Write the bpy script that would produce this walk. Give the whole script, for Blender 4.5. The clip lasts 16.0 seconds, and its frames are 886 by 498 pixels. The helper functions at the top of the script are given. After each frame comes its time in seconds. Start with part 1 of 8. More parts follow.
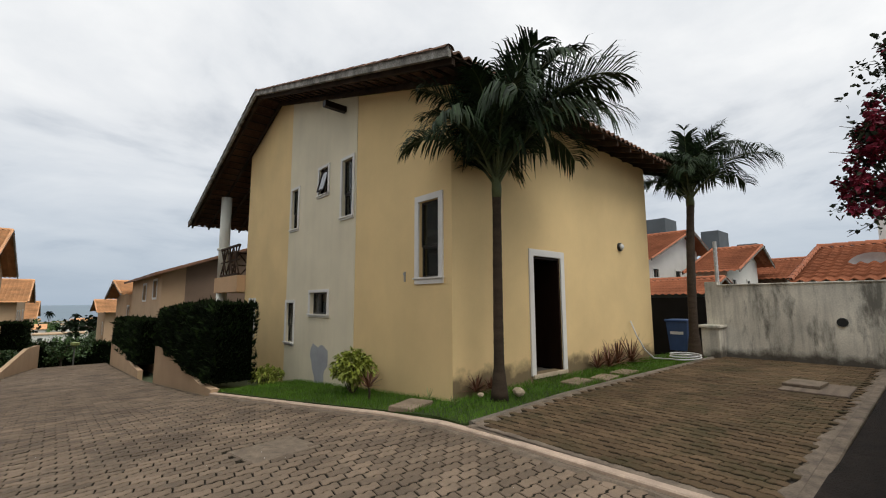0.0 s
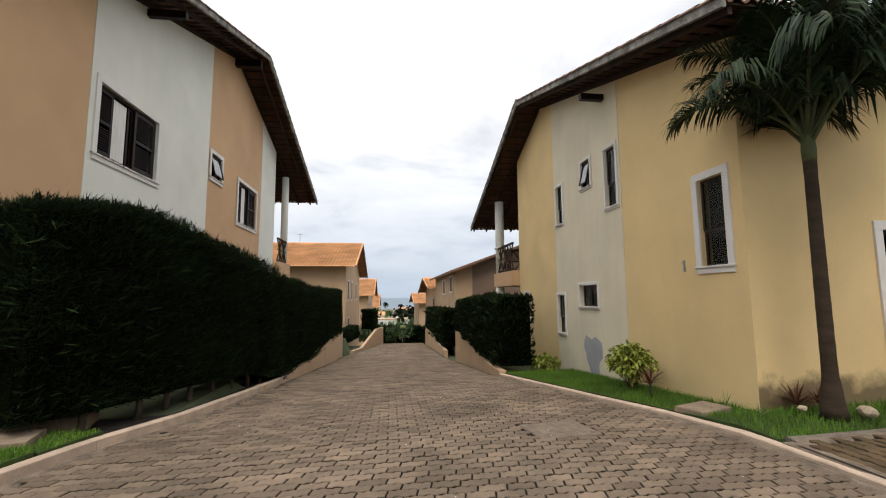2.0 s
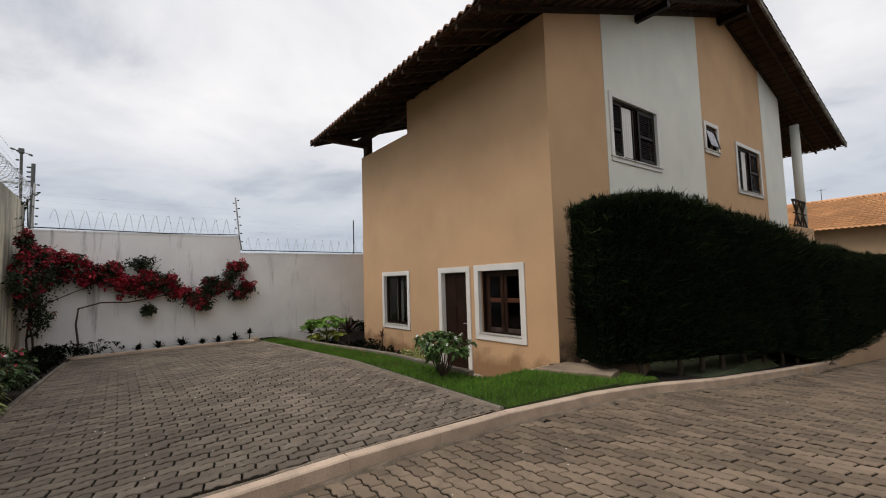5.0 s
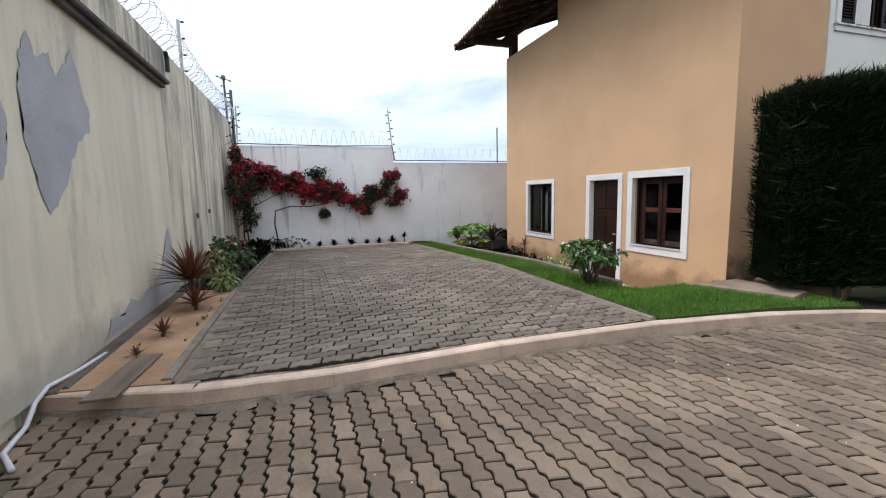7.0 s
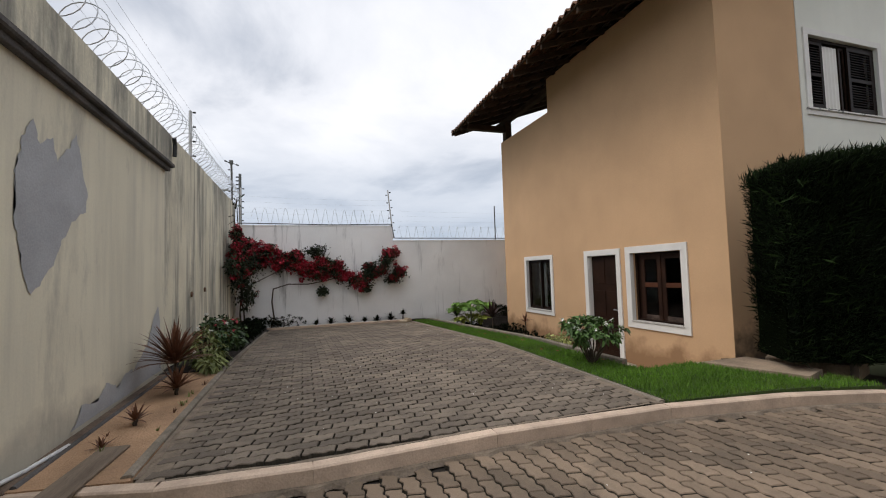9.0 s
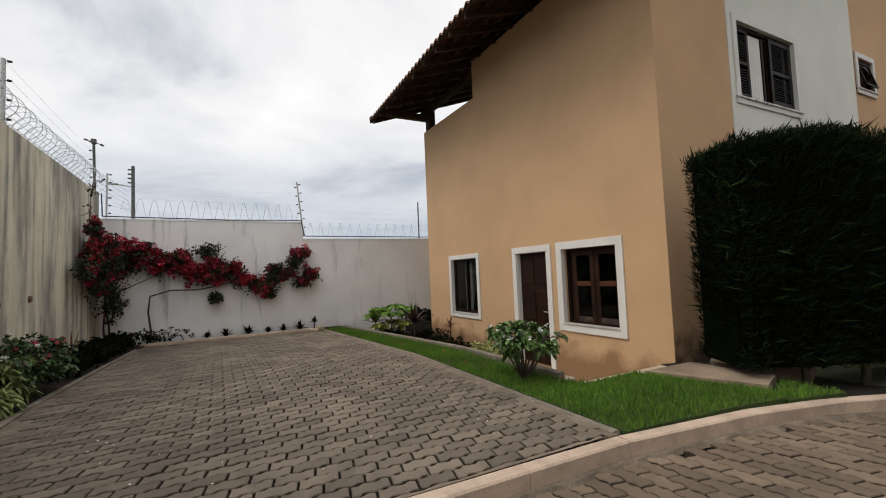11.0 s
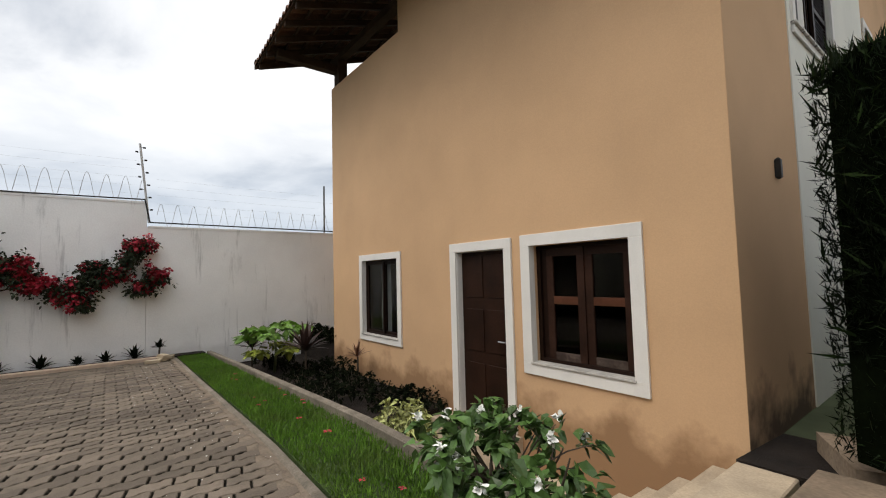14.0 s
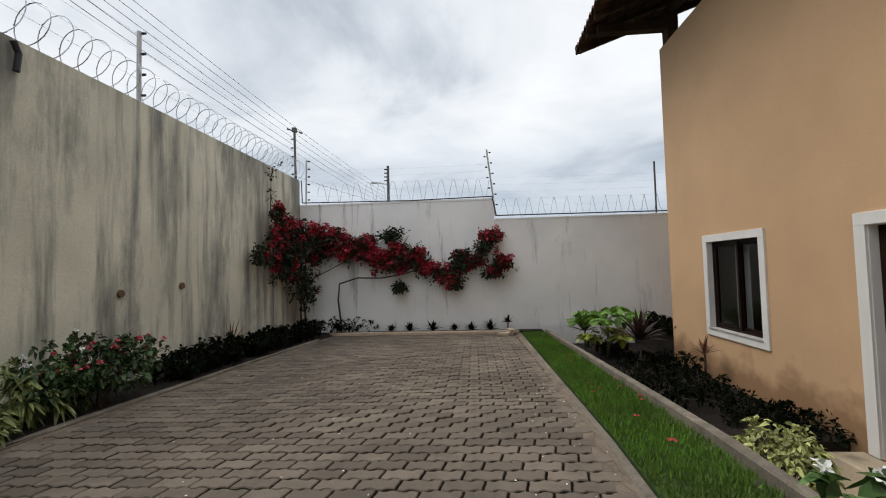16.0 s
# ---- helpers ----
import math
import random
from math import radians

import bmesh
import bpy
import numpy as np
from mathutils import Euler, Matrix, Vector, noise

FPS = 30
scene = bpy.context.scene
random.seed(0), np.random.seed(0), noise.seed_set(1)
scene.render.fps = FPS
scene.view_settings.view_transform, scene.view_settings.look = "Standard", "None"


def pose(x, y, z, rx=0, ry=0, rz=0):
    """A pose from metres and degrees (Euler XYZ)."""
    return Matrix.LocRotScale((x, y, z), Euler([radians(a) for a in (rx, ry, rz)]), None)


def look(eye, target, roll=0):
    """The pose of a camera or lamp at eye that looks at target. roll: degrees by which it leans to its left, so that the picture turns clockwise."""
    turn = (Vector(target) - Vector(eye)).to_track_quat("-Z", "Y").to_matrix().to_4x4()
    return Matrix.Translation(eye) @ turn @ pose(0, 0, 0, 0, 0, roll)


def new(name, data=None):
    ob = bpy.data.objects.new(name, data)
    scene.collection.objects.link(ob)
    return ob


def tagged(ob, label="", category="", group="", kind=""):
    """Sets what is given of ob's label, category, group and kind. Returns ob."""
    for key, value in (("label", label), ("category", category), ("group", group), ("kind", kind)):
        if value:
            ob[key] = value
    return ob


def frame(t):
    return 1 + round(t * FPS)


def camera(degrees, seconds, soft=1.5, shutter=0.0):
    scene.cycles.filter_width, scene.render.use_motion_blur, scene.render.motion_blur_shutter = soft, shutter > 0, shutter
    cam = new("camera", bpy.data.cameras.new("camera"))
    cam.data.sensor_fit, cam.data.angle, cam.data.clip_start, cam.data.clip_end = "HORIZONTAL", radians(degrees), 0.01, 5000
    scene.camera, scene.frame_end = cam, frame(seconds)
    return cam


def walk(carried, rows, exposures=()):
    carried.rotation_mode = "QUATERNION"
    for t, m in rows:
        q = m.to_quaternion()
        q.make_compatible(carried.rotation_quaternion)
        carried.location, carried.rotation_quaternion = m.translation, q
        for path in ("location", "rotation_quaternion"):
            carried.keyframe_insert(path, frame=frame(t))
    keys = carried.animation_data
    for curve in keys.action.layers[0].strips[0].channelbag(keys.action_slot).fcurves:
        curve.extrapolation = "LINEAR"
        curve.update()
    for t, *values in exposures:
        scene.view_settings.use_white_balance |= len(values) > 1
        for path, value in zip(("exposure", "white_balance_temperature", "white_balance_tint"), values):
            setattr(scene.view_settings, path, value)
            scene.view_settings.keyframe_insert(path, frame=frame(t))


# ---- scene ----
cam = camera(91.8, 16.0, 1.1)
PATH = [
    (0, (-1.099, -0.292, 1.433), (0.219, 1.192, 1.678), -0.2),
    (0.5, (-1.135, -0.335, 1.389), (-0.065, 1.336, 1.639), 0.4),
    (1, (-1.204, -0.379, 1.427), (-0.409, 1.44, 1.664), 0.4),
    (1.5, (-1.232, -0.427, 1.394), (-0.692, 1.484, 1.629), 0.2),
    (2, (-1.218, -0.485, 1.431), (-0.975, 1.488, 1.648), -0.4),
    (2.5, (-1.208, -0.578, 1.384), (-1.292, 1.409, 1.596), -0.8),
    (3, (-1.323, -0.668, 1.325), (-1.719, 1.28, 1.538), -1.1),
    (3.5, (-1.344, -0.759, 1.366), (-2.073, 1.094, 1.558), -1.2),
    (4, (-1.347, -0.835, 1.36), (-2.433, 0.835, 1.541), -1.1),
    (4.5, (-1.375, -0.908, 1.372), (-2.763, 0.523, 1.538), -1.3),
    (5, (-1.356, -0.971, 1.392), (-2.949, 0.23, 1.537), -1.7),
    (5.2, (-1.346, -1.008, 1.398), (-3.01, 0.094, 1.535), -1.8),
    (7.3, (-1.369, -1.063, 1.308), (-3.258, -0.478, 1.01), -1.5),
    (7.5, (-1.383, -1.025, 1.305), (-3.27, -0.446, 0.984), -1.5),
    (8, (-1.328, -1.021, 1.322), (-3.233, -0.436, 1.158), -2.3),
    (8.5, (-1.281, -1.058, 1.293), (-3.189, -0.459, 1.337), -2.3),
    (8.7, (-1.324, -1.027, 1.319), (-3.228, -0.422, 1.402), -1.9),
    (11, (-2.461, -0.275, 1.239), (-4.228, 0.655, 1.349), -2.4),
    (11.5, (-2.905, 0.003, 1.271), (-4.592, 1.073, 1.368), -2.3),
    (12, (-3.345, 0.303, 1.267), (-5.004, 1.416, 1.366), -2.2),
    (12.5, (-3.856, 0.599, 1.24), (-5.471, 1.774, 1.343), -1.5),
    (13, (-4.259, 0.887, 1.218), (-5.838, 2.109, 1.332), -1.5),
    (13.5, (-4.626, 1.181, 1.233), (-6.206, 2.404, 1.339), -1.4),
    (14, (-5.009, 1.386, 1.259), (-6.585, 2.612, 1.38), -1.5),
    (14.5, (-5.214, 1.543, 1.256), (-6.887, 2.631, 1.38), -1.8),
    (15, (-5.306, 1.603, 1.247), (-7.208, 2.21, 1.365), -1.3),
    (15.5, (-5.302, 1.538, 1.245), (-7.279, 1.816, 1.351), -1.5),
    (16, (-5.255, 1.458, 1.256), (-7.248, 1.316, 1.346), -1.5),
]
EXPOSURES = [(0, -0.05, 6500, 9), (1, 0.12, 6650, 13), (2, 0.34, 6650, 11), (3, 0.3, 6400, 9), (3.5, 0.15, 6450, 10), (4.5, -0.12, 6550, 12), (5.2, -0.05, 6600, 12), (7.3, 0.64, 5800, 11), (8, 0.28, 5900, 12), (8.7, 0.1, 6250, 12), (11, 0.0, 6650, 11), (12, 0.04, 6650, 11), (12.7, 0.14, 6900, 13), (14, 0.2, 6550, 10), (14.5, 0.1, 6450, 9), (15, 0.0, 6400, 9), (16, 0.0, 6350, 9)]
walk(cam, [(t, look(*way)) for t, *way in PATH], EXPOSURES)

# ---- world, sun ----
def build_world():
    w = bpy.data.worlds.new("sky_world")
    scene.world = w
    w.use_nodes = True
    nt = w.node_tree
    n, l = nt.nodes, nt.links
    n.clear()
    out = n.new("ShaderNodeOutputWorld")
    bg = n.new("ShaderNodeBackground")
    sky = n.new("ShaderNodeTexSky")
    sky.sky_type = "NISHITA"
    sky.sun_disc = False
    sky.sun_elevation = radians(SUN_EL)
    sky.sun_rotation = radians(SUN_ROT)
    sky.dust_density = 3.0
    scale = n.new("ShaderNodeMix")
    scale.data_type = "RGBA"
    scale.blend_type = "MULTIPLY"
    scale.inputs[0].default_value = 1.0
    scale.inputs[7].default_value = (0.75, 0.75, 0.78, 1)
    l.new(sky.outputs[0], scale.inputs[6])
    tc = n.new("ShaderNodeTexCoord")
    sep = n.new("ShaderNodeSeparateXYZ")
    l.new(tc.outputs["Generated"], sep.inputs[0])
    # direction projected on a flat cloud layer
    add = n.new("ShaderNodeMath")
    add.operation = "ADD"
    add.inputs[1].default_value = 0.16
    l.new(sep.outputs[2], add.inputs[0])
    mx = n.new("ShaderNodeMath")
    mx.operation = "MAXIMUM"
    mx.inputs[1].default_value = 0.08
    l.new(add.outputs[0], mx.inputs[0])
    div = n.new("ShaderNodeVectorMath")
    div.operation = "DIVIDE"
    comb = n.new("ShaderNodeCombineXYZ")
    for i in range(3):
        l.new(mx.outputs[0], comb.inputs[i])
    l.new(tc.outputs["Generated"], div.inputs[0])
    l.new(comb.outputs[0], div.inputs[1])
    flat = n.new("ShaderNodeVectorMath")
    flat.operation = "MULTIPLY"
    flat.inputs[1].default_value = (1, 1, 0)
    l.new(div.outputs[0], flat.inputs[0])
    n1 = n.new("ShaderNodeTexNoise")
    n1.inputs["Scale"].default_value = 1.1
    n1.inputs["Detail"].default_value = 9
    n1.inputs["Roughness"].default_value = 0.55
    n1.inputs["Distortion"].default_value = 0.3
    l.new(flat.outputs[0], n1.inputs["Vector"])
    ramp = n.new("ShaderNodeValToRGB")
    e = ramp.color_ramp.elements
    e[0].position, e[0].color = 0.33, (0.50, 0.54, 0.60, 1)
    e[1].position, e[1].color = 0.66, (1.0, 1.0, 1.0, 1)
    m = e.new(0.47)
    m.color = (0.80, 0.82, 0.85, 1)
    l.new(n1.outputs["Fac"], ramp.inputs[0])
    # low band of haze, bluer towards the horizon
    hz = n.new("ShaderNodeMapRange")
    hz.inputs["From Min"].default_value = 0.0
    hz.inputs["From Max"].default_value = 0.34
    l.new(sep.outputs[2], hz.inputs["Value"])
    hmix = n.new("ShaderNodeMix")
    hmix.data_type = "RGBA"
    hmix.inputs[6].default_value = (0.42, 0.50, 0.60, 1)
    l.new(hz.outputs[0], hmix.inputs[0])
    l.new(ramp.outputs[0], hmix.inputs[7])
    cl = n.new("ShaderNodeMix")
    cl.data_type = "RGBA"
    cl.blend_type = "MULTIPLY"
    cl.inputs[0].default_value = 1.0
    cl.inputs[7].default_value = (CLOUD, CLOUD, CLOUD, 1)
    l.new(hmix.outputs[2], cl.inputs[6])
    cov = n.new("ShaderNodeMix")
    cov.data_type = "RGBA"
    cov.inputs[0].default_value = 0.93
    l.new(scale.outputs[2], cov.inputs[6])
    l.new(cl.outputs[2], cov.inputs[7])
    # the overcast is brightest overhead
    zb = n.new("ShaderNodeMapRange")
    zb.inputs["From Min"].default_value, zb.inputs["From Max"].default_value = 0.6, 1.0
    zb.inputs["To Min"].default_value, zb.inputs["To Max"].default_value = 1.0, 1.9
    l.new(sep.outputs[2], zb.inputs["Value"])
    zs = n.new("ShaderNodeMath")
    zs.operation = "MULTIPLY"
    zs.inputs[1].default_value = SKY_STRENGTH
    l.new(zb.outputs[0], zs.inputs[0])
    l.new(zs.outputs[0], bg.inputs["Strength"])
    l.new(cov.outputs[2], bg.inputs[0])
    l.new(bg.outputs[0], out.inputs[0])


SUN_EL, SUN_ROT, CLOUD, SKY_STRENGTH = 55.0, 190.0, 10.9, 0.1
build_world()
sun_data = bpy.data.lights.new("sun", "SUN")
sun_data.energy, sun_data.angle, sun_data.color = 1.25, radians(30), (1.0, 0.93, 0.84)
sun = new("sun", sun_data)
sun.matrix_world = look((-3, -18, 26), (0, 0, 0))


# ---- materials ----
def material(name, base, var=0.15, scale=3.0, fine=60.0, rough=0.85, bump=0.2, bump_scale=0.01, streak=0.0, streak_lo=0.46, streak_hi=0.72, damp=None,
             streak_col=(0.12, 0.11, 0.1), metal=0.0, rand=0.0, spec=0.3, stretch=(1, 1, 1),
             island=False, mould=None):
    """A rough surface: two scales of noise in the colour, fine relief, vertical rain streaks, random tone by object or island."""
    m = bpy.data.materials.new(name)
    m.use_nodes = True
    nt = m.node_tree
    n, l = nt.nodes, nt.links
    p = n["Principled BSDF"]
    p.inputs["Roughness"].default_value = rough
    p.inputs["Metallic"].default_value = metal
    p.inputs["Specular IOR Level"].default_value = spec
    tc = n.new("ShaderNodeTexCoord")
    geo = n.new("ShaderNodeNewGeometry")
    mp = n.new("ShaderNodeMapping")
    mp.inputs["Scale"].default_value = stretch
    l.new(geo.outputs["Position"], mp.inputs[0])
    n1 = n.new("ShaderNodeTexNoise")
    n1.inputs["Scale"].default_value = scale
    n1.inputs["Detail"].default_value = 5
    l.new(mp.outputs[0], n1.inputs["Vector"])
    n2 = n.new("ShaderNodeTexNoise")
    n2.inputs["Scale"].default_value = fine
    n2.inputs["Detail"].default_value = 3
    l.new(mp.outputs[0], n2.inputs["Vector"])
    r1 = n.new("ShaderNodeMapRange")
    r1.inputs["From Min"].default_value, r1.inputs["From Max"].default_value = 0.3, 0.7
    r1.inputs["To Min"].default_value, r1.inputs["To Max"].default_value = 1 - var, 1 + var
    l.new(n1.outputs["Fac"], r1.inputs["Value"])
    r2 = n.new("ShaderNodeMapRange")
    r2.inputs["From Min"].default_value, r2.inputs["From Max"].default_value = 0.3, 0.7
    r2.inputs["To Min"].default_value, r2.inputs["To Max"].default_value = 1 - var * 0.5, 1 + var * 0.5
    l.new(n2.outputs["Fac"], r2.inputs["Value"])
    mul = n.new("ShaderNodeMath")
    mul.operation = "MULTIPLY"
    l.new(r1.outputs[0], mul.inputs[0])
    l.new(r2.outputs[0], mul.inputs[1])
    last = mul.outputs[0]
    if rand:
        rr = n.new("ShaderNodeMapRange")
        rr.inputs["To Min"].default_value, rr.inputs["To Max"].default_value = 1 - rand, 1 + rand
        if island:
            l.new(geo.outputs["Random Per Island"], rr.inputs["Value"])
        else:
            oi = n.new("ShaderNodeObjectInfo")
            l.new(oi.outputs["Random"], rr.inputs["Value"])
        m2 = n.new("ShaderNodeMath")
        m2.operation = "MULTIPLY"
        l.new(last, m2.inputs[0])
        l.new(rr.outputs[0], m2.inputs[1])
        last = m2.outputs[0]
    sc = n.new("ShaderNodeVectorMath")
    sc.operation = "SCALE"
    sc.inputs[0].default_value = base
    l.new(last, sc.inputs["Scale"])
    col = sc.outputs[0]
    if streak:
        ms = n.new("ShaderNodeMapping")
        ms.inputs["Scale"].default_value = (2.6, 2.6, 0.22)
        l.new(geo.outputs["Position"], ms.inputs[0])
        n3 = n.new("ShaderNodeTexNoise")
        n3.inputs["Scale"].default_value = 1.7
        n3.inputs["Detail"].default_value = 7
        n3.inputs["Roughness"].default_value = 0.65
        l.new(ms.outputs[0], n3.inputs["Vector"])
        r3 = n.new("ShaderNodeMapRange")
        r3.inputs["From Min"].default_value, r3.inputs["From Max"].default_value = streak_lo, streak_hi
        r3.inputs["To Max"].default_value = streak
        l.new(n3.outputs["Fac"], r3.inputs["Value"])
        mx = n.new("ShaderNodeMix")
        mx.data_type = "RGBA"
        mx.inputs[7].default_value = (*streak_col, 1)
        l.new(r3.outputs[0], mx.inputs[0])
        l.new(col, mx.inputs[6])
        col = mx.outputs[2]
    if mould:
        # blotches of mould: a broad noise gated by a finer one
        strength, mcol, msc, lo, hi = mould
        na = n.new("ShaderNodeTexNoise")
        na.inputs["Scale"].default_value = msc
        na.inputs["Detail"].default_value = 9
        na.inputs["Roughness"].default_value = 0.72
        na.inputs["Distortion"].default_value = 0.1 if streak else 0.6
        mm = n.new("ShaderNodeMapping")
        mm.inputs["Scale"].default_value = (1, 1, 0.3 if streak else 1)
        l.new(geo.outputs["Position"], mm.inputs[0])
        l.new(mm.outputs[0], na.inputs["Vector"])
        ra = n.new("ShaderNodeMapRange")
        ra.inputs["From Min"].default_value, ra.inputs["From Max"].default_value = lo, hi
        ra.inputs["To Max"].default_value = strength
        l.new(na.outputs["Fac"], ra.inputs["Value"])
        ma = n.new("ShaderNodeMix")
        ma.data_type = "RGBA"
        ma.inputs[7].default_value = (*mcol, 1)
        l.new(ra.outputs[0], ma.inputs[0])
        l.new(col, ma.inputs[6])
        col = ma.outputs[2]
    if damp:
        # rising damp: blotches that climb unevenly from the foot of the wall
        z0, z1, strength, dcol = damp
        sp = n.new("ShaderNodeSeparateXYZ")
        l.new(geo.outputs["Position"], sp.inputs[0])
        mr = n.new("ShaderNodeMapRange")
        mr.inputs["From Min"].default_value, mr.inputs["From Max"].default_value = z1, z0
        l.new(sp.outputs[2], mr.inputs["Value"])
        nd = n.new("ShaderNodeTexNoise")
        nd.inputs["Scale"].default_value = 2.3
        nd.inputs["Detail"].default_value = 6
        nd.inputs["Roughness"].default_value = 0.6
        l.new(geo.outputs["Position"], nd.inputs["Vector"])
        sm = n.new("ShaderNodeMath")
        sm.operation = "ADD"
        l.new(mr.outputs[0], sm.inputs[0])
        l.new(nd.outputs["Fac"], sm.inputs[1])
        r4 = n.new("ShaderNodeMapRange")
        r4.inputs["From Min"].default_value, r4.inputs["From Max"].default_value = 0.95, 1.25
        r4.inputs["To Max"].default_value = strength
        l.new(sm.outputs[0], r4.inputs["Value"])
        md = n.new("ShaderNodeMix")
        md.data_type = "RGBA"
        md.inputs[7].default_value = (*dcol, 1)
        l.new(r4.outputs[0], md.inputs[0])
        l.new(col, md.inputs[6])
        col = md.outputs[2]
    l.new(col, p.inputs["Base Color"])
    if bump:
        b = n.new("ShaderNodeBump")
        b.inputs["Strength"].default_value = bump
        b.inputs["Distance"].default_value = bump_scale
        l.new(n2.outputs["Fac"], b.inputs["Height"])
        l.new(b.outputs[0], p.inputs["Normal"])
    return m


def glass_material(name="window_glass", tint=(0.54, 0.56, 0.56, 1), face=0.03):
    m = bpy.data.materials.new(name)
    m.use_nodes = True
    nt = m.node_tree
    n, l = nt.nodes, nt.links
    n.clear()
    out = n.new("ShaderNodeOutputMaterial")
    g = n.new("ShaderNodeBsdfGlossy")
    g.inputs["Roughness"].default_value = 0.03
    t = n.new("ShaderNodeBsdfTransparent")
    t.inputs[0].default_value = tint
    lw = n.new("ShaderNodeLayerWeight")
    lw.inputs[0].default_value = 0.5
    pw = n.new("ShaderNodeMath")
    pw.operation = "POWER"
    pw.inputs[1].default_value = 5.0
    l.new(lw.outputs["Facing"], pw.inputs[0])
    f = n.new("ShaderNodeMapRange")
    f.inputs["To Min"].default_value, f.inputs["To Max"].default_value = face, 0.75
    l.new(pw.outputs[0], f.inputs["Value"])
    mx = n.new("ShaderNodeMixShader")
    l.new(f.outputs[0], mx.inputs[0])
    l.new(t.outputs[0], mx.inputs[1])
    l.new(g.outputs[0], mx.inputs[2])
    l.new(mx.outputs[0], out.inputs[0])
    return m


M = {}
M["orange"] = material("peach_paint", (0.582, 0.375, 0.213), 0.07, 0.9, 90, 0.9, 0.25, 0.004, streak=0.05, streak_col=(0.33, 0.24, 0.16))
M["orange_f"] = material("peach_paint_damp", (0.582, 0.375, 0.213), 0.07, 0.9, 90, 0.9, 0.25, 0.004, streak=0.05, streak_col=(0.33, 0.24, 0.16), damp=(-0.6, 0.42, 0.85, (0.25, 0.14, 0.07)))
M["yellow_f"] = material("yellow_paint_damp", (0.7595, 0.5651, 0.2854), 0.07, 0.9, 90, 0.9, 0.25, 0.004, streak=0.04, streak_col=(0.40, 0.34, 0.2), damp=(-0.1, 0.75, 0.85, (0.10, 0.075, 0.045)))
M["yellow"] = material("yellow_paint", (0.7595, 0.5651, 0.2854), 0.07, 0.9, 90, 0.9, 0.25, 0.004, streak=0.04, streak_col=(0.40, 0.34, 0.2))
M["cream"] = material("cream_paint", (0.7235, 0.653, 0.486), 0.07, 0.9, 90, 0.9, 0.25, 0.004, streak=0.12, streak_col=(0.4, 0.37, 0.28))
M["white"] = material("off_white_paint", (0.74, 0.74, 0.665), 0.06, 0.9, 90, 0.9, 0.25, 0.004, streak=0.06, streak_col=(0.38, 0.37, 0.33))
M["trim"] = material("white_trim_paint", (0.74, 0.72, 0.68), 0.05, 2, 80, 0.7, 0.2, 0.003, streak=0.08)
M["perim"] = material("weathered_whitewash", (0.8858, 0.8858, 0.8755), 0.06, 1.1, 40, 0.95, 0.4, 0.006, streak=0.75, streak_col=(0.25, 0.25, 0.245), streak_lo=0.58, streak_hi=0.72, damp=(-0.35, 0.2, 0.2, (0.3, 0.29, 0.27)), mould=(0.5, (0.3, 0.3, 0.29), 1.4, 0.6, 0.72))
M["side"] = material("stained_cream_plaster", (0.63, 0.59, 0.46), 0.12, 1.2, 45, 0.95, 0.3, 0.006, streak=0.8, streak_col=(0.12, 0.12, 0.115), streak_lo=0.46, streak_hi=0.68, mould=(0.75, (0.15, 0.15, 0.14), 1.3, 0.48, 0.64))
M["side2"] = material("cream_plaster", (0.66, 0.62, 0.49), 0.06, 1.0, 50, 0.95, 0.2, 0.004, streak=0.35, streak_col=(0.34, 0.33, 0.29), damp=(-0.1, 0.8, 0.5, (0.22, 0.21, 0.19)), mould=(0.6, (0.24, 0.235, 0.21), 1.3, 0.53, 0.68))
M["ledge"] = material("dirty_ledge", (0.085, 0.08, 0.078), 0.4, 3, 50, 0.95, 0.5, 0.006)
M["footing"] = material("dirty_footing", (0.12, 0.085, 0.062), 0.4, 3, 50, 0.95, 0.5, 0.006)
M["slab2"] = material("worn_stone", (0.27, 0.205, 0.145), 0.3, 2.2, 40, 0.95, 0.6, 0.008, mould=(0.5, (0.09, 0.075, 0.055), 2.5, 0.5, 0.7))
# near-black leaves: shade of the planting beds put into the leaf colour
M["gcover"] = material("shaded_ground_cover", (0.0063, 0.0091, 0.0042), 0.3, 3, 30, 1.0, 0, spec=0.05, rand=0.5, island=True)
M["door"] = material("dark_door_wood", (0.022, 0.010, 0.006), 0.3, 3, 40, 0.5, 0.3, 0.003, spec=0.12)
M["paver_c"] = material("mossy_paver_concrete", (0.1155, 0.078, 0.045), 0.25, 1.0, 110, 0.95, 0.8, 0.007, rand=0.27, spec=0.15, mould=(0.6, (0.045, 0.045, 0.02), 1.6, 0.47, 0.64))
M["paver_c_far"] = material("mossy_paver_joined", (0.1155, 0.078, 0.045), 0.25, 1.0, 110, 0.95, 0.8, 0.007, rand=0.27, spec=0.15, island=True, mould=(0.6, (0.045, 0.045, 0.02), 1.6, 0.47, 0.64))
M["orange_s"] = material("peach_paint_mould", (0.582, 0.375, 0.213), 0.07, 0.9, 90, 0.9, 0.25, 0.004, damp=(-0.4, 0.9, 0.9, (0.07, 0.05, 0.035)))
M["leafd"] = material("deep_green_leaf", (0.0375, 0.0688, 0.02), 0.3, 3, 30, 0.5, 0, rand=0.5, island=True)
M["board"] = material("grey_board", (0.15, 0.115, 0.085), 0.3, 3, 60, 0.95, 0.4, 0.004, stretch=(0.3, 3, 1))
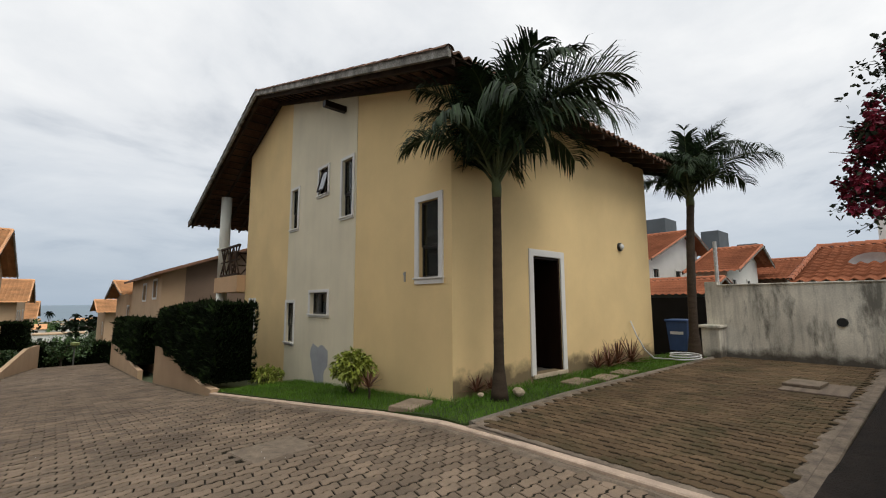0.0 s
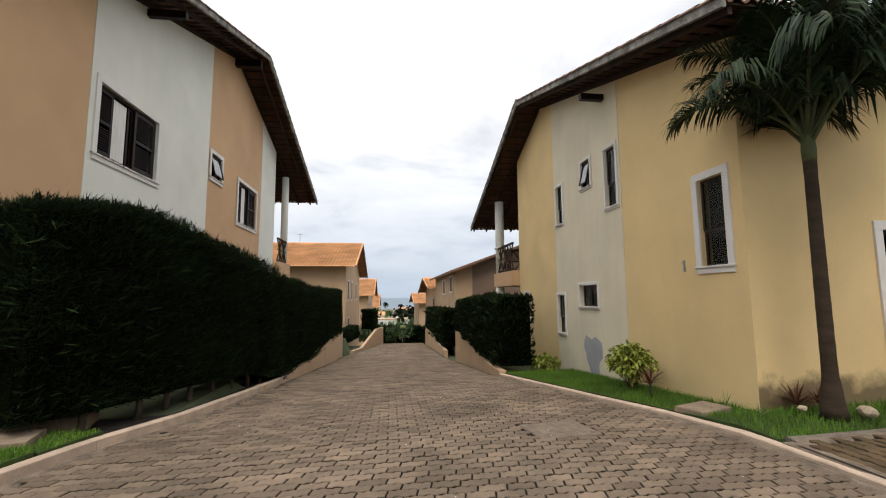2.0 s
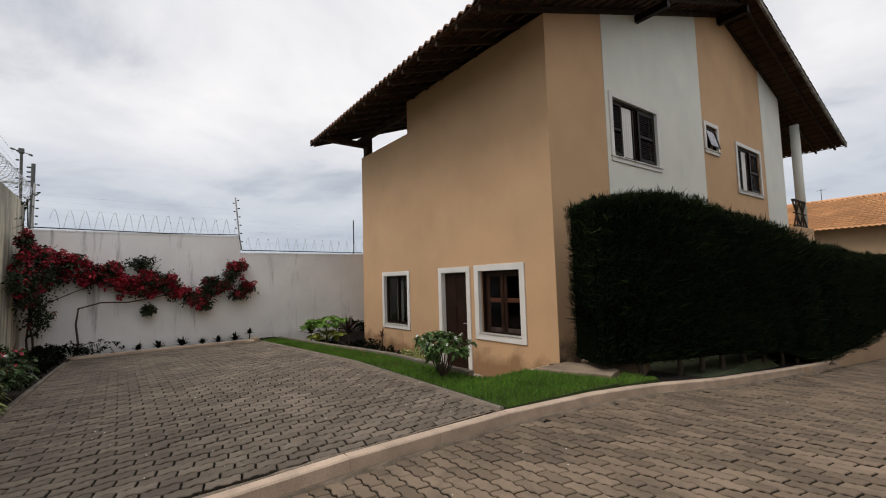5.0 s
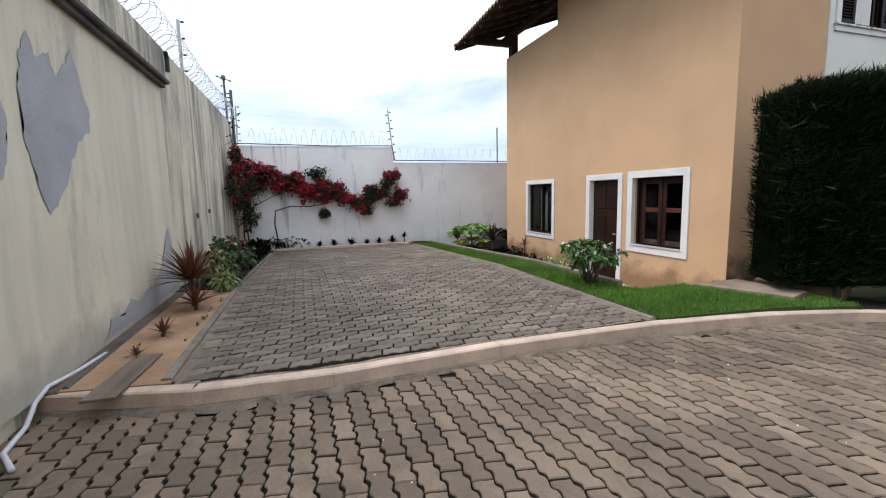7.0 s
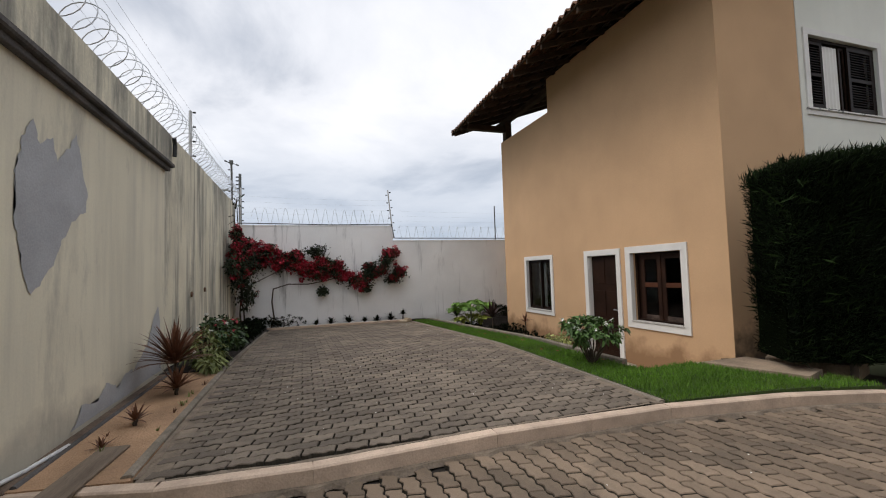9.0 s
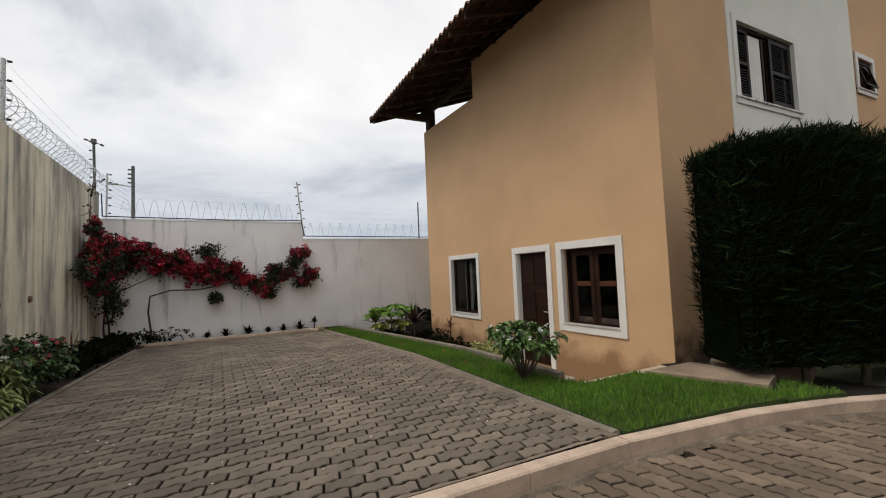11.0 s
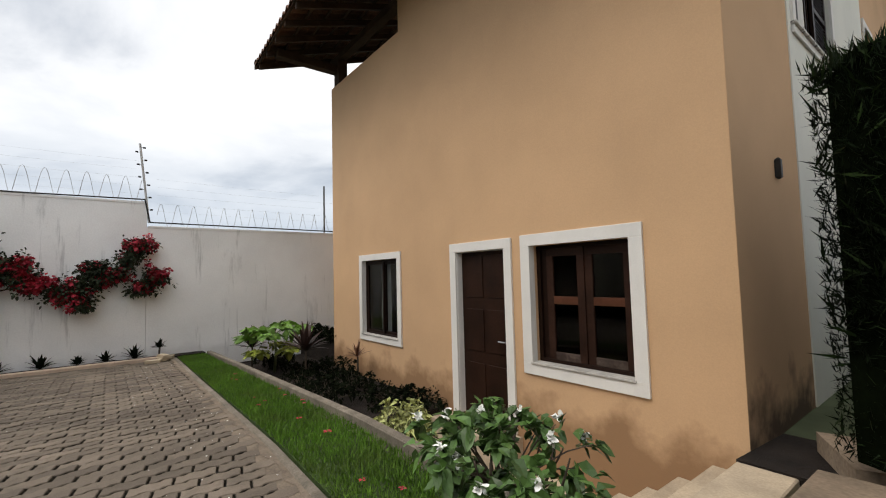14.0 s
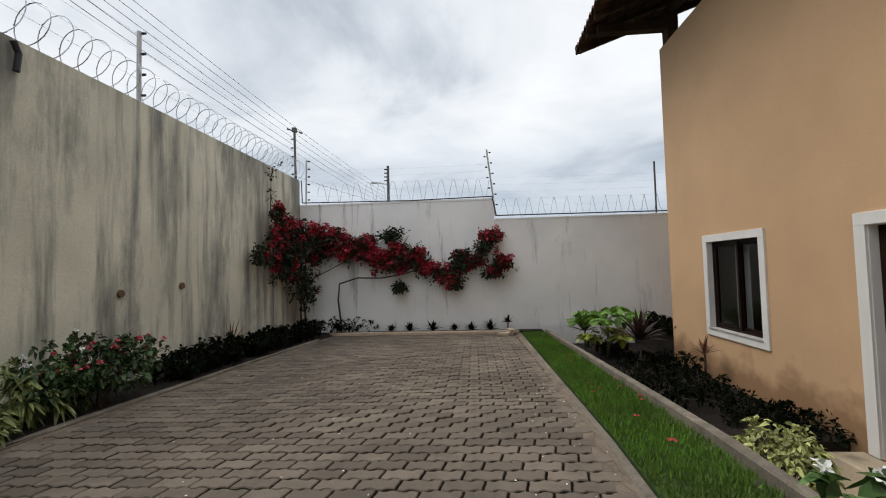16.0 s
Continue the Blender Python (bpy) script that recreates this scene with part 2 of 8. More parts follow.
M["grey"] = material("bare_grey_plaster", (0.36, 0.37, 0.385), 0.12, 2, 60, 0.95, 0.4, 0.006, mould=(0.3, (0.2, 0.2, 0.2), 3, 0.5, 0.75))
M["rwall"] = material("mouldy_plaster", (0.62, 0.585, 0.50), 0.2, 1.3, 30, 0.95, 0.25, 0.006, streak=0.5, streak_col=(0.10, 0.095, 0.085), mould=(0.85, (0.10, 0.095, 0.08), 1.5, 0.5, 0.62), damp=(-0.1, 0.6, 0.9, (0.06, 0.05, 0.04)))
M["concrete"] = material("kerb_concrete", (0.4929, 0.3785, 0.2885), 0.18, 4, 70, 0.9, 0.5, 0.006, rand=0.06, mould=(0.4, (0.2, 0.16, 0.12), 3.0, 0.5, 0.72))
M["edging"] = material("stained_edging", (0.20, 0.17, 0.135), 0.35, 4, 70, 0.95, 0.6, 0.008, rand=0.15, mould=(0.6, (0.07, 0.065, 0.045), 4.0, 0.46, 0.64))
M["slab"] = material("pale_stone", (0.46, 0.375, 0.27), 0.2, 3, 60, 0.9, 0.4, 0.006, rand=0.08, mould=(0.4, (0.2, 0.15, 0.1), 3.0, 0.5, 0.75))
M["paver"] = material("paver_concrete", (0.1775, 0.1317, 0.092), 0.24, 0.9, 110, 0.9, 0.8, 0.007, rand=0.27, mould=(0.6, (0.085, 0.068, 0.05), 2.2, 0.47, 0.66))
M["paver_far"] = material("paver_concrete_joined", (0.1775, 0.1317, 0.092), 0.24, 0.9, 110, 0.9, 0.8, 0.007, rand=0.27, island=True, mould=(0.6, (0.085, 0.068, 0.05), 2.2, 0.47, 0.66))
M["paver_b"] = material("grey_paver_concrete", (0.15, 0.121, 0.093), 0.24, 0.9, 110, 0.9, 0.8, 0.007, rand=0.27, mould=(0.6, (0.075, 0.062, 0.048), 1.8, 0.47, 0.66))
M["paver_b_far"] = material("grey_paver_joined", (0.15, 0.121, 0.093), 0.24, 0.9, 110, 0.9, 0.8, 0.007, rand=0.27, island=True, mould=(0.6, (0.075, 0.062, 0.048), 1.8, 0.47, 0.66))
M["dust"] = material("dusty_mortar", (0.17, 0.1343, 0.1003), 0.35, 6, 60, 0.95, 0.6, 0.008)
M["joint"] = material("joint_sand", (0.022, 0.018, 0.014), 0.35, 3, 90, 1, 0.5, 0.006)
M["joint_side"] = material("mossy_joint_dirt", (0.042, 0.036, 0.026), 0.4, 2, 60, 1, 0.4, 0.004)
M["soil"] = material("dark_soil", (0.018, 0.013, 0.010), 0.4, 4, 60, 1, 0.9, 0.03)
M["sand"] = material("sandy_soil", (0.3402, 0.2137, 0.1262), 0.25, 2.5, 70, 1, 0.8, 0.02)
M["earth"] = material("far_ground", (0.07, 0.085, 0.045), 0.4, 0.08, 2, 1, 0.2, 0.05)
M["grassbase"] = material("lawn_base", (0.036, 0.06, 0.014), 0.35, 2, 50, 1, 0.8, 0.02)
M["grass"] = material("grass_blades", (0.080, 0.168, 0.014), 0.25, 1.5, 30, 0.8, 0, rand=0.35, island=True, mould=(0.3, (0.13, 0.125, 0.04), 1.4, 0.5, 0.7))
# near-black foliage and core: the hedge's inner shade is put into the colour
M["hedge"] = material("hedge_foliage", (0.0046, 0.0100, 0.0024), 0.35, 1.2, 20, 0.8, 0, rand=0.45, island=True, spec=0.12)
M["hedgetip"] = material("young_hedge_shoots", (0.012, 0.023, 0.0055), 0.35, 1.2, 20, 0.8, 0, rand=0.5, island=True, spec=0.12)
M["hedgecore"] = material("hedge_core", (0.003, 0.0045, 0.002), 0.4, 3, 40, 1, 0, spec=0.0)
M["bark"] = material("bark", (0.066, 0.051, 0.037), 0.3, 4, 60, 0.95, 0.7, 0.01)
M["palmtrunk"] = material("palm_bark", (0.045, 0.031, 0.02), 0.3, 3, 40, 0.95, 0.7, 0.012, stretch=(1, 1, 4))
M["palmleaf"] = material("palm_leaf", (0.020, 0.036, 0.013), 0.3, 1.5, 20, 0.6, 0, rand=0.6, island=True, spec=0.15)
M["palmshaft"] = material("palm_crownshaft", (0.077, 0.091, 0.035), 0.25, 3, 40, 0.6, 0.2)
M["leaf"] = material("green_leaf", (0.0638, 0.1232, 0.0272), 0.25, 3, 30, 0.45, 0, rand=0.4, island=True)
M["leafg"] = material("glossy_green_leaf", (0.06, 0.115, 0.028), 0.25, 3, 30, 0.4, 0, rand=0.55, island=True)
M["leafb"] = material("bright_green_leaf", (0.13, 0.25, 0.035), 0.25, 3, 30, 0.5, 0, rand=0.4, island=True)
M["purpleleaf"] = material("dark_purple_leaf", (0.045, 0.026, 0.022), 0.3, 3, 30, 0.5, 0, rand=0.5, island=True)
M["leafv"] = material("dark_vine_leaf", (0.026, 0.034, 0.018), 0.3, 3, 30, 0.6, 0, rand=0.6, island=True, spec=0.15)
M["leafpy"] = material("pale_yellow_leaf", (0.34, 0.36, 0.13), 0.25, 3, 30, 0.5, 0, rand=0.5, island=True)
M["leafy"] = material("yellow_green_leaf", (0.24, 0.28, 0.045), 0.25, 3, 30, 0.5, 0, rand=0.4, island=True)
M["leafp"] = material("pale_variegated_leaf", (0.1802, 0.2103, 0.0717), 0.25, 3, 30, 0.5, 0, rand=0.35, island=True)
M["redleaf"] = material("dark_red_leaf", (0.1262, 0.0557, 0.0304), 0.25, 3, 30, 0.5, 0, rand=0.4, island=True)
M["bract"] = material("bougainvillea_bract", (0.36, 0.022, 0.042), 0.25, 3, 30, 0.6, 0, rand=0.5, island=True)
M["bract_dark"] = material("dark_crimson_bract", (0.17, 0.012, 0.03), 0.25, 3, 30, 0.6, 0, rand=0.5, island=True)
M["pink"] = material("pink_petal", (0.62, 0.10, 0.14), 0.15, 3, 30, 0.6, 0, rand=0.3, island=True)
M["petal"] = material("white_petal", (0.8, 0.8, 0.76), 0.05, 3, 30, 0.6, 0)
M["wood"] = material("dark_window_wood", (0.0136, 0.0064, 0.004), 0.3, 3, 40, 0.45, 0.3, 0.003, stretch=(1, 1, 0.15), spec=0.12)
M["sill_dirty"] = material("stained_white_sill", (0.70, 0.68, 0.64), 0.1, 5, 60, 0.85, 0.4, 0.004, mould=(0.9, (0.10, 0.09, 0.085), 6.0, 0.53, 0.6))
M["wood_mid"] = material("brown_window_wood", (0.030, 0.014, 0.009), 0.35, 3, 40, 0.5, 0.3, 0.003, spec=0.12)
M["wood_worn"] = material("worn_bare_wood", (0.085, 0.062, 0.05), 0.45, 6, 50, 0.8, 0.4, 0.004, spec=0.12, mould=(0.7, (0.03, 0.018, 0.014), 9.0, 0.45, 0.6))
M["sillstone"] = material("worn_sill_paint", (0.42, 0.40, 0.37), 0.25, 6, 60, 0.85, 0.4, 0.004)
M["wood2"] = material("warm_window_wood", (0.085, 0.033, 0.018), 0.3, 3, 40, 0.5, 0.3, 0.003, spec=0.12)
M["rafter"] = material("rafter_wood", (0.049, 0.032, 0.022), 0.3, 3, 40, 0.85, 0.4, 0.005, spec=0.12)
M["alu"] = material("dark_window_frame", (0.035, 0.032, 0.03), 0.1, 3, 40, 0.4, 0)
M["tile_old"] = material("weathered_clay_tile", (0.16, 0.084, 0.052), 0.4, 1.2, 25, 0.9, 0.4, 0.01, rand=0.2)
M["tile"] = material("clay_tile", (0.64, 0.33, 0.155), 0.22, 0.8, 12, 0.85, 0.4, 0.01)
M["tile_red"] = material("red_clay_tile", (0.36, 0.125, 0.06), 0.25, 0.8, 12, 0.85, 0.4, 0.01)
M["mortar"] = material("stained_mortar", (0.24, 0.225, 0.20), 0.7, 5, 40, 0.95, 0.5, 0.01, streak=0.6)
# room colours hold the darkness of unlit interiors, near black at the back
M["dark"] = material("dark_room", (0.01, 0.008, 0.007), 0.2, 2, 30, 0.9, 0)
M["room"] = material("shaded_room_plaster", (0.075, 0.068, 0.058), 0.1, 2, 30, 0.9, 0)
M["curtain"] = material("pale_curtain", (0.62, 0.61, 0.60), 0.1, 3, 50, 0.9, 0)
M["metal"] = material("galvanised_wire", (0.42, 0.43, 0.44), 0.15, 5, 60, 0.45, 0, metal=0.8)
M["pole"] = material("fence_pole_metal", (0.12, 0.12, 0.115), 0.2, 5, 60, 0.6, 0.1, metal=0.3)
M["polegrey"] = material("pale_pole_metal", (0.50, 0.50, 0.49), 0.15, 5, 60, 0.6, 0.1)
M["black"] = material("black_plastic", (0.02, 0.02, 0.02), 0.2, 5, 60, 0.5, 0)
M["blue"] = material("blue_bin_plastic", (0.045, 0.085, 0.20), 0.12, 4, 40, 0.5, 0.1)
M["hose"] = material("grey_hose", (0.55, 0.55, 0.55), 0.1, 4, 40, 0.5, 0)
M["rust"] = material("rusty_metal", (0.14, 0.08, 0.05), 0.35, 6, 60, 0.85, 0.5, 0.004)
M["brown"] = material("brown_paint", (0.24, 0.17, 0.125), 0.08, 1, 40, 0.9, 0.1)
M["cream_far"] = material("peach_paint_far", (0.50, 0.35, 0.22), 0.08, 1, 40, 0.9, 0.1)
M["white_far"] = material("white_paint_far", (0.70, 0.68, 0.64), 0.06, 1, 40, 0.9, 0.1)
M["greybox"] = material("dark_grey_panel", (0.10, 0.11, 0.12), 0.1, 1, 40, 0.7, 0.1)
M["sea"] = material("sea_water", (0.075, 0.13, 0.17), 0.1, 0.004, 0.05, 0.35, 0.15, 0.3)
M["glass"] = glass_material()
M["glass_mirror"] = glass_material("reflective_glass", (0.4, 0.4, 0.4, 1), 0.32)


# ---- mesh helpers ----
class Geo:
    """Vertices and faces for one mesh."""

    def __init__(self):
        self.v, self.f = [], []

    def add(self, verts, faces):
        o = len(self.v)
        self.v.extend(verts)
        self.f.extend([tuple(i + o for i in f) for f in faces])

    def box(self, a, b, T=None):
        (x0, y0, z0), (x1, y1, z1) = a, b
        vs = [(x, y, z) for z in (z0, z1) for y in (y0, y1) for x in (x0, x1)]
        if T:
            vs = [T(*q) for q in vs]
        self.add(vs, [(0, 2, 3, 1), (4, 5, 7, 6), (0, 1, 5, 4), (2, 6, 7, 3), (0, 4, 6, 2), (1, 3, 7, 5)])

    def chamfer(self, a, b, c=0.006, T=None):
        """A box with its long edges broken: an outer ring set in by c at both ends of the z span."""
        (x0, y0, z0), (x1, y1, z1) = a, b
        vs = []
        for z, s in ((z0, c), (z0 + c, 0), (z1 - c, 0), (z1, c)):
            vs += [(x0 + s, y0 + s, z), (x1 - s, y0 + s, z), (x1 - s, y1 - s, z), (x0 + s, y1 - s, z)]
        if T:
            vs = [T(*q) for q in vs]
        fs = [(3, 2, 1, 0), (12, 13, 14, 15)]
        for r in range(3):
            for k in range(4):
                i, j = r * 4 + k, r * 4 + (k + 1) % 4
                fs.append((i, j, j + 4, i + 4))
        self.add(vs, fs)

    def tube(self, pts, radii, seg=8, caps=True):
        pts = [Vector(p) for p in pts]
        if isinstance(radii, (int, float)):
            radii = [radii] * len(pts)
        vs, fs = [], []
        up = Vector((0, 0, 1))
        prev = None
        for i, p in enumerate(pts):
            d = (pts[min(i + 1, len(pts) - 1)] - pts[max(i - 1, 0)]).normalized()
            if prev is None:
                s = d.cross(up if abs(d.z) < 0.95 else Vector((1, 0, 0))).normalized()
            else:
                s = (prev - d * prev.dot(d)).normalized()
            prev = s
            t = d.cross(s)
            for k in range(seg):
                a = 2 * math.pi * k / seg
                vs.append(tuple(p + (s * math.cos(a) + t * math.sin(a)) * radii[i]))
        for i in range(len(pts) - 1):
            for k in range(seg):
                a, b = i * seg + k, i * seg + (k + 1) % seg
                fs.append((a, b, b + seg, a + seg))
        if caps:
            fs.append(tuple(range(seg))[::-1])
            fs.append(tuple((len(pts) - 1) * seg + k for k in range(seg)))
        self.add(vs, fs)

    def prism(self, poly, z0, z1):
        """An upright prism over a polygon; z0 and z1 numbers or functions of x, y."""
        fz = lambda z, x, y: z(x, y) if callable(z) else z
        n = len(poly)
        vs = [(x, y, fz(z0, x, y)) for x, y in poly] + [(x, y, fz(z1, x, y)) for x, y in poly]
        self.add(vs, [tuple(range(n))[::-1], tuple(range(n, 2 * n))] + [(i, (i + 1) % n, n + (i + 1) % n, n + i) for i in range(n)])

    def mesh(self, name, mat, smooth=False):
        me = bpy.data.meshes.new(name)
        me.from_pydata([tuple(q) for q in self.v], [], self.f)
        if mat:
            me.materials.append(mat)
        if smooth:
            me.polygons.foreach_set("use_smooth", [True] * len(me.polygons))
        me.update()
        return me


def part(name, g, mat, parent=None, label="", category="", group="", kind="", smooth=False, at=None):
    """One mesh object, under a thing or a part if parent is given."""
    me = g.mesh(name, mat, smooth) if isinstance(g, Geo) else g
    ob = new(name, me)
    if parent:
        ob.parent = parent
    if at is not None:
        ob.matrix_basis = at
    return tagged(ob, label, category, group, kind)


def thing(name, place=(0, 0, 0), label="", category="", group="", kind="", rz=0.0):
    ob = new(name, None)
    ob.empty_display_size = 0.1
    ob.matrix_basis = pose(*place, 0, 0, rz)
    return tagged(ob, label, category, group, kind)


def simple(name, g, mat, label="", category="", group="", kind="", smooth=False):
    return part(name, g, mat, None, label, category, group, kind, smooth)


def lerp(a, b, t):
    return a + (b - a) * t


def curve_x(pts, y):
    """x of a polyline given by (x, y) rows with y rising."""
    if y <= pts[0][1]:
        return pts[0][0]
    for (xa, ya), (xb, yb) in zip(pts, pts[1:]):
        if y <= yb:
            return lerp(xa, xb, (y - ya) / (yb - ya))
    return pts[-1][0]


# ---- levels and lines of the plan ----
STREET = [(-0.10, -20), (-0.10, 1.0), (-0.14, 4.3), (-0.33, 7.2), (-0.56, 10.2), (-1.48, 20), (-2.0, 29), (-2.35, 35), (-2.8, 38),
          (-3.6, 42), (-6.0, 60), (-9.0, 120), (-14.0, 300), (-19.4, 560), (-21.5, 640), (-21.0, 6000)]
LKERB = [(-5.35, -4.2), (-4.86, -2.85), (-4.58, -1.85), (-4.52, -0.9), (-4.60, 0.5), (-4.60, 2.26), (-4.45, 3.6), (-4.25, 4.6), (-3.95, 5.9),
         (-3.80, 7.5), (-3.70, 9.4), (-3.70, 22), (-3.2, 24), (-1.75, 36), (-1.75, 60)]
RKERB = [(2.6, -20), (2.62, 1.0), (2.66, 3.0), (2.62, 4.0), (2.42, 5.2), (2.10, 6.6), (1.78, 8.4), (1.5, 10.3), (1.5, 60)]


def street_z(y):
    return curve_x(STREET, y)


def court_z(x):
    """The court by the yellow house, rising gently from the kerb."""
    return min(0.012, -0.055 + (x - 2.75) * 0.03)


def park_z(x):
    if x > -8.5:
        return 0.02
    return lerp(0.02, -0.28, min((-8.5 - x) / 7.2, 1.3))

M["cover"] = material("worn_cover_concrete", (0.175, 0.137, 0.10), 0.3, 5, 70, 0.9, 0.6, 0.006, mould=(0.6, (0.07, 0.055, 0.04), 5.0, 0.48, 0.64))


# ---- ground ----
def ground_z(x, y):
    s = street_z(y)
    lx, rx = curve_x(LKERB, y), curve_x(RKERB, y)
    if y > 70:
        return s - 0.2
    if lx - 0.1 <= x <= rx + 0.1 or (y > 8.6 and lx - 0.75 < x < rx + 0.75):
        return s - 0.16
    if x < lx:
        if y < 3.08:
            return min(park_z(x), 0.02) - 0.16
        if x < -6.25 and y < 5.6:
            return -1.1
        return min(-0.14, max(s + 0.6, -1.0) if y > 8 else -0.14) - 0.02 if y < 26 else s - 0.1
    if y < 5:
        return -0.16
    return min(-0.16, s - 0.03) if y < 26 else s - 0.1


def build_ground():
    xs = sorted(set([-6000, -2500, -900, -400, -200, -100, -60, -40, -28, -20, -15.6, -13, -10, -8.5, -7.5, -6.28, -6.22, 12, 14, 18, 25, 40, 60, 100, 200, 400, 900, 2500, 6000] + [round(-5.6 + 0.35 * i, 2) for i in range(26)] + [4.5, 6, 8, 10]))
    ys = sorted(set([-5000, -2000, -500, -100, -40, -20, -12, -8, -5, -3, -1, 3.06, 3.12, 5.55, 5.65, 80, 100, 120, 160, 220, 300, 400, 600, 800, 1100, 1300, 2500, 6000] + [0.7 * i for i in range(0, 40)] + [28 + 2.5 * i for i in range(20)]))
    g = Geo()
    g.v = [(x, y, ground_z(x, y)) for y in ys for x in xs]
    nx = len(xs)
    g.f = [(j * nx + i, j * nx + i + 1, (j + 1) * nx + i + 1, (j + 1) * nx + i) for j in range(len(ys) - 1) for i in range(nx - 1)]
    simple("ground", g, M["earth"], "earth and scrub ground falling towards the sea", "ground", kind="structure")
    s = Geo()
    s.add([(-6000, 560, -20), (6000, 560, -20), (6000, 6000, -20), (-6000, 6000, -20)], [(0, 1, 2, 3)])
    simple("water", s, M["sea"], "grey-blue sea reaching the horizon", "sea", kind="structure")


def strip(rows):
    """A surface from rows of points across."""
    g = Geo()
    n = len(rows[0])
    for r in rows:
        g.v.extend(r)
    g.f = [(j * n + i, j * n + i + 1, (j + 1) * n + i + 1, (j + 1) * n + i) for j in range(len(rows) - 1) for i in range(n - 1)]
    return g


def build_beds():
    ys = [-12 + 0.5 * i for i in range(24)] + [0.5 * i for i in range(0, 20)] + [10 + i for i in range(40)]
    g = strip([[(lerp(curve_x(LKERB, max(y, -4.2)) + 0.02, curve_x(RKERB, y) - 0.02, k / 4), y, street_z(y) - 0.035) for k in range(5)] for y in ys])
    road = simple("road", g, M["joint"], "street bed of dark sand under interlocking concrete pavers", "road", kind="structure")
    g = Geo()
    xs = [-4.62, -6.5, -8.5, -10.5, -12.5, -14.5, -15.3]
    g = strip([[(x, y, park_z(x) - 0.035) for y in (-2.0, 0.2, 2.4)] for x in xs])
    park_l = simple("pavement", g, M["joint"], "parking court bed under grey interlocking pavers", "paving", kind="structure")
    g = strip([[(x, y, court_z(x) - 0.032) for y in (0.45, 2.0, 3.55)] for x in (2.75, 5, 6, 9, 12)])
    park_r = simple("pavement", g, M["joint"], "parking court bed beside the yellow house", "paving", kind="structure")
    return road, park_l, park_r


# ---- pavers ----
PL, PW, GAP = 0.245, 0.122, 0.0145


def paver_outline():
    """The wavy outline of one interlocking block, length along u."""
    a, b = 0.0085, 0.010
    pts = []
    h, w = PL / 2 - GAP / 2, PW / 2 - GAP / 2
    us = [(-1, 0), (-0.78, -a), (-0.6, -a), (-0.4, a), (-0.2, a), (0, 0), (0.22, -a), (0.4, -a), (0.6, a), (0.8, a), (1, 0)]
    for u, o in us:
        pts.append((u * h - b, -w + o))
    pts.append((h - b * 0.4, -w * 0.25))
    pts.append((h + b * 0.4, w * 0.25))
    for u, o in reversed(us):
        pts.append((u * h + b, w + o))
    pts.append((-h + b * 0.4, w * 0.25))
    pts.append((-h - b * 0.4, -w * 0.25))
    return pts


OUTLINE = paver_outline()
NO = len(OUTLINE)
PAVER_V = [(x, y, -0.035) for x, y in OUTLINE] + [(x, y, -0.007) for x, y in OUTLINE] + [(x * 0.96, y * 0.915, 0.0) for x, y in OUTLINE]
PAVER_F = [tuple(range(2 * NO, 3 * NO))] + [(r * NO + i, r * NO + (i + 1) % NO, (r + 1) * NO + (i + 1) % NO, (r + 1) * NO + i) for r in (0, 1) for i in range(NO)]

PAVER_M = [0] + [1] * NO + [0] * NO


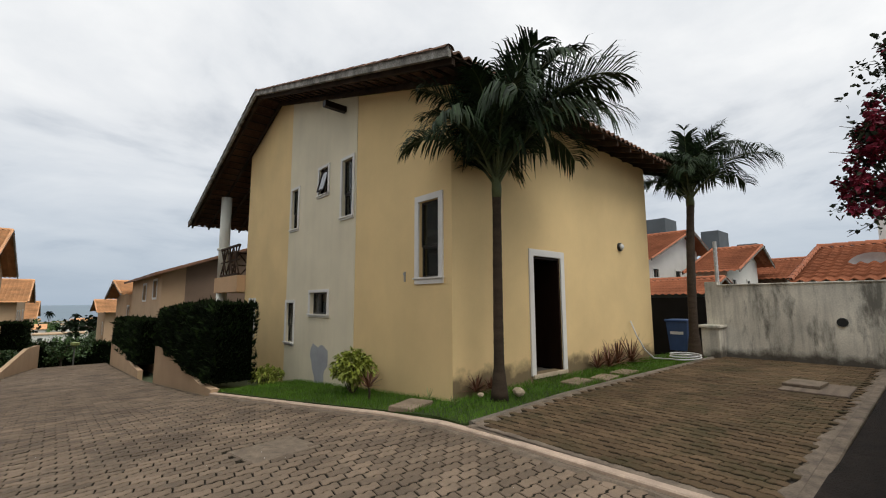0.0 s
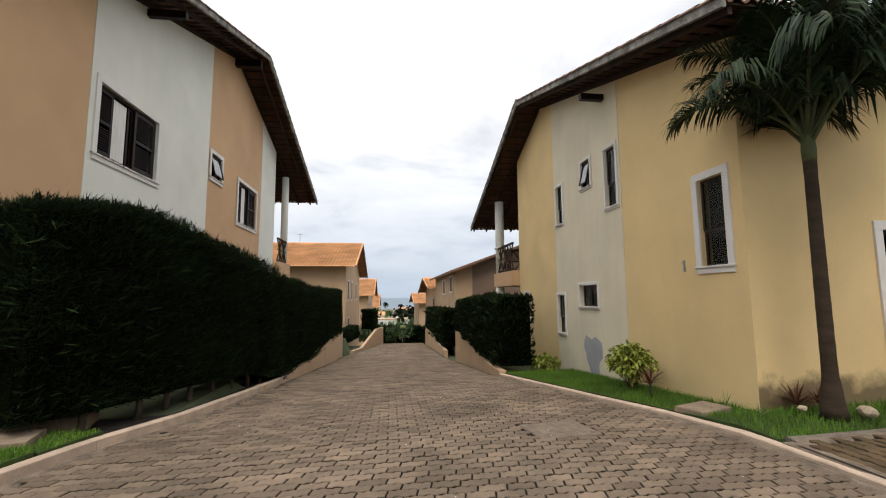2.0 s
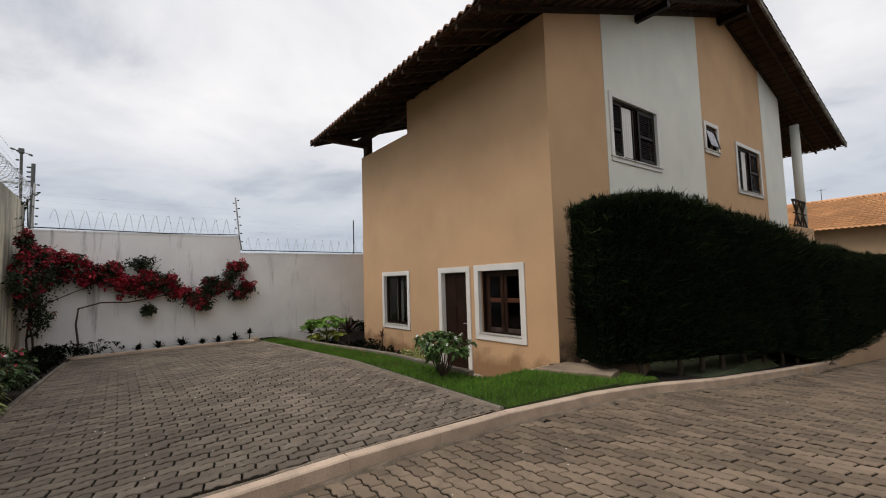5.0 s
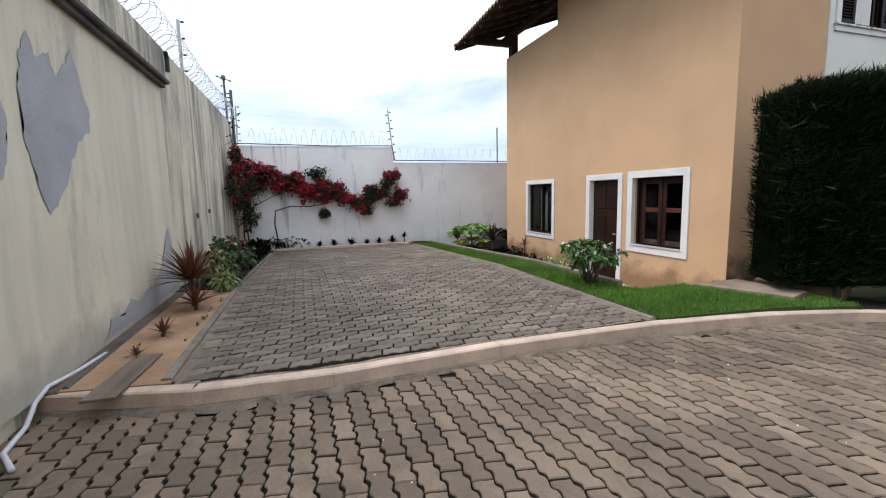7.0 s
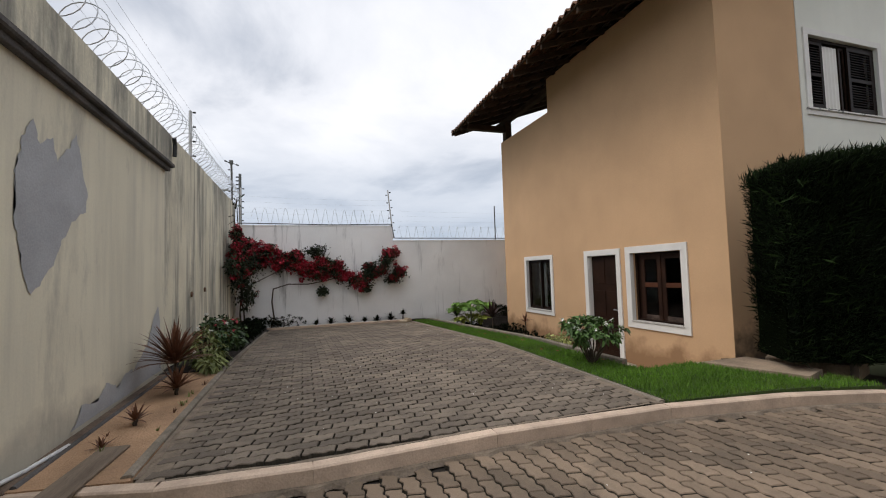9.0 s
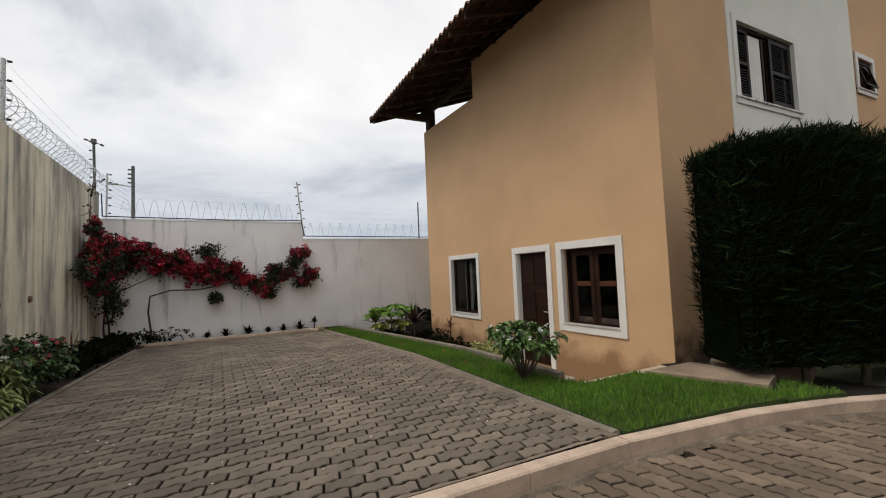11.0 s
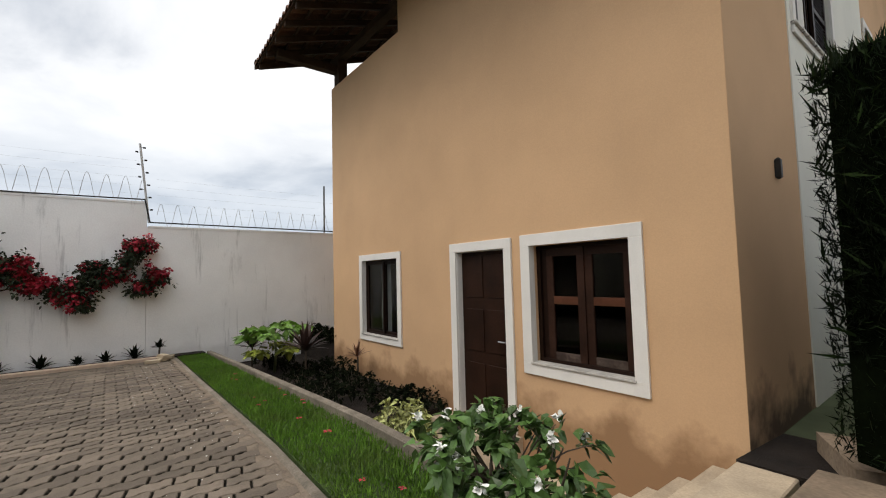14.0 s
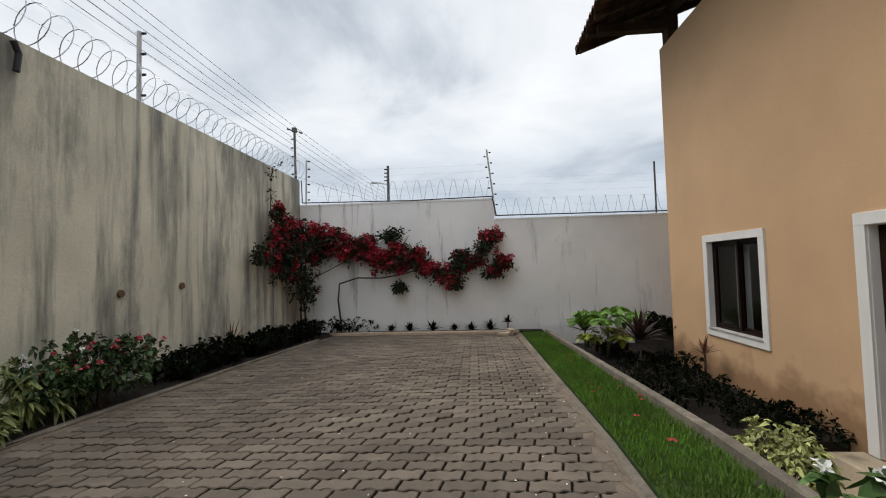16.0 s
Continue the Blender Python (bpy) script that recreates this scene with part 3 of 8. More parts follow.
def lay_pavers(parent, along_x, inside, level, slope, box, near, mat, mat_far, seed, name_label):
    """Rows of blocks in half bond over a box; those nearest to `near` are parts, the rest one mesh."""
    rng = np.random.RandomState(seed)
    x0, y0, x1, y1 = box
    cells = []
    nu = int(((x1 - x0) if along_x else (y1 - y0)) / PL) + 2
    nv = int(((y1 - y0) if along_x else (x1 - x0)) / PW) + 1
    for j in range(nv):
        for i in range(nu):
            u = (i + (0.5 if j % 2 else 0.0)) * PL
            v = j * PW
            x, y = (x0 + u, y0 + v) if along_x else (x0 + v, y0 + u)
            if inside(x, y):
                cells.append((x, y))
    cells = np.array(cells)
    d = np.hypot(cells[:, 0] - near[0], cells[:, 1] - near[1])
    order = np.argsort(d)
    g = Geo()
    g.v, g.f = PAVER_V, PAVER_F
    me = g.mesh("paver", mat)
    me.materials.append(M["joint_side"])
    me.polygons.foreach_set("material_index", PAVER_M)
    base = np.array(PAVER_V)
    for k in order[:290]:
        x, y = cells[k]
        rx, ry = slope(x, y)
        ob = new("paver", me)
        ob.parent = parent
        ob.matrix_basis = pose(x, y, level(x, y) + rng.uniform(-0.003, 0.003), rx + rng.uniform(-0.5, 0.5), ry + rng.uniform(-0.5, 0.5), (0 if along_x else 90) + rng.uniform(-0.7, 0.7))
    rest = order[290:]
    vs, fs = [], []
    for n_i, k in enumerate(rest):
        x, y = cells[k]
        a = radians((0 if along_x else 90) + rng.uniform(-0.7, 0.7))
        c, s = math.cos(a), math.sin(a)
        p = base.copy()
        px = base[:, 0] * c - base[:, 1] * s
        py = base[:, 0] * s + base[:, 1] * c
        tx, ty = rng.uniform(-0.02, 0.02, 2)
        z = base[:, 2] + rng.uniform(-0.004, 0.004) + tx * px + ty * py
        rx, ry = slope(x, y)
        z = z + level(x, y) + math.tan(radians(rx)) * py - math.tan(radians(ry)) * px
        vs.append(np.stack([px + x, py + y, z], 1))
        o = n_i * len(base)
        fs.extend([tuple(q + o for q in f) for f in PAVER_F])
    me = bpy.data.meshes.new("paver_field")
    me.from_pydata(np.concatenate(vs).tolist(), [], fs)
    me.materials.append(mat_far)
    me.materials.append(M["joint_side"])
    me.polygons.foreach_set("material_index", PAVER_M * len(rest))
    ob = new("paver_field", me)
    ob.parent = parent
    tagged(ob, name_label, kind="stuff")


# ---- kerbs ----
def polyline_pieces(pts, step):
    out = []
    for a, b in zip(pts, pts[1:]):
        d = math.hypot(b[0] - a[0], b[1] - a[1])
        n = max(1, round(d / step))
        for i in range(n):
            out.append((tuple(lerp(a[k], b[k], i / n) for k in (0, 1)), tuple(lerp(a[k], b[k], (i + 1) / n) for k in (0, 1))))
    return out


def kerb(pts, width, top, bottom, label, step=0.95, side=1, mat="concrete", name="kerb"):
    """A kerb of stones along a line; side +1 puts its width to the right of the way along it."""
    k = thing(name, (pts[0][0], pts[0][1], 0), label, "kerb", kind="structure")
    inv = Matrix.Translation((-pts[0][0], -pts[0][1], 0))
    for (ax, ay), (bx, by) in polyline_pieces(pts, step):
        d = Vector((bx - ax, by - ay))
        ln = d.length
        d.normalize()
        nx, ny = d.y * side, -d.x * side
        g = Geo()
        e, c = 0.0015, 0.012
        rows = []
        for s in (e, ln - e):
            x, y = ax + d.x * s, ay + d.y * s
            zt, zb = top(x, y), bottom(x, y)
            prof = [(0, zb), (0, zt - c), (c, zt), (width - c, zt), (width, zt - c), (width, zb)]
            rows.append([(x + nx * w, y + ny * w, z) for w, z in prof])
        vs = rows[0] + rows[1]
        fs = [(i, i + 1, i + 7, i + 6) for i in range(5)] + [(0, 5, 4, 3, 2, 1)[::1], (6, 7, 8, 9, 10, 11), (0, 6, 11, 5)]
        g.add(vs, fs)
        p = part("kerb_stone", g, M[mat], k)
        p.matrix_basis = inv
    return k


def build_kerbs():
    pts = [p for p in LKERB if p[1] < 12] + [(-3.70, 11.0)]
    kerb(pts, 0.12, lambda x, y: street_z(y) + 0.125, lambda x, y: street_z(y) - 0.1, "pale concrete kerb between street and parking court", side=-1)
    pts = [(2.62, -4), (2.62, 1.0), (2.66, 3.0), (2.62, 4.0), (2.42, 5.2), (2.10, 6.6), (1.78, 8.4), (1.5, 10.3)]
    kerb(pts, 0.12, lambda x, y: street_z(y) + 0.055, lambda x, y: street_z(y) - 0.1, "pale concrete kerb along the street by the yellow house", side=1)
    kerb([(-15.4, 2.42), (-12, 2.37), (-8.4, 2.33), (-4.75, 2.27)], 0.07, lambda x, y: park_z(x) + 0.008, lambda x, y: park_z(x) - 0.12, "stained mortar edging strip between pavers and lawn", side=-1, mat="edging")
    kerb([(-15.4, 3.05), (-12, 3.07), (-8.4, 3.08), (-6.21, 3.10)], 0.085, lambda x, y: park_z(x) + 0.05, lambda x, y: -0.75, "low stained concrete edge between lawn and sunken planting bed", side=-1, mat="edging")
    kerb([(-4.8, -2.02), (-8, -1.98), (-11.5, -1.93), (-14.3, -1.88)], 0.07, lambda x, y: park_z(x) + 0.035, lambda x, y: park_z(x) - 0.12, "narrow stained concrete edging of the planting bed under the stained wall", side=-1, mat="edging")
    kerb([(-15.25, -1.95), (-15.25, 2.35)], 0.12, lambda x, y: park_z(x) + 0.07, lambda x, y: park_z(x) - 0.12, "concrete edging of the bed along the whitewashed wall", side=1)
    kerb([(2.85, 3.6), (7, 3.58), (11.5, 3.5)], 0.08, lambda x, y: court_z(x) + 0.012, lambda x, y: -0.15, "thin mortar edge between lawn and pavers by the yellow house", side=-1, mat="edging")
    kerb([(2.85, 0.5), (7, 0.45), (12, 0.4)], 0.12, lambda x, y: court_z(x) + 0.055, lambda x, y: -0.15, "dark stained edging of the shaded bed beside the court", side=1, mat="dust")


def haunch(pts, width, top, side):
    """A ragged band of mortar between the pavers and their edging."""
    g = Geo()
    rng = random.Random(len(pts))
    rows = []
    pc = polyline_pieces(pts, 0.12)
    for (ax, ay), (bx, by) in pc:
        d = Vector((bx - ax, by - ay)).normalized()
        nx, ny = d.y * side, -d.x * side
        w = width * rng.uniform(0.35, 1.15)
        rows.append([(ax, ay, top(ax, ay)), (ax + nx * w * 0.6, ay + ny * w * 0.6, top(ax, ay) + rng.uniform(-0.002, 0.003)), (ax + nx * w, ay + ny * w, top(ax, ay) - 0.035)])
    for r in rows:
        g.v.extend(r)
    g.f = [(j * 3 + i, j * 3 + i + 1, (j + 1) * 3 + i + 1, (j + 1) * 3 + i) for j in range(len(rows) - 1) for i in range(2)]
    simple("mortar_joint", g, M["dust"], "ragged mortar band beside the pavers", "paving", kind="structure")


def build_haunches():
    lk = [p for p in LKERB if p[1] < 12]
    haunch(lk, 0.10, lambda x, y: street_z(y) + 0.016, 1)
    haunch([(x - 0.12, y) for x, y in lk if -2.2 < y < 2.4], 0.07, lambda x, y: 0.022, -1)
    haunch([(2.62, -4), (2.62, 1.0), (2.66, 3.0), (2.62, 4.0), (2.42, 5.2), (2.10, 6.6), (1.78, 8.4), (1.5, 10.3)], 0.13, lambda x, y: street_z(y) + 0.014, -1)
    haunch([(2.74, -0.5), (2.74, 1.0), (2.78, 3.6)], 0.16, lambda x, y: court_z(x) + 0.002, 1)
    haunch([(-15.3, 2.42), (-12, 2.37), (-8.4, 2.33), (-4.75, 2.27)], 0.10, lambda x, y: park_z(x) + 0.002, 1)
    haunch([(-4.8, -2.02), (-8, -1.98), (-11.5, -1.93), (-15.1, -1.88)], 0.09, lambda x, y: park_z(x) + 0.001, 1)
    haunch([(2.85, 3.6), (5, 3.59), (7, 3.58), (11.5, 3.5)], 0.12, lambda x, y: court_z(x) + 0.003, 1)
    haunch([(2.85, 0.5), (5, 0.48), (7, 0.45), (12, 0.4)], 0.2, lambda x, y: court_z(x) + 0.002, -1)


def lawn(name, poly, top, label, density, seed, height=0.045):
    raised = top

    def top(x, y):
        return raised(x, y) - 0.02

    g = Geo()
    # sloping sheet in a fan about the middle
    g.prism(poly, lambda x, y: top(x, y) - 0.12, top)
    base = simple(name, g, M["grassbase"], label, "lawn", kind="structure")
    rng = np.random.RandomState(seed)
    xs = [p[0] for p in poly]
    ys = [p[1] for p in poly]
    area = (max(xs) - min(xs)) * (max(ys) - min(ys))
    n = int(area * density)
    px, py = rng.uniform(min(xs), max(xs), n), rng.uniform(min(ys), max(ys), n)
    ins = np.zeros(n, bool)
    m = len(poly)
    for i in range(m):
        (ax, ay), (bx, by) = poly[i], poly[(i + 1) % m]
        if ay == by:
            continue
        c = ((ay > py) != (by > py)) & (px < (bx - ax) * (py - ay) / (by - ay) + ax)
        ins ^= c
    px, py = px[ins], py[ins]
    n = len(px)
    pz = np.array([top(a, b) for a, b in zip(px, py)]) - 0.004
    th, ln = rng.uniform(0, 2 * math.pi, n), rng.uniform(0.5, 1.3, n) * height
    w = rng.uniform(0.003, 0.006, n)
    ox, oy = np.cos(th), np.sin(th)
    bend = rng.uniform(0.1, 0.9, n) * ln
    lx, ly = rng.uniform(-1, 1, n), rng.uniform(-1, 1, n)
    a = np.stack([px - ox * w, py - oy * w, pz], 1)
    b = np.stack([px + ox * w, py + oy * w, pz], 1)
    c = np.stack([px + lx * bend, py + ly * bend, pz + ln], 1)
    v = np.stack([a, b, c], 1).reshape(-1, 3)
    me = bpy.data.meshes.new("grass")
    me.from_pydata(v.tolist(), [], np.arange(3 * n).reshape(-1, 3).tolist())
    me.materials.append(M["grass"])
    ob = new("grass", me)
    tagged(ob, "short bright green grass on the lawn", "grass", kind="stuff")


def build_lawns():
    lawn("lawn", [(-15.3, 2.5), (-12, 2.46), (-8.4, 2.42), (-4.71, 2.36), (-4.62, 3.2), (-4.56, 3.7), (-4.48, 4.1), (-4.66, 4.28), (-5.2, 4.10), (-5.76, 3.93), (-5.86, 3.90), (-5.84, 3.15), (-6.1, 3.04), (-15.3, 3.0)],
         lambda x, y: park_z(x) + 0.02, "narrow strip of mown green lawn beside the parking court", 5200, 3)
    lawn("lawn", [(2.76, 3.68), (11.3, 3.58), (11.3, 4.75), (3.57, 4.75), (3.57, 10.6), (1.66, 10.3), (1.92, 8.4), (2.25, 6.6), (2.56, 5.2), (2.75, 4.2)],
         lambda x, y: court_z(x) + 0.012 if y < 4.6 else max(street_z(y) + 0.085, -0.9), "uneven lawn around the corner of the yellow house", 1500, 4, 0.07)


    lawn("lawn", [(-4.66, 4.31), (-4.47, 4.12), (-4.3, 4.78), (-4.82, 4.78)], lambda x, y: 0.02, "small patch of grass between slab and kerb", 4000, 5)


def build_side_beds():
    g = Geo()
    g.prism([(-4.9, -2.9), (-4.75, -2.02), (-8.2, -1.98), (-8.2, -2.9)], lambda x, y: park_z(x) - 0.15, lambda x, y: park_z(x) + 0.015)
    simple("soil_bed", g, M["sand"], "bare sandy soil strip along the plastered wall", "soil", kind="structure")
    g = Geo()
    g.prism([(-8.2, -2.9), (-8.2, -1.98), (-11.5, -1.93), (-15.2, -1.88), (-15.7, -1.9), (-15.7, -2.9)], lambda x, y: park_z(x) - 0.2, lambda x, y: park_z(x) + 0.03)
    simple("soil_bed", g, M["soil"], "dark planting bed under the stained wall", "soil", kind="structure")
    g = Geo()
    g.prism([(-15.7, -1.9), (-15.25, -1.9), (-15.25, 3.0), (-15.7, 3.0)], lambda x, y: park_z(x) - 0.2, lambda x, y: park_z(x) + 0.04)
    simple("soil_bed", g, M["soil"], "thin planting strip at the foot of the whitewashed wall", "soil", kind="structure")
    g = Geo()
    g.prism([(-15.6, 3.14), (-9.9, 3.16), (-9.9, 5.15), (-15.6, 5.15)], -1.15, -0.58)
    simple("soil_bed", g, M["soil"], "sunken dark planting bed in front of the peach house", "soil", kind="structure")
    g = Geo()
    g.prism([(-15.66, 5.15), (-13.67, 5.15), (-13.67, 9.0), (-15.66, 9.0)], -1.15, -0.14)
    simple("soil_bed", g, M["soil"], "raised dark soil bed behind the sunken bed", "soil", kind="structure")
    g = Geo()
    g.prism([(-9.9, 3.18), (-7.292, 3.2), (-7.292, 5.15), (-9.9, 5.15)], -1.05, -0.92)
    simple("floor", g, M["slab"], "pale stone floor of the sunken entrance of the peach house", "paving", kind="structure")
    g = Geo()
    g.prism([(2.7, -0.65), (2.74, 0.4), (12, 0.3), (12, -0.65)], -0.2, 0.03)
    simple("soil_bed", g, M["soil"], "shaded planting bed beside the court", "soil", kind="structure")
    g = Geo()
    g.chamfer((-9.75, 4.8, -0.92), (-8.45, 5.146, -0.61), 0.01)
    simple("doorstep", g, M["slab"], "pale stone doorstep in front of the dark front door", "step")
    g = Geo()
    g.prism([(-9.898, 3.2), (-7.9, 3.2), (-7.9, 4.0), (-9.898, 4.0)], -0.92, -0.55)
    simple("soil_bed", g, M["soil"], "raised soil bed with a pale bush beside the entrance", "soil", kind="structure")
    for ya, yb in ((-2.0, -1.83), (2.2, 2.3)):
        g = Geo()
        for a, b in zip((-15.2, -11.8, -8.5), (-11.8, -8.5, -4.72)):
            g.prism([(a, ya), (b, ya), (b, yb), (a, yb)], lambda x, y: park_z(x) - 0.1, lambda x, y: park_z(x) - 0.006)
        simple("pavement", g, M["dust"], "mortar bedding at the edge of the parking court", "paving", kind="structure")
    # steps down to the door
    st = thing("stone_steps", (-6.2, 4.1, 0), "pale stone steps going down to the sunken front door", "steps")
    inv = Matrix.Translation((6.2, -4.1, 0))
    for x0, x1, z in ((-6.208, -5.86, -0.085), (-6.48, -6.21, -0.28), (-6.75, -6.482, -0.46), (-7.02, -6.752, -0.64), (-7.29, -7.022, -0.79)):
        g = Geo()
        g.chamfer((x0, 3.2, -1.0), (x1, 5.148 if x0 < -6.21 else 4.85, z), 0.01)
        p = part("step", g, M["slab"], st)
        p.matrix_basis = inv
    for i in range(4):
        g = Geo()
        g.chamfer((-7.4 + 0.3 * i, 3.19, -0.3), (-7.105 + 0.3 * i, 3.34, -0.02), 0.01)
        p = part("coping", g, M["slab"], st)
        p.matrix_basis = inv
    for poly, lab in (([(-5.76, 3.96), (-4.70, 4.30), (-4.85, 4.76), (-5.74, 4.74)], "stained worn stone slab leading from the steps to the kerb"),
                      ([(-5.6, 4.9), (-4.75, 5.25), (-4.9, 5.7), (-5.9, 5.5)], "worn stone slab beside the hedge")):
        g = Geo()
        g.prism(poly, -0.1, lambda x, y: 0.052 + 0.01 * (x + 5))
        simple("stone_slab", g, M["slab2"], lab, "paving slab")
    g = Geo()
    g.prism([(-6.21, 4.86), (-5.7, 4.86), (-5.6, 4.8), (-4.3, 4.8), (-3.95, 6.0), (-3.85, 9), (-4.2, 12), (-6.21, 12)], -1.3, lambda x, y: min(-0.02, street_z(y) + 0.1) if y < 9 else street_z(y) + 0.1)
    simple("soil_bed", g, M["soil"], "dark soil under the tall hedge", "soil", kind="structure")
    for x, y, rz in ((5.9, 4.02, 5), (6.65, 3.89, 8), (7.5, 3.92, 3)):
        g = Geo()
        g.chamfer((-0.3, -0.17, -0.05), (0.3, 0.17, 0.035), 0.012)
        ob = simple("stepping_stone", g, M["slab2"], "flat stepping stone set in the lawn by the open door", "stepping stone", "stepping stones in the lawn")
        ob.matrix_basis = pose(x, y, 0.008, 0, 0, rz)
    g = Geo()
    g.chamfer((-0.3, -0.2, -0.05), (0.3, 0.2, 0.03), 0.012)
    ob = simple("stepping_stone", g, M["slab2"], "flat concrete cover set in the lawn at the house corner", "stepping stone")
    ob.matrix_basis = pose(2.92, 4.95, -0.08, 0, 0, 20)
    g = Geo()
    g.prism([(2.73, -0.6), (3.0, -0.6), (3.0, 3.6), (2.73, 3.6)], -0.15, lambda x, y: court_z(x) - 0.012)
    simple("pavement", g, M["dust"], "mortar bed between kerb and court", "paving", kind="structure")
    # covers in the paving
    g = Geo()
    g.chamfer((-0.38, -0.32, -0.03), (0.38, 0.32, 0.004), 0.012)
    ob = simple("manhole_cover", g, M["cover"], "square concrete inspection cover in the street", "inspection cover")
    ob.matrix_basis = pose(0.8, 4.65, street_z(4.65), -1.5, 0, 8)
    g = Geo()
    g.chamfer((-0.24, -0.32, -0.02), (0.24, 0.32, 0.03), 0.008)
    ob = simple("manhole_cover", g, M["cover"], "raised concrete inspection cover in the court by the yellow house", "inspection cover")
    ob.matrix_basis = pose(8.32, 1.22, 0.055, 0, 0, 87)
    g = Geo()
    g.chamfer((-0.56, -0.42, -0.03), (0.56, 0.42, 0.035), 0.008)
    ob = simple("manhole_cover", g, M["board"], "dark dirty sunken cover frame in the court by the yellow house", "inspection cover")
    ob.matrix_basis = pose(8.2, 1.05, 0.0, 0, 0, 0)


build_ground()
ROAD, PARK_L, PARK_R = build_beds()
build_kerbs()
build_haunches()
build_lawns()
build_side_beds()


# ---- perimeter walls ----
def build_walls():
    g = Geo()
    g.box((-15.87, -3.05, -0.9), (-15.67, 1.98, 2.90))
    g.chamfer((-15.88, -3.0, 2.88), (-15.66, 1.99, 2.93), 0.006)
    simple("wall_west", g, M["perim"], "whitewashed plastered boundary wall with rain streaks", "wall", kind="structure")
    g = Geo()
    g.box((-15.87, 1.985, -0.9), (-15.68, 16, 2.40))
    g.chamfer((-15.88, 2.0, 2.38), (-15.67, 16, 2.43), 0.006)
    simple("wall_west_low", g, M["perim"], "lower stretch of the whitewashed boundary wall", "wall", kind="structure")
    g = Geo()
    g.box((-15.665, -3.05, -0.5), (-8.45, -2.85, 3.55))
    simple("wall_south", g, M["side"], "tall cream plaster wall with dark mould streaks", "wall", kind="structure")
    g = Geo()
    g.box((-8.45, -3.05, -0.5), (-4.02, -2.85, 3.55))
    simple("wall_south_b", g, M["side"], "upper stretch of the stained plaster wall", "wall", kind="structure")
    g = Geo()
    g.box((-8.42, -2.849, 0.03), (-4.02, -2.80, 2.93))
    simple("wall_panel", g, M["side2"], "newer cream plaster panel with peeling patches", "wall panel", kind="structure")
    g = Geo()
    g.chamfer((-8.5, -2.849, 2.935), (-4.02, -2.69, 3.0), 0.015)
    g.chamfer((-8.46, -2.80, 2.88), (-4.02, -2.74, 2.935), 0.006)
    simple("ledge", g, M["ledge"], "dark dirty ledge along the plastered wall", "ledge", kind="structure")
    g = Geo()
    g.box((-4.02, -3.05, -0.5), (-2.4, -2.62, 3.55))
    g.box((-2.4, -9.2, -0.5), (-2.2, -2.62, 3.55))
    simple("wall_pier", g, M["side2"], "cream plastered wall pier beside the gateway", "wall", kind="structure")
    g = Geo()
    g.box((-2.2, -9.2, -0.5), (14, -9.0, 3.0))
    simple("wall_end", g, M["perim"], "plain boundary wall closing the street", "wall", kind="structure")
    g = Geo()
    g.chamfer((-8.42, -2.799, -0.02), (-4.85, -2.715, 0.045), 0.012)
    simple("wall_footing", g, M["footing"], "dark brown dirty footing along the plastered wall", "footing", kind="structure")
    g = Geo()
    g.tube([(-8.4, -2.69, 0.03), (-6.5, -2.685, 0.035), (-4.9, -2.69, 0.035)], 0.02, 8)
    simple("pipe", g, M["ledge"], "dark dirty pipe lying at the foot of the wall", "pipe")
    g = Geo()
    g.tube([(-5.6, -2.7, 0.05), (-5.15, -2.75, 0.055), (-4.9, -2.785, 0.07), (-4.74, -2.785, 0.03), (-4.6, -2.78, -0.07), (-4.3, -2.74, -0.08), (-4.1, -2.6, -0.08)], 0.016, 8)
    simple("hose", g, M["hose"], "pale plastic conduit lying over the kerb", "hose", smooth=True)
    g = Geo()
    g.chamfer((-0.42, -0.1, 0), (0.42, 0.1, 0.022), 0.004)
    ob = simple("plank", g, M["board"], "weathered grey-brown board lying on the sandy soil", "board")
    ob.matrix_basis = pose(-5.0, -2.36, 0.035, 0, 0, -4)
    # peeled patches: irregular flakes of bare plaster
    rng = random.Random(8)

    shapes = [
        [(-5.29, 2.5), (-5.4, 2.36), (-5.55, 2.47), (-5.62, 2.28), (-5.78, 2.42), (-5.94, 2.60), (-6.02, 2.35), (-6.15, 2.12), (-6.1, 1.95), (-5.93, 1.86), (-5.72, 1.67), (-5.62, 1.5), (-5.5, 1.38), (-5.32, 1.25), (-5.22, 1.42), (-5.16, 1.6), (-5.10, 1.75), (-5.12, 1.9), (-5.09, 2.05), (-5.14, 2.2), (-5.2, 2.38)],
        [(-4.78, 2.2), (-4.88, 2.05), (-4.95, 1.88), (-4.9, 1.7), (-4.86, 1.55), (-4.78, 1.42), (-4.7, 1.3), (-4.55, 1.45), (-4.4, 1.5), (-4.25, 1.8), (-4.3, 2.2), (-4.5, 2.35)],
        [(-8.33, 0.08), (-8.3, 0.55), (-8.2, 0.98), (-8.05, 0.85), (-7.8, 0.55), (-7.58, 0.42), (-7.3, 0.30), (-7.1, 0.33), (-6.9, 0.22), (-6.73, 0.28), (-6.6, 0.33), (-6.4, 0.2), (-6.1, 0.24), (-6.0, 0.12), (-5.9, 0.08)]]
    for pts in shapes:
        fine = []
        for i, (a, b) in enumerate(zip(pts, pts[1:] + pts[:1])):
            for k in range(4):
                fine.append((0.05 + lerp(a[0], b[0], k / 4) + rng.uniform(-0.018, 0.018), max(lerp(a[1], b[1], k / 4) + rng.uniform(-0.02, 0.02), 0.06)))
        bm = bmesh.new()
        fv = [bm.verts.new((x, -2.794, z)) for x, z in fine]
        f = bm.faces.new(fv)
        bmesh.ops.triangulate(bm, faces=[f])
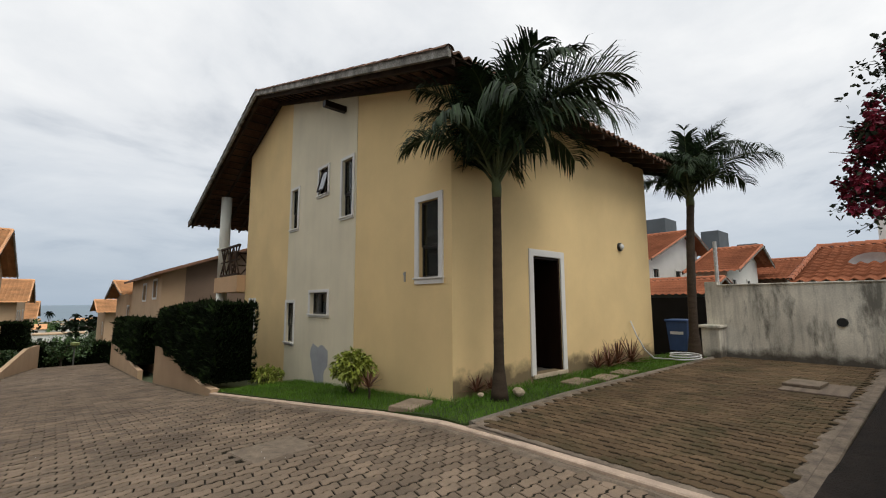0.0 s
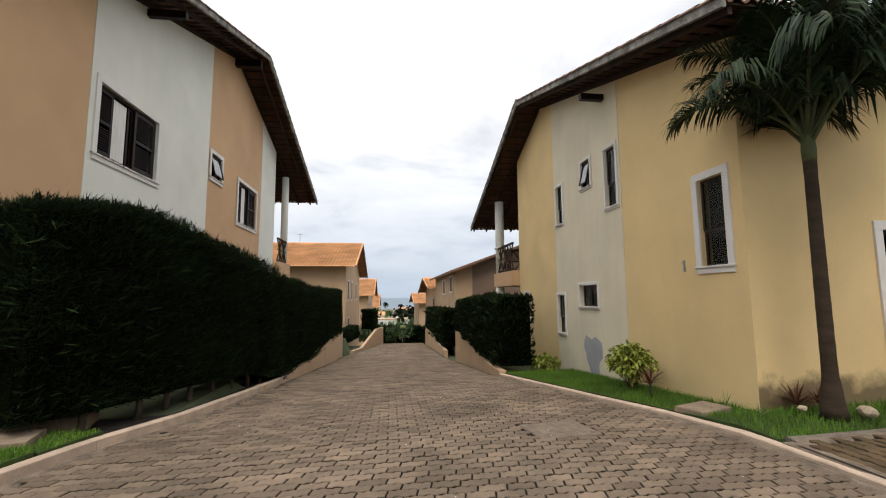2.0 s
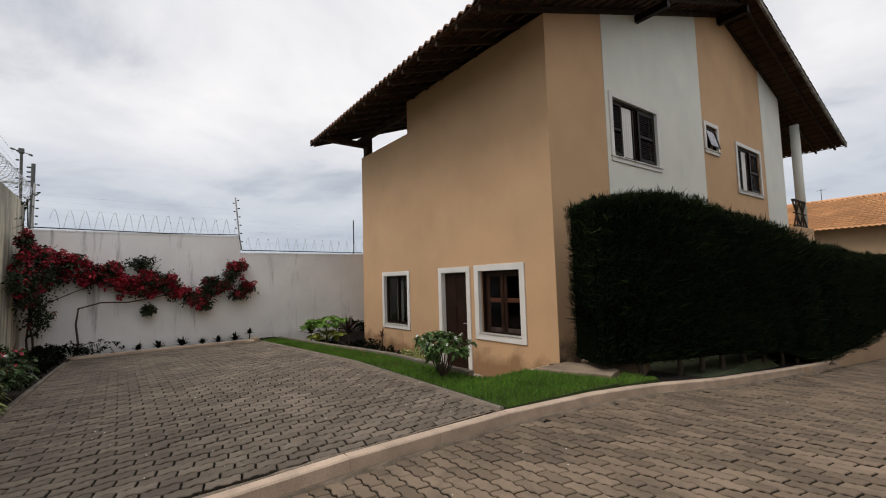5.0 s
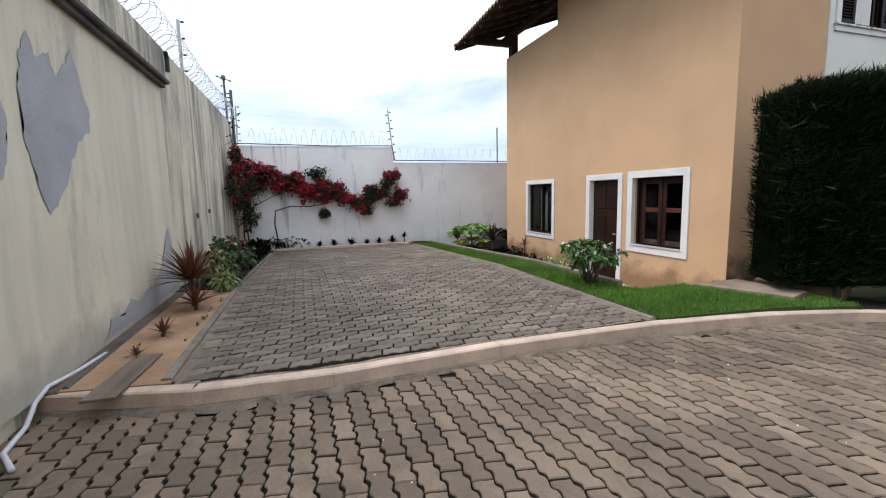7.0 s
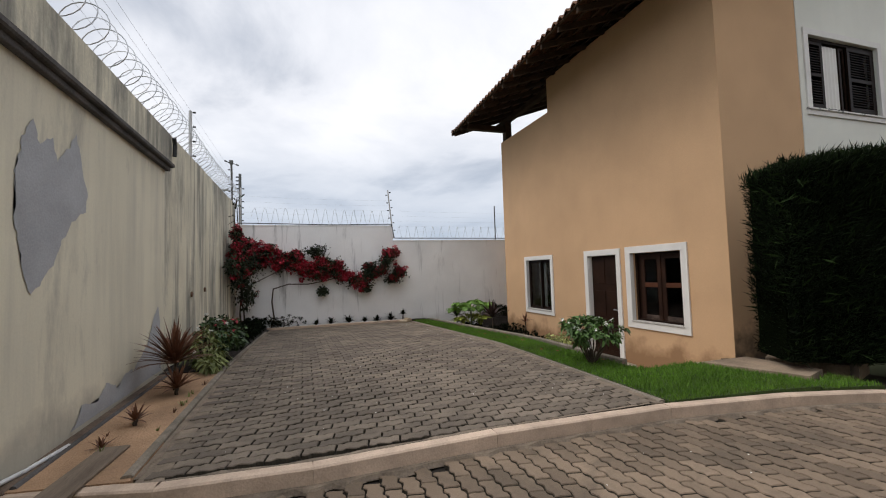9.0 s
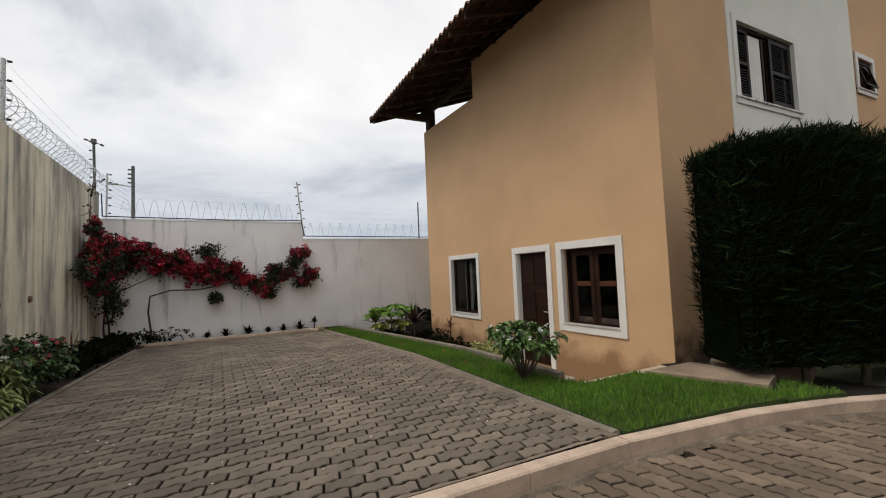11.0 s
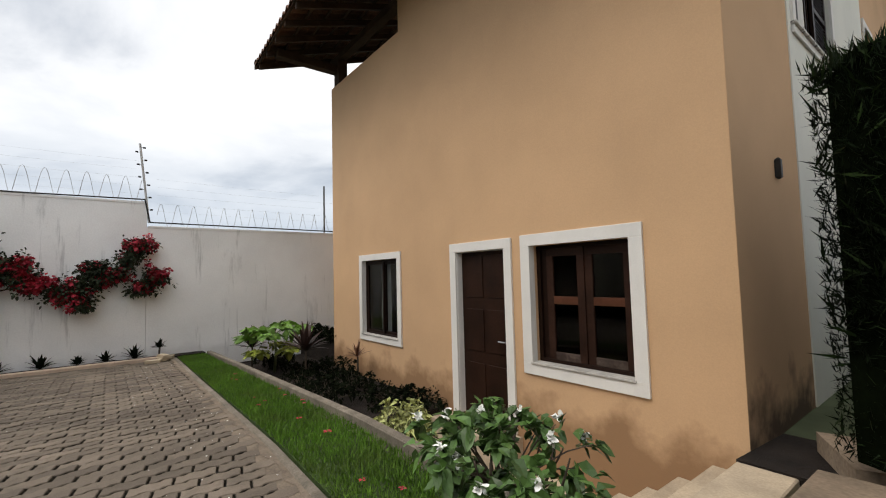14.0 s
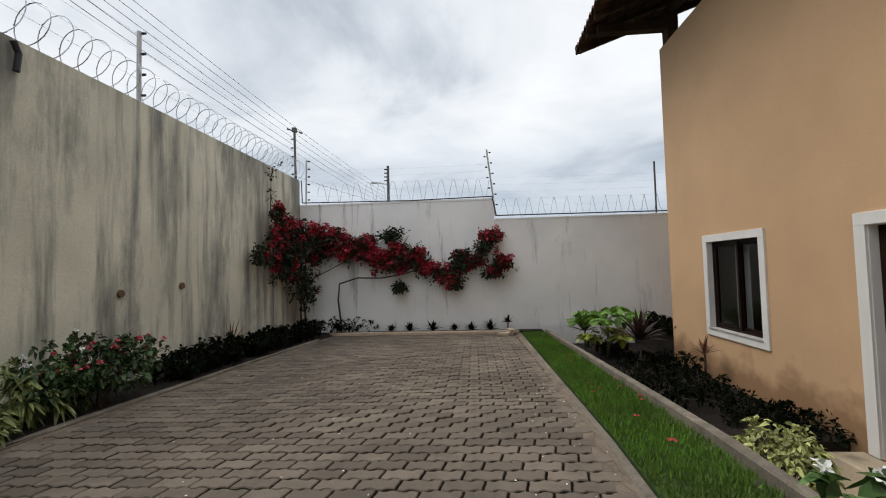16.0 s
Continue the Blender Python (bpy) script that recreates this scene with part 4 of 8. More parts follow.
        me = bpy.data.meshes.new("plaster_patch")
        bm.to_mesh(me)
        bm.free()
        me.materials.append(M["grey"])
        tagged(new("plaster_patch", me), "patch of bare grey plaster where the cream paint peeled off", "plaster patch", "peeled patches on the plastered wall", "structure")
    # right-hand wall behind the yellow house's court
    g = Geo()
    g.box((12.0, -1.0, -0.3), (12.2, 3.45, 1.83))
    g.chamfer((11.97, -1.0, 1.83), (12.23, 3.45, 1.87), 0.01)
    simple("wall_east", g, M["rwall"], "mouldy grey plastered wall with peeling patches", "wall", kind="structure")
    g = Geo()
    g.box((2.7, -0.85, -0.3), (12.2, -0.65, 1.83))
    g.box((2.5, -9.2, -0.3), (2.7, -0.65, 3.0))
    simple("wall_south_east", g, M["rwall"], "plastered wall behind the shaded bed", "wall", kind="structure")
    g = Geo()
    g.box((12.0, 3.45, -0.3), (12.25, 3.75, 1.95))
    simple("gate_pier", g, M["rwall"], "short stained pier at the end of the grey wall", "pier", kind="structure")
    g = Geo()
    g.box((13.4, 3.75, -0.3), (13.6, 9.0, 1.55))
    simple("wall_back", g, M["dark"], "dark low wall behind the bins", "wall", kind="structure")
    # retaining walls along the street
    def rwall(pts, x, th, top, name, lab):
        g = Geo()
        for a, b in zip(pts, pts[1:]):
            vs = []
            for yy, zt in (a, b):
                zb = street_z(yy) - 0.15
                zt = max(zt, zb + 0.05)
                xa = x(yy) if callable(x) else x
                vs += [(xa, yy, zb), (xa + th, yy, zb), (xa + th, yy, zt), (xa, yy, zt)]
            g.add(vs, [(0, 1, 2, 3), (4, 7, 6, 5), (0, 4, 5, 1), (1, 5, 6, 2), (2, 6, 7, 3), (3, 7, 4, 0)])
        simple(name, g, M["cream_far"], lab, "retaining wall", kind="structure")

    lt = [(8.8, street_z(8.8) + 0.12), (10.2, -0.50), (12.0, -0.52), (14.5, -0.6), (17, -0.45), (20, -0.4), (23.3, -0.4)]
    rwall(lt, -3.9, 0.18, None, "retaining_wall", "peach-painted retaining wall under the long hedge")
    rt = [(10.3, street_z(10.3) + 0.12), (11.3, -0.48), (13, -0.3), (15, -0.1), (17.7, 0.0)]
    rwall(rt, 1.52, 0.18, None, "retaining_wall", "peach-painted retaining wall under the right-hand hedge")
    rt = [(21.5, street_z(21.5) + 0.25), (24, -1.3), (27, -1.0), (33.5, -1.0)]
    rwall(rt, 1.52, 0.18, None, "retaining_wall", "white stepped retaining wall beyond the driveway")
    narrow = lambda y: lerp(-3.45, -1.95, (y - 24) / 12)
    rt = [(24.3, street_z(24.3) + 0.15), (27, -1.72), (30, -1.35), (32.8, -1.02), (36, -1.1)]
    rwall(rt, narrow, 0.18, None, "retaining_wall", "pale stepped retaining wall where the street narrows")



build_walls()


# ---- hedges ----
def hedge(name, path, z0, z1, thick, label, density, seed, sprig=0.16, trunks=False, fuzz=0.09, near=None):
    """A clipped hedge along a path of (x, y), its near face on the path; thick goes to the right of the way along."""
    h = thing(name, (path[0][0], path[0][1], 0), label, "hedge")
    inv = Matrix.Translation((-path[0][0], -path[0][1], 0))
    rng = np.random.RandomState(seed)
    core = Geo()
    vs, fs, C = [], [], []
    rows = []
    sub = polyline_pieces(path, 0.6)
    pts = [a for a, b in sub] + [sub[-1][1]]
    for i, (x, y) in enumerate(pts):
        a, b = pts[max(i - 1, 0)], pts[min(i + 1, len(pts) - 1)]
        d = Vector((b[0] - a[0], b[1] - a[1])).normalized()
        n = (d.y, -d.x)
        lo, hi = z0(y), z1(y)
        rows.append([(x, y, lo), (x, y, hi - 0.1), (x + n[0] * 0.12, y + n[1] * 0.12, hi), (x + n[0] * (thick - 0.12), y + n[1] * (thick - 0.12), hi), (x + n[0] * thick, y + n[1] * thick, hi - 0.1), (x + n[0] * thick, y + n[1] * thick, lo)])
    for r in rows:
        nx, ny = (r[5][0] - r[0][0]) / thick * 0.11, (r[5][1] - r[0][1]) / thick * 0.11
        core.v.extend([(p[0] + nx * sg, p[1] + ny * sg, p[2] - dz) for p, sg, dz in zip(r, (1, 1, 1, -1, -1, -1), (0, 0.08, 0.08, 0.08, 0.08, 0))])
    m = len(rows)
    for j in range(m - 1):
        for i in range(5):
            core.f.append((j * 6 + i, j * 6 + i + 1, (j + 1) * 6 + i + 1, (j + 1) * 6 + i))
        core.f.append((j * 6 + 5, j * 6, (j + 1) * 6, (j + 1) * 6 + 5))
    core.f.append(tuple(range(6)))
    core.f.append(tuple((m - 1) * 6 + i for i in range(6))[::-1])
    # solid dark body in place of the shade behind the sprigs
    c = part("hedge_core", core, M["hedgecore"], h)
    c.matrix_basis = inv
    # sprigs over front, top and ends
    P, N = [], []

    def scatter(a, b, c_, n_, cnt):
        a, b, c_ = np.array(a), np.array(b), np.array(c_)
        s, t = rng.uniform(0, 1, cnt)[:, None], rng.uniform(0, 1, cnt)[:, None]
        P.append(a + (b - a) * s + (c_ - a) * t)
        N.append(np.repeat(np.array([n_]), cnt, 0))

    for j in range(m - 1):
        r, q = rows[j], rows[j + 1]
        ln = math.dist(r[0][:2], q[0][:2])
        d = Vector((q[0][0] - r[0][0], q[0][1] - r[0][1], 0)).normalized()
        out = (-d.y, d.x, 0.0)
        hh = r[1][2] - r[0][2]
        dens = density * (0.4 if near and r[0][1] > near else 1.0)
        scatter(r[0], q[0], r[1], out, int(ln * hh * dens))
        scatter(r[1], q[1], r[4], (0, 0, 1.0), int(ln * thick * dens))
    for r, s in ((rows[0], -1), (rows[-1], 1)):
        d = Vector((rows[1][0][0] - rows[0][0][0], rows[1][0][1] - rows[0][0][1], 0)).normalized() * s
        scatter(r[0], r[5], r[1], tuple(d), int(thick * (r[1][2] - r[0][2]) * density))
    P, N = np.concatenate(P), np.concatenate(N)
    k = len(P)
    lump = np.array([noise.noise(Vector(p) * 1.1) for p in P]) * fuzz * 1.3
    P = P + N * (lump + rng.uniform(-0.09, 0.05, k))[:, None]
    D = N * 0.9 + rng.normal(0, 0.45, (k, 3)) + np.array([0, 0, 0.5 if near else 0.75])
    D /= np.linalg.norm(D, axis=1)[:, None]
    S = np.cross(D, rng.normal(0, 1, (k, 3)))
    S /= np.linalg.norm(S, axis=1)[:, None]
    L = rng.uniform(0.35, 1.25, k)[:, None] * sprig
    L[rng.uniform(0, 1, k) < 0.07] *= 1.9
    W = L * (0.045 if near else 0.17)
    root, tip = P - D * L * 0.3, P + D * L * 0.8
    mid = P + D * L * 0.15
    v = np.stack([root, mid - S * W, tip, mid + S * W, P + D * L * 0.1 + S * W * 2.2 + D * L * 0.35, P + D * L * 0.1 - S * W * 2.2 + D * L * 0.35], 1).reshape(-1, 3)
    o = np.arange(k)[:, None] * 6
    f = np.concatenate([o + [0, 1, 2], o + [0, 2, 3], o + [0, 3, 4], o + [0, 5, 1]], 0)
    me = bpy.data.meshes.new("foliage")
    me.from_pydata(v.tolist(), [], f.tolist())
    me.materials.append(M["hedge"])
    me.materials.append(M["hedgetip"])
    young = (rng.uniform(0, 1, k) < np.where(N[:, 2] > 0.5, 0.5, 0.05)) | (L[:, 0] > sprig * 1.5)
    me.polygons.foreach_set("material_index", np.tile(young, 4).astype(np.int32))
    ob = new("foliage", me)
    ob.parent = h
    ob.matrix_basis = inv
    if trunks:
        for (x, y) in pts:
            if y > 9.5 or y < 4.6:
                continue
            g = Geo()
            x2 = x - 0.22
            zb = min(-0.05, street_z(y) + 0.05)
            g.tube([(x2, y, zb), (x2 + 0.02, y + 0.03, z0(y) * 0.5 + zb * 0.5), (x2 - 0.03, y + 0.05, z0(y) + 0.4)], [0.05, 0.04, 0.035], 7)
            t = part("trunk", g, M["bark"], h, smooth=True)
            t.matrix_basis = inv
    return h


def build_hedges():
    # face on the street side; the way runs so that the thickness lies behind
    tops = [(2.50, 4.0), (2.62, 5.0), (2.68, 5.8), (2.5, 6.8), (2.2, 8.8), (2.05, 10.4), (1.85, 14), (1.78, 18), (1.85, 24)]
    lows = [(0.14, 4.0), (0.10, 6.5), (-0.05, 8.5), (-0.5, 10.2), (-0.62, 14), (-0.45, 24)]
    # a path going towards -y keeps the thickness on the -x side
    path = [(-3.78, 23.2), (-3.78, 15), (-3.78, 10.2), (-3.86, 8.8), (-4.1, 6.8), (-4.3, 5.8), (-4.54, 5.1), (-4.92, 4.42)]
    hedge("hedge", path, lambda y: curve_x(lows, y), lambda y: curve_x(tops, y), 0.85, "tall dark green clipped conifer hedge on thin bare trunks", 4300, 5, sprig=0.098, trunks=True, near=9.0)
    path = [(1.6, 10.7), (1.55, 12), (1.55, 17.6)]
    hedge("hedge", path, lambda y: curve_x([(-0.35, 8.8), (-0.42, 10.3), (-0.35, 12.5), (0.0, 17.6)], y), lambda y: curve_x([(1.5, 9), (1.45, 12), (1.3, 17.6)], y), 1.0, "dark clipped hedge above the retaining wall opposite", 1100, 6, sprig=0.11)
    path = [(1.6, 22.5), (1.6, 33)]
    hedge("hedge", path, lambda y: -1.2, lambda y: curve_x([(0.75, 22), (0.55, 33)], y), 1.6, "rounded dark hedge beyond the driveway", 420, 7, sprig=0.16)
    path = [(-2.3, 34.6), (-2.35, 33.0)]
    hedge("hedge", path, lambda y: -1.05, lambda y: 0.42, 1.1, "dark clipped block hedge on the retaining wall", 500, 9, sprig=0.14)
    path = [(-3.6, 33.5), (-4.2, 29)]
    hedge("hedge", path, lambda y: -1.7, lambda y: -0.75, 1.1, "low hedge in the garden behind the retaining wall", 400, 8, sprig=0.16)


build_hedges()


# ---- house parts ----
def wall_part(house, inv, name, T, u0, u1, base, top, holes, mat, label="", th=0.18):
    """A wall over u0..u1 with a top line (rows of u, z), a base line, rectangular openings and a thickness inwards; T maps u, n, z."""
    cuts = {u0, u1}
    for a, b, c, d in holes:
        cuts |= {a, b}
    for u, z in top + base:
        if u0 < u < u1:
            cuts.add(u)
    cuts = sorted(cuts)
    line = lambda rows, u: curve_x([(z, q) for q, z in rows], u)
    g = Geo()

    def quad(a, b, c, d):
        g.add([a, b, c, d], [(0, 1, 2, 3)])

    for a, b in zip(cuts, cuts[1:]):
        mid = (a + b) / 2
        hs = sorted([(h[2], h[3]) for h in holes if h[0] <= mid <= h[1]])
        segs = []
        lo = [line(base, a), line(base, b)]
        for z0, z1 in hs:
            segs.append((lo[0], lo[1], z0, z0))
            lo = [z1, z1]
        segs.append((lo[0], lo[1], line(top, a), line(top, b)))
        for la, lb, ha, hb in segs:
            for n in (0, -th):
                quad(T(a, n, la), T(b, n, lb), T(b, n, hb), T(a, n, ha))
        quad(T(a, 0, line(top, a)), T(b, 0, line(top, b)), T(b, -th, line(top, b)), T(a, -th, line(top, a)))
    for a, b, c, d in holes:
        for (ua, za), (ub, zb) in (((a, c), (b, c)), ((b, c), (b, d)), ((b, d), (a, d)), ((a, d), (a, c))):
            quad(T(ua, 0, za), T(ub, 0, zb), T(ub, -th, zb), T(ua, -th, za))
    for u in (u0, u1):
        quad(T(u, 0, line(base, u)), T(u, 0, line(top, u)), T(u, -th, line(top, u)), T(u, -th, line(base, u)))
    p = part(name, g, M[mat], house, label)
    p.matrix_basis = inv
    return p


def opening(o, t=0.12):
    """The hole inside a trim given by its outer edges."""
    return (o[0] + t, o[1] - t, o[2] + t, o[3] - t)


def window(house, inv, T, o, style, t=0.12, label="", depth=0.10, sill=True):
    """A window in its opening: trim, sill, frames, panes."""
    w = new("window")
    w.empty_display_size = 0.1
    w.parent = house
    w.matrix_basis = inv
    tagged(w, label)
    u0, u1, z0, z1 = o
    a, b, c, d = u0 + t, u1 - t, z0 + t, z1 - t
    for q in ((u0, u1, d, z1), (u0, u1, z0, c), (u0, a, c, d), (b, u1, c, d)):
        g = Geo()
        g.chamfer((q[0], 0.001, q[2]), (q[1], 0.028, q[3]), 0.003, T)
        part("surround", g, M["trim"], w, "white painted surround")
    if sill:
        g = Geo()
        g.chamfer((u0 - 0.02, 0.0, c - 0.025), (u1 + 0.02, 0.055, c + 0.004), 0.003, T)
        part("sill", g, M["sill_dirty"] if style in ("shutter", "awning") else M["trim"], w)
    else:
        g = Geo()
        g.chamfer((a - 0.015, -0.10, c - 0.012), (b + 0.015, 0.042, c + 0.010), 0.003, T)
        part("sill", g, M["sillstone"], w, "thin worn pale sill")
        for q in ((a, a + 0.002), (b - 0.002, b)):
            g = Geo()
            g.box((q[0], -0.058, c + 0.011), (q[1], 0.0005, d), T)
            part("jamb_lining", g, M["trim"], w)
    e = 0.003
    a, b, c, d = a + e, b - e, c + 0.006, d - e

    def bar(g, x0, x1, y0, y1, n0, n1):
        g.chamfer((x0, n0, y0), (x1, n1, y1), 0.003, T)

    def leaf(x0, x1, y0, y1, n, fw, mat, mid=0.0, name="leaf", foot="", rail=""):
        if foot:
            g = Geo()
            bar(g, x0 + fw, x1 - fw, y0, y0 + fw, n - 0.033, n - 0.002)
            part("bottom_rail", g, M[foot], w, "worn weathered bottom rail")
        g = Geo()
        if not foot:
            bar(g, x0, x1, y0, y0 + fw, n - 0.035, n)
        bar(g, x0, x1, y1 - fw, y1, n - 0.035, n)
        yb = y0 if foot else y0 + fw
        bar(g, x0, x0 + fw, yb, y1 - fw, n - 0.035, n)
        bar(g, x1 - fw, x1, yb, y1 - fw, n - 0.035, n)
        if mid:
            q = Geo() if rail else g
            bar(q, x0 + fw, x1 - fw, y0 + mid - fw / 2, y0 + mid + fw / 2, n - 0.033, n - 0.002)
            if rail:
                part("middle_rail", q, M[rail], w, "reddish-brown middle rail")
        part(name, g, M[mat], w)
        cuts = [y0 + fw] + ([y0 + mid - fw / 2, y0 + mid + fw / 2] if mid else []) + [y1 - fw]
        for k in range(0, len(cuts), 2):
            g = Geo()
            g.box((x0 + fw - 0.004, n - 0.02, cuts[k] - 0.004), (x1 - fw + 0.004, n - 0.016, cuts[k + 1] + 0.004), T)
            p = part("pane", g, M["glass"], w)
            p.visible_shadow = False

    def louvre(x0, x1, y0, y1, n, fw, mat):
        g = Geo()
        bar(g, x0, x1, y0, y0 + fw, n - 0.035, n)
        bar(g, x0, x1, y1 - fw, y1, n - 0.035, n)
        ym = (y0 + y1) / 2
        bar(g, x0 + fw, x1 - fw, ym - fw / 2, ym + fw / 2, n - 0.034, n - 0.001)
        bar(g, x0, x0 + fw, y0 + fw, y1 - fw, n - 0.035, n)
        bar(g, x1 - fw, x1, y0 + fw, y1 - fw, n - 0.035, n)
        part("shutter_frame", g, M[mat], w)
        y = y0 + fw
        while y < y1 - fw - 0.03:
            if abs(y + 0.02 - ym) > fw:
                s = Geo()
                vs = [(x0 + fw, n - 0.030, y + 0.028), (x1 - fw, n - 0.030, y + 0.028), (x1 - fw, n - 0.004, y), (x0 + fw, n - 0.004, y),
                      (x0 + fw, n - 0.030, y + 0.036), (x1 - fw, n - 0.030, y + 0.036), (x1 - fw, n - 0.004, y + 0.008), (x0 + fw, n - 0.004, y + 0.008)]
                s.add([T(*q) for q in vs], [(0, 1, 2, 3), (4, 7, 6, 5), (0, 4, 5, 1), (2, 6, 7, 3), (0, 3, 7, 4), (1, 5, 6, 2)])
                part("slat", s, M[mat], w)
            y += 0.045

    if style == "casement":
        g = Geo()
        for q in ((a, b, c, c + 0.04), (a, b, d - 0.04, d), (a, a + 0.05, c + 0.04, d - 0.04), (b - 0.05, b, c + 0.04, d - 0.04)):
            bar(g, q[0], q[1], q[2], q[3], -0.17, -0.10)
        part("frame", g, M["wood"], w)
        m = (a + b) / 2 + 0.02
        leaf(a + 0.13, m, c + 0.04, d - 0.04, -0.11, 0.085, "wood_mid", (d - c) * 0.5, foot="wood_worn", rail="wood2")
        leaf(m + 0.004, b - 0.055, c + 0.04, d - 0.04, -0.125, 0.085, "wood_mid", (d - c) * 0.5, foot="wood_worn", rail="wood2")
        g = Geo()
        bar(g, a + 0.052, a + 0.127, c + 0.04, d - 0.04, -0.165, -0.13)
        part("jamb_board", g, M["wood"], w)
    elif style == "shutter":
        m = (b - a) / 4
        g = Geo()
        for q in ((a, b, c, c + 0.05), (a, b, d - 0.05, d), (a, a + 0.05, c + 0.05, d - 0.05), (b - 0.05, b, c + 0.05, d - 0.05)):
            bar(g, q[0], q[1], q[2], q[3], -0.12, -0.04)
        part("frame", g, M["wood"], w)
        louvre(a + 0.05, a + m, c + 0.05, d - 0.05, -0.05, 0.06, "wood")
        leaf(a + 2 * m + 0.004, a + 2.35 * m, c + 0.05, d - 0.05, -0.075, 0.05, "wood")
        louvre(a + 2.35 * m + 0.004, b - 0.05, c + 0.05, d - 0.05, -0.03, 0.07, "wood")
        # white wavy sheet in trim paint, with no pane before it
        g = Geo()
        rows = [[(a + m + 0.03 + k * 0.02, -0.085 + 0.008 * math.sin(k * 1.4), zz) for k in range(int((0.95 * m) / 0.02))] for zz in (c + 0.08, d - 0.08)]
        g.v = [T(*q) for r in rows for q in r]
        n = len(rows[0])
        g.f = [(i, i + 1, n + i + 1, n + i) for i in range(n - 1)]
        part("curtain", g, M["trim"], w, "white wavy sheet in the open sash")
    elif style == "sliding":
        g = Geo()
        for q in ((a, b, c, c + 0.03), (a, b, d - 0.03, d), (a, a + 0.03, c + 0.03, d - 0.03), (b - 0.03, b, c + 0.03, d - 0.03)):
            bar(g, q[0], q[1], q[2], q[3], -0.13, -0.06)
        part("frame", g, M["wood"], w)
        m = (a + b) / 2
        leaf(a + 0.03, m + 0.02, c + 0.03, d - 0.03, -0.07, 0.045, "wood")
        leaf(m - 0.02, b - 0.03, c + 0.03, d - 0.03, -0.108, 0.045, "wood")
        g = Geo()
        cnt = int((b - a) * 0.26 / 0.018)
        rows = [[(a + (b - a) * 0.36 + k * 0.018, -0.15 + 0.02 * math.sin(k * 1.1), zz) for k in range(cnt)] for zz in (c + 0.05, d - 0.04)]
        g.v = [T(*q) for r in rows for q in r]
        n = len(rows[0])
        g.f = [(i, i + 1, n + i + 1, n + i) for i in range(n - 1)]
        part("curtain", g, M["curtain"], w)
    elif style == "fixed":
        leaf(a, b, c, c + (d - c) * 0.40, -0.07, 0.03, "alu")
        leaf(a, b, c + (d - c) * 0.40 + 0.002, d, -0.05, 0.03, "alu")
    elif style == "pair":
        m = (a + b) / 2
        leaf(a, m + 0.01, c, d, -0.05, 0.035, "alu")
        leaf(m - 0.01, b, c, d, -0.088, 0.035, "alu")
        g = Geo()
        g.box((a + 0.02, -0.16, c + 0.02), (b - 0.02, -0.155, d - 0.02), T)
        part("blind", g, M["curtain"], w)
    elif style == "awning":
        g = Geo()
        for q in ((a, b, c, c + 0.04), (a, b, d - 0.04, d), (a, a + 0.04, c + 0.04, d - 0.04), (b - 0.04, b, c + 0.04, d - 0.04)):
            bar(g, q[0], q[1], q[2], q[3], -0.1, -0.03)
        part("frame", g, M["wood"], w)
        s = Geo()
        ang = 0.24
        hgt = (d - c) - 0.09
        K = lambda u, n, z: T(u, n - 0.04 + math.sin(ang) * (d - 0.045 - z), d - 0.045 - math.cos(ang) * (d - 0.045 - z))
        for q in ((a + 0.045, b - 0.045, d - 0.045 - 0.04, d - 0.045), (a + 0.045, b - 0.045, d - 0.045 - hgt, d - hgt - 0.005), (a + 0.045, a + 0.085, d - 0.045 - hgt, d - 0.045), (b - 0.085, b - 0.045, d - 0.045 - hgt, d - 0.045)):
            s.chamfer((q[0], -0.015, q[2]), (q[1], 0.015, q[3]), 0.003, K)
        part("sash", s, M["wood"], w)
        s = Geo()
        s.box((a + 0.08, -0.002, d - 0.04 - hgt), (b - 0.08, 0.002, d - 0.08), K)
        p = part("pane", s, M["glass_mirror"], w)
        p.visible_shadow = False
    return w


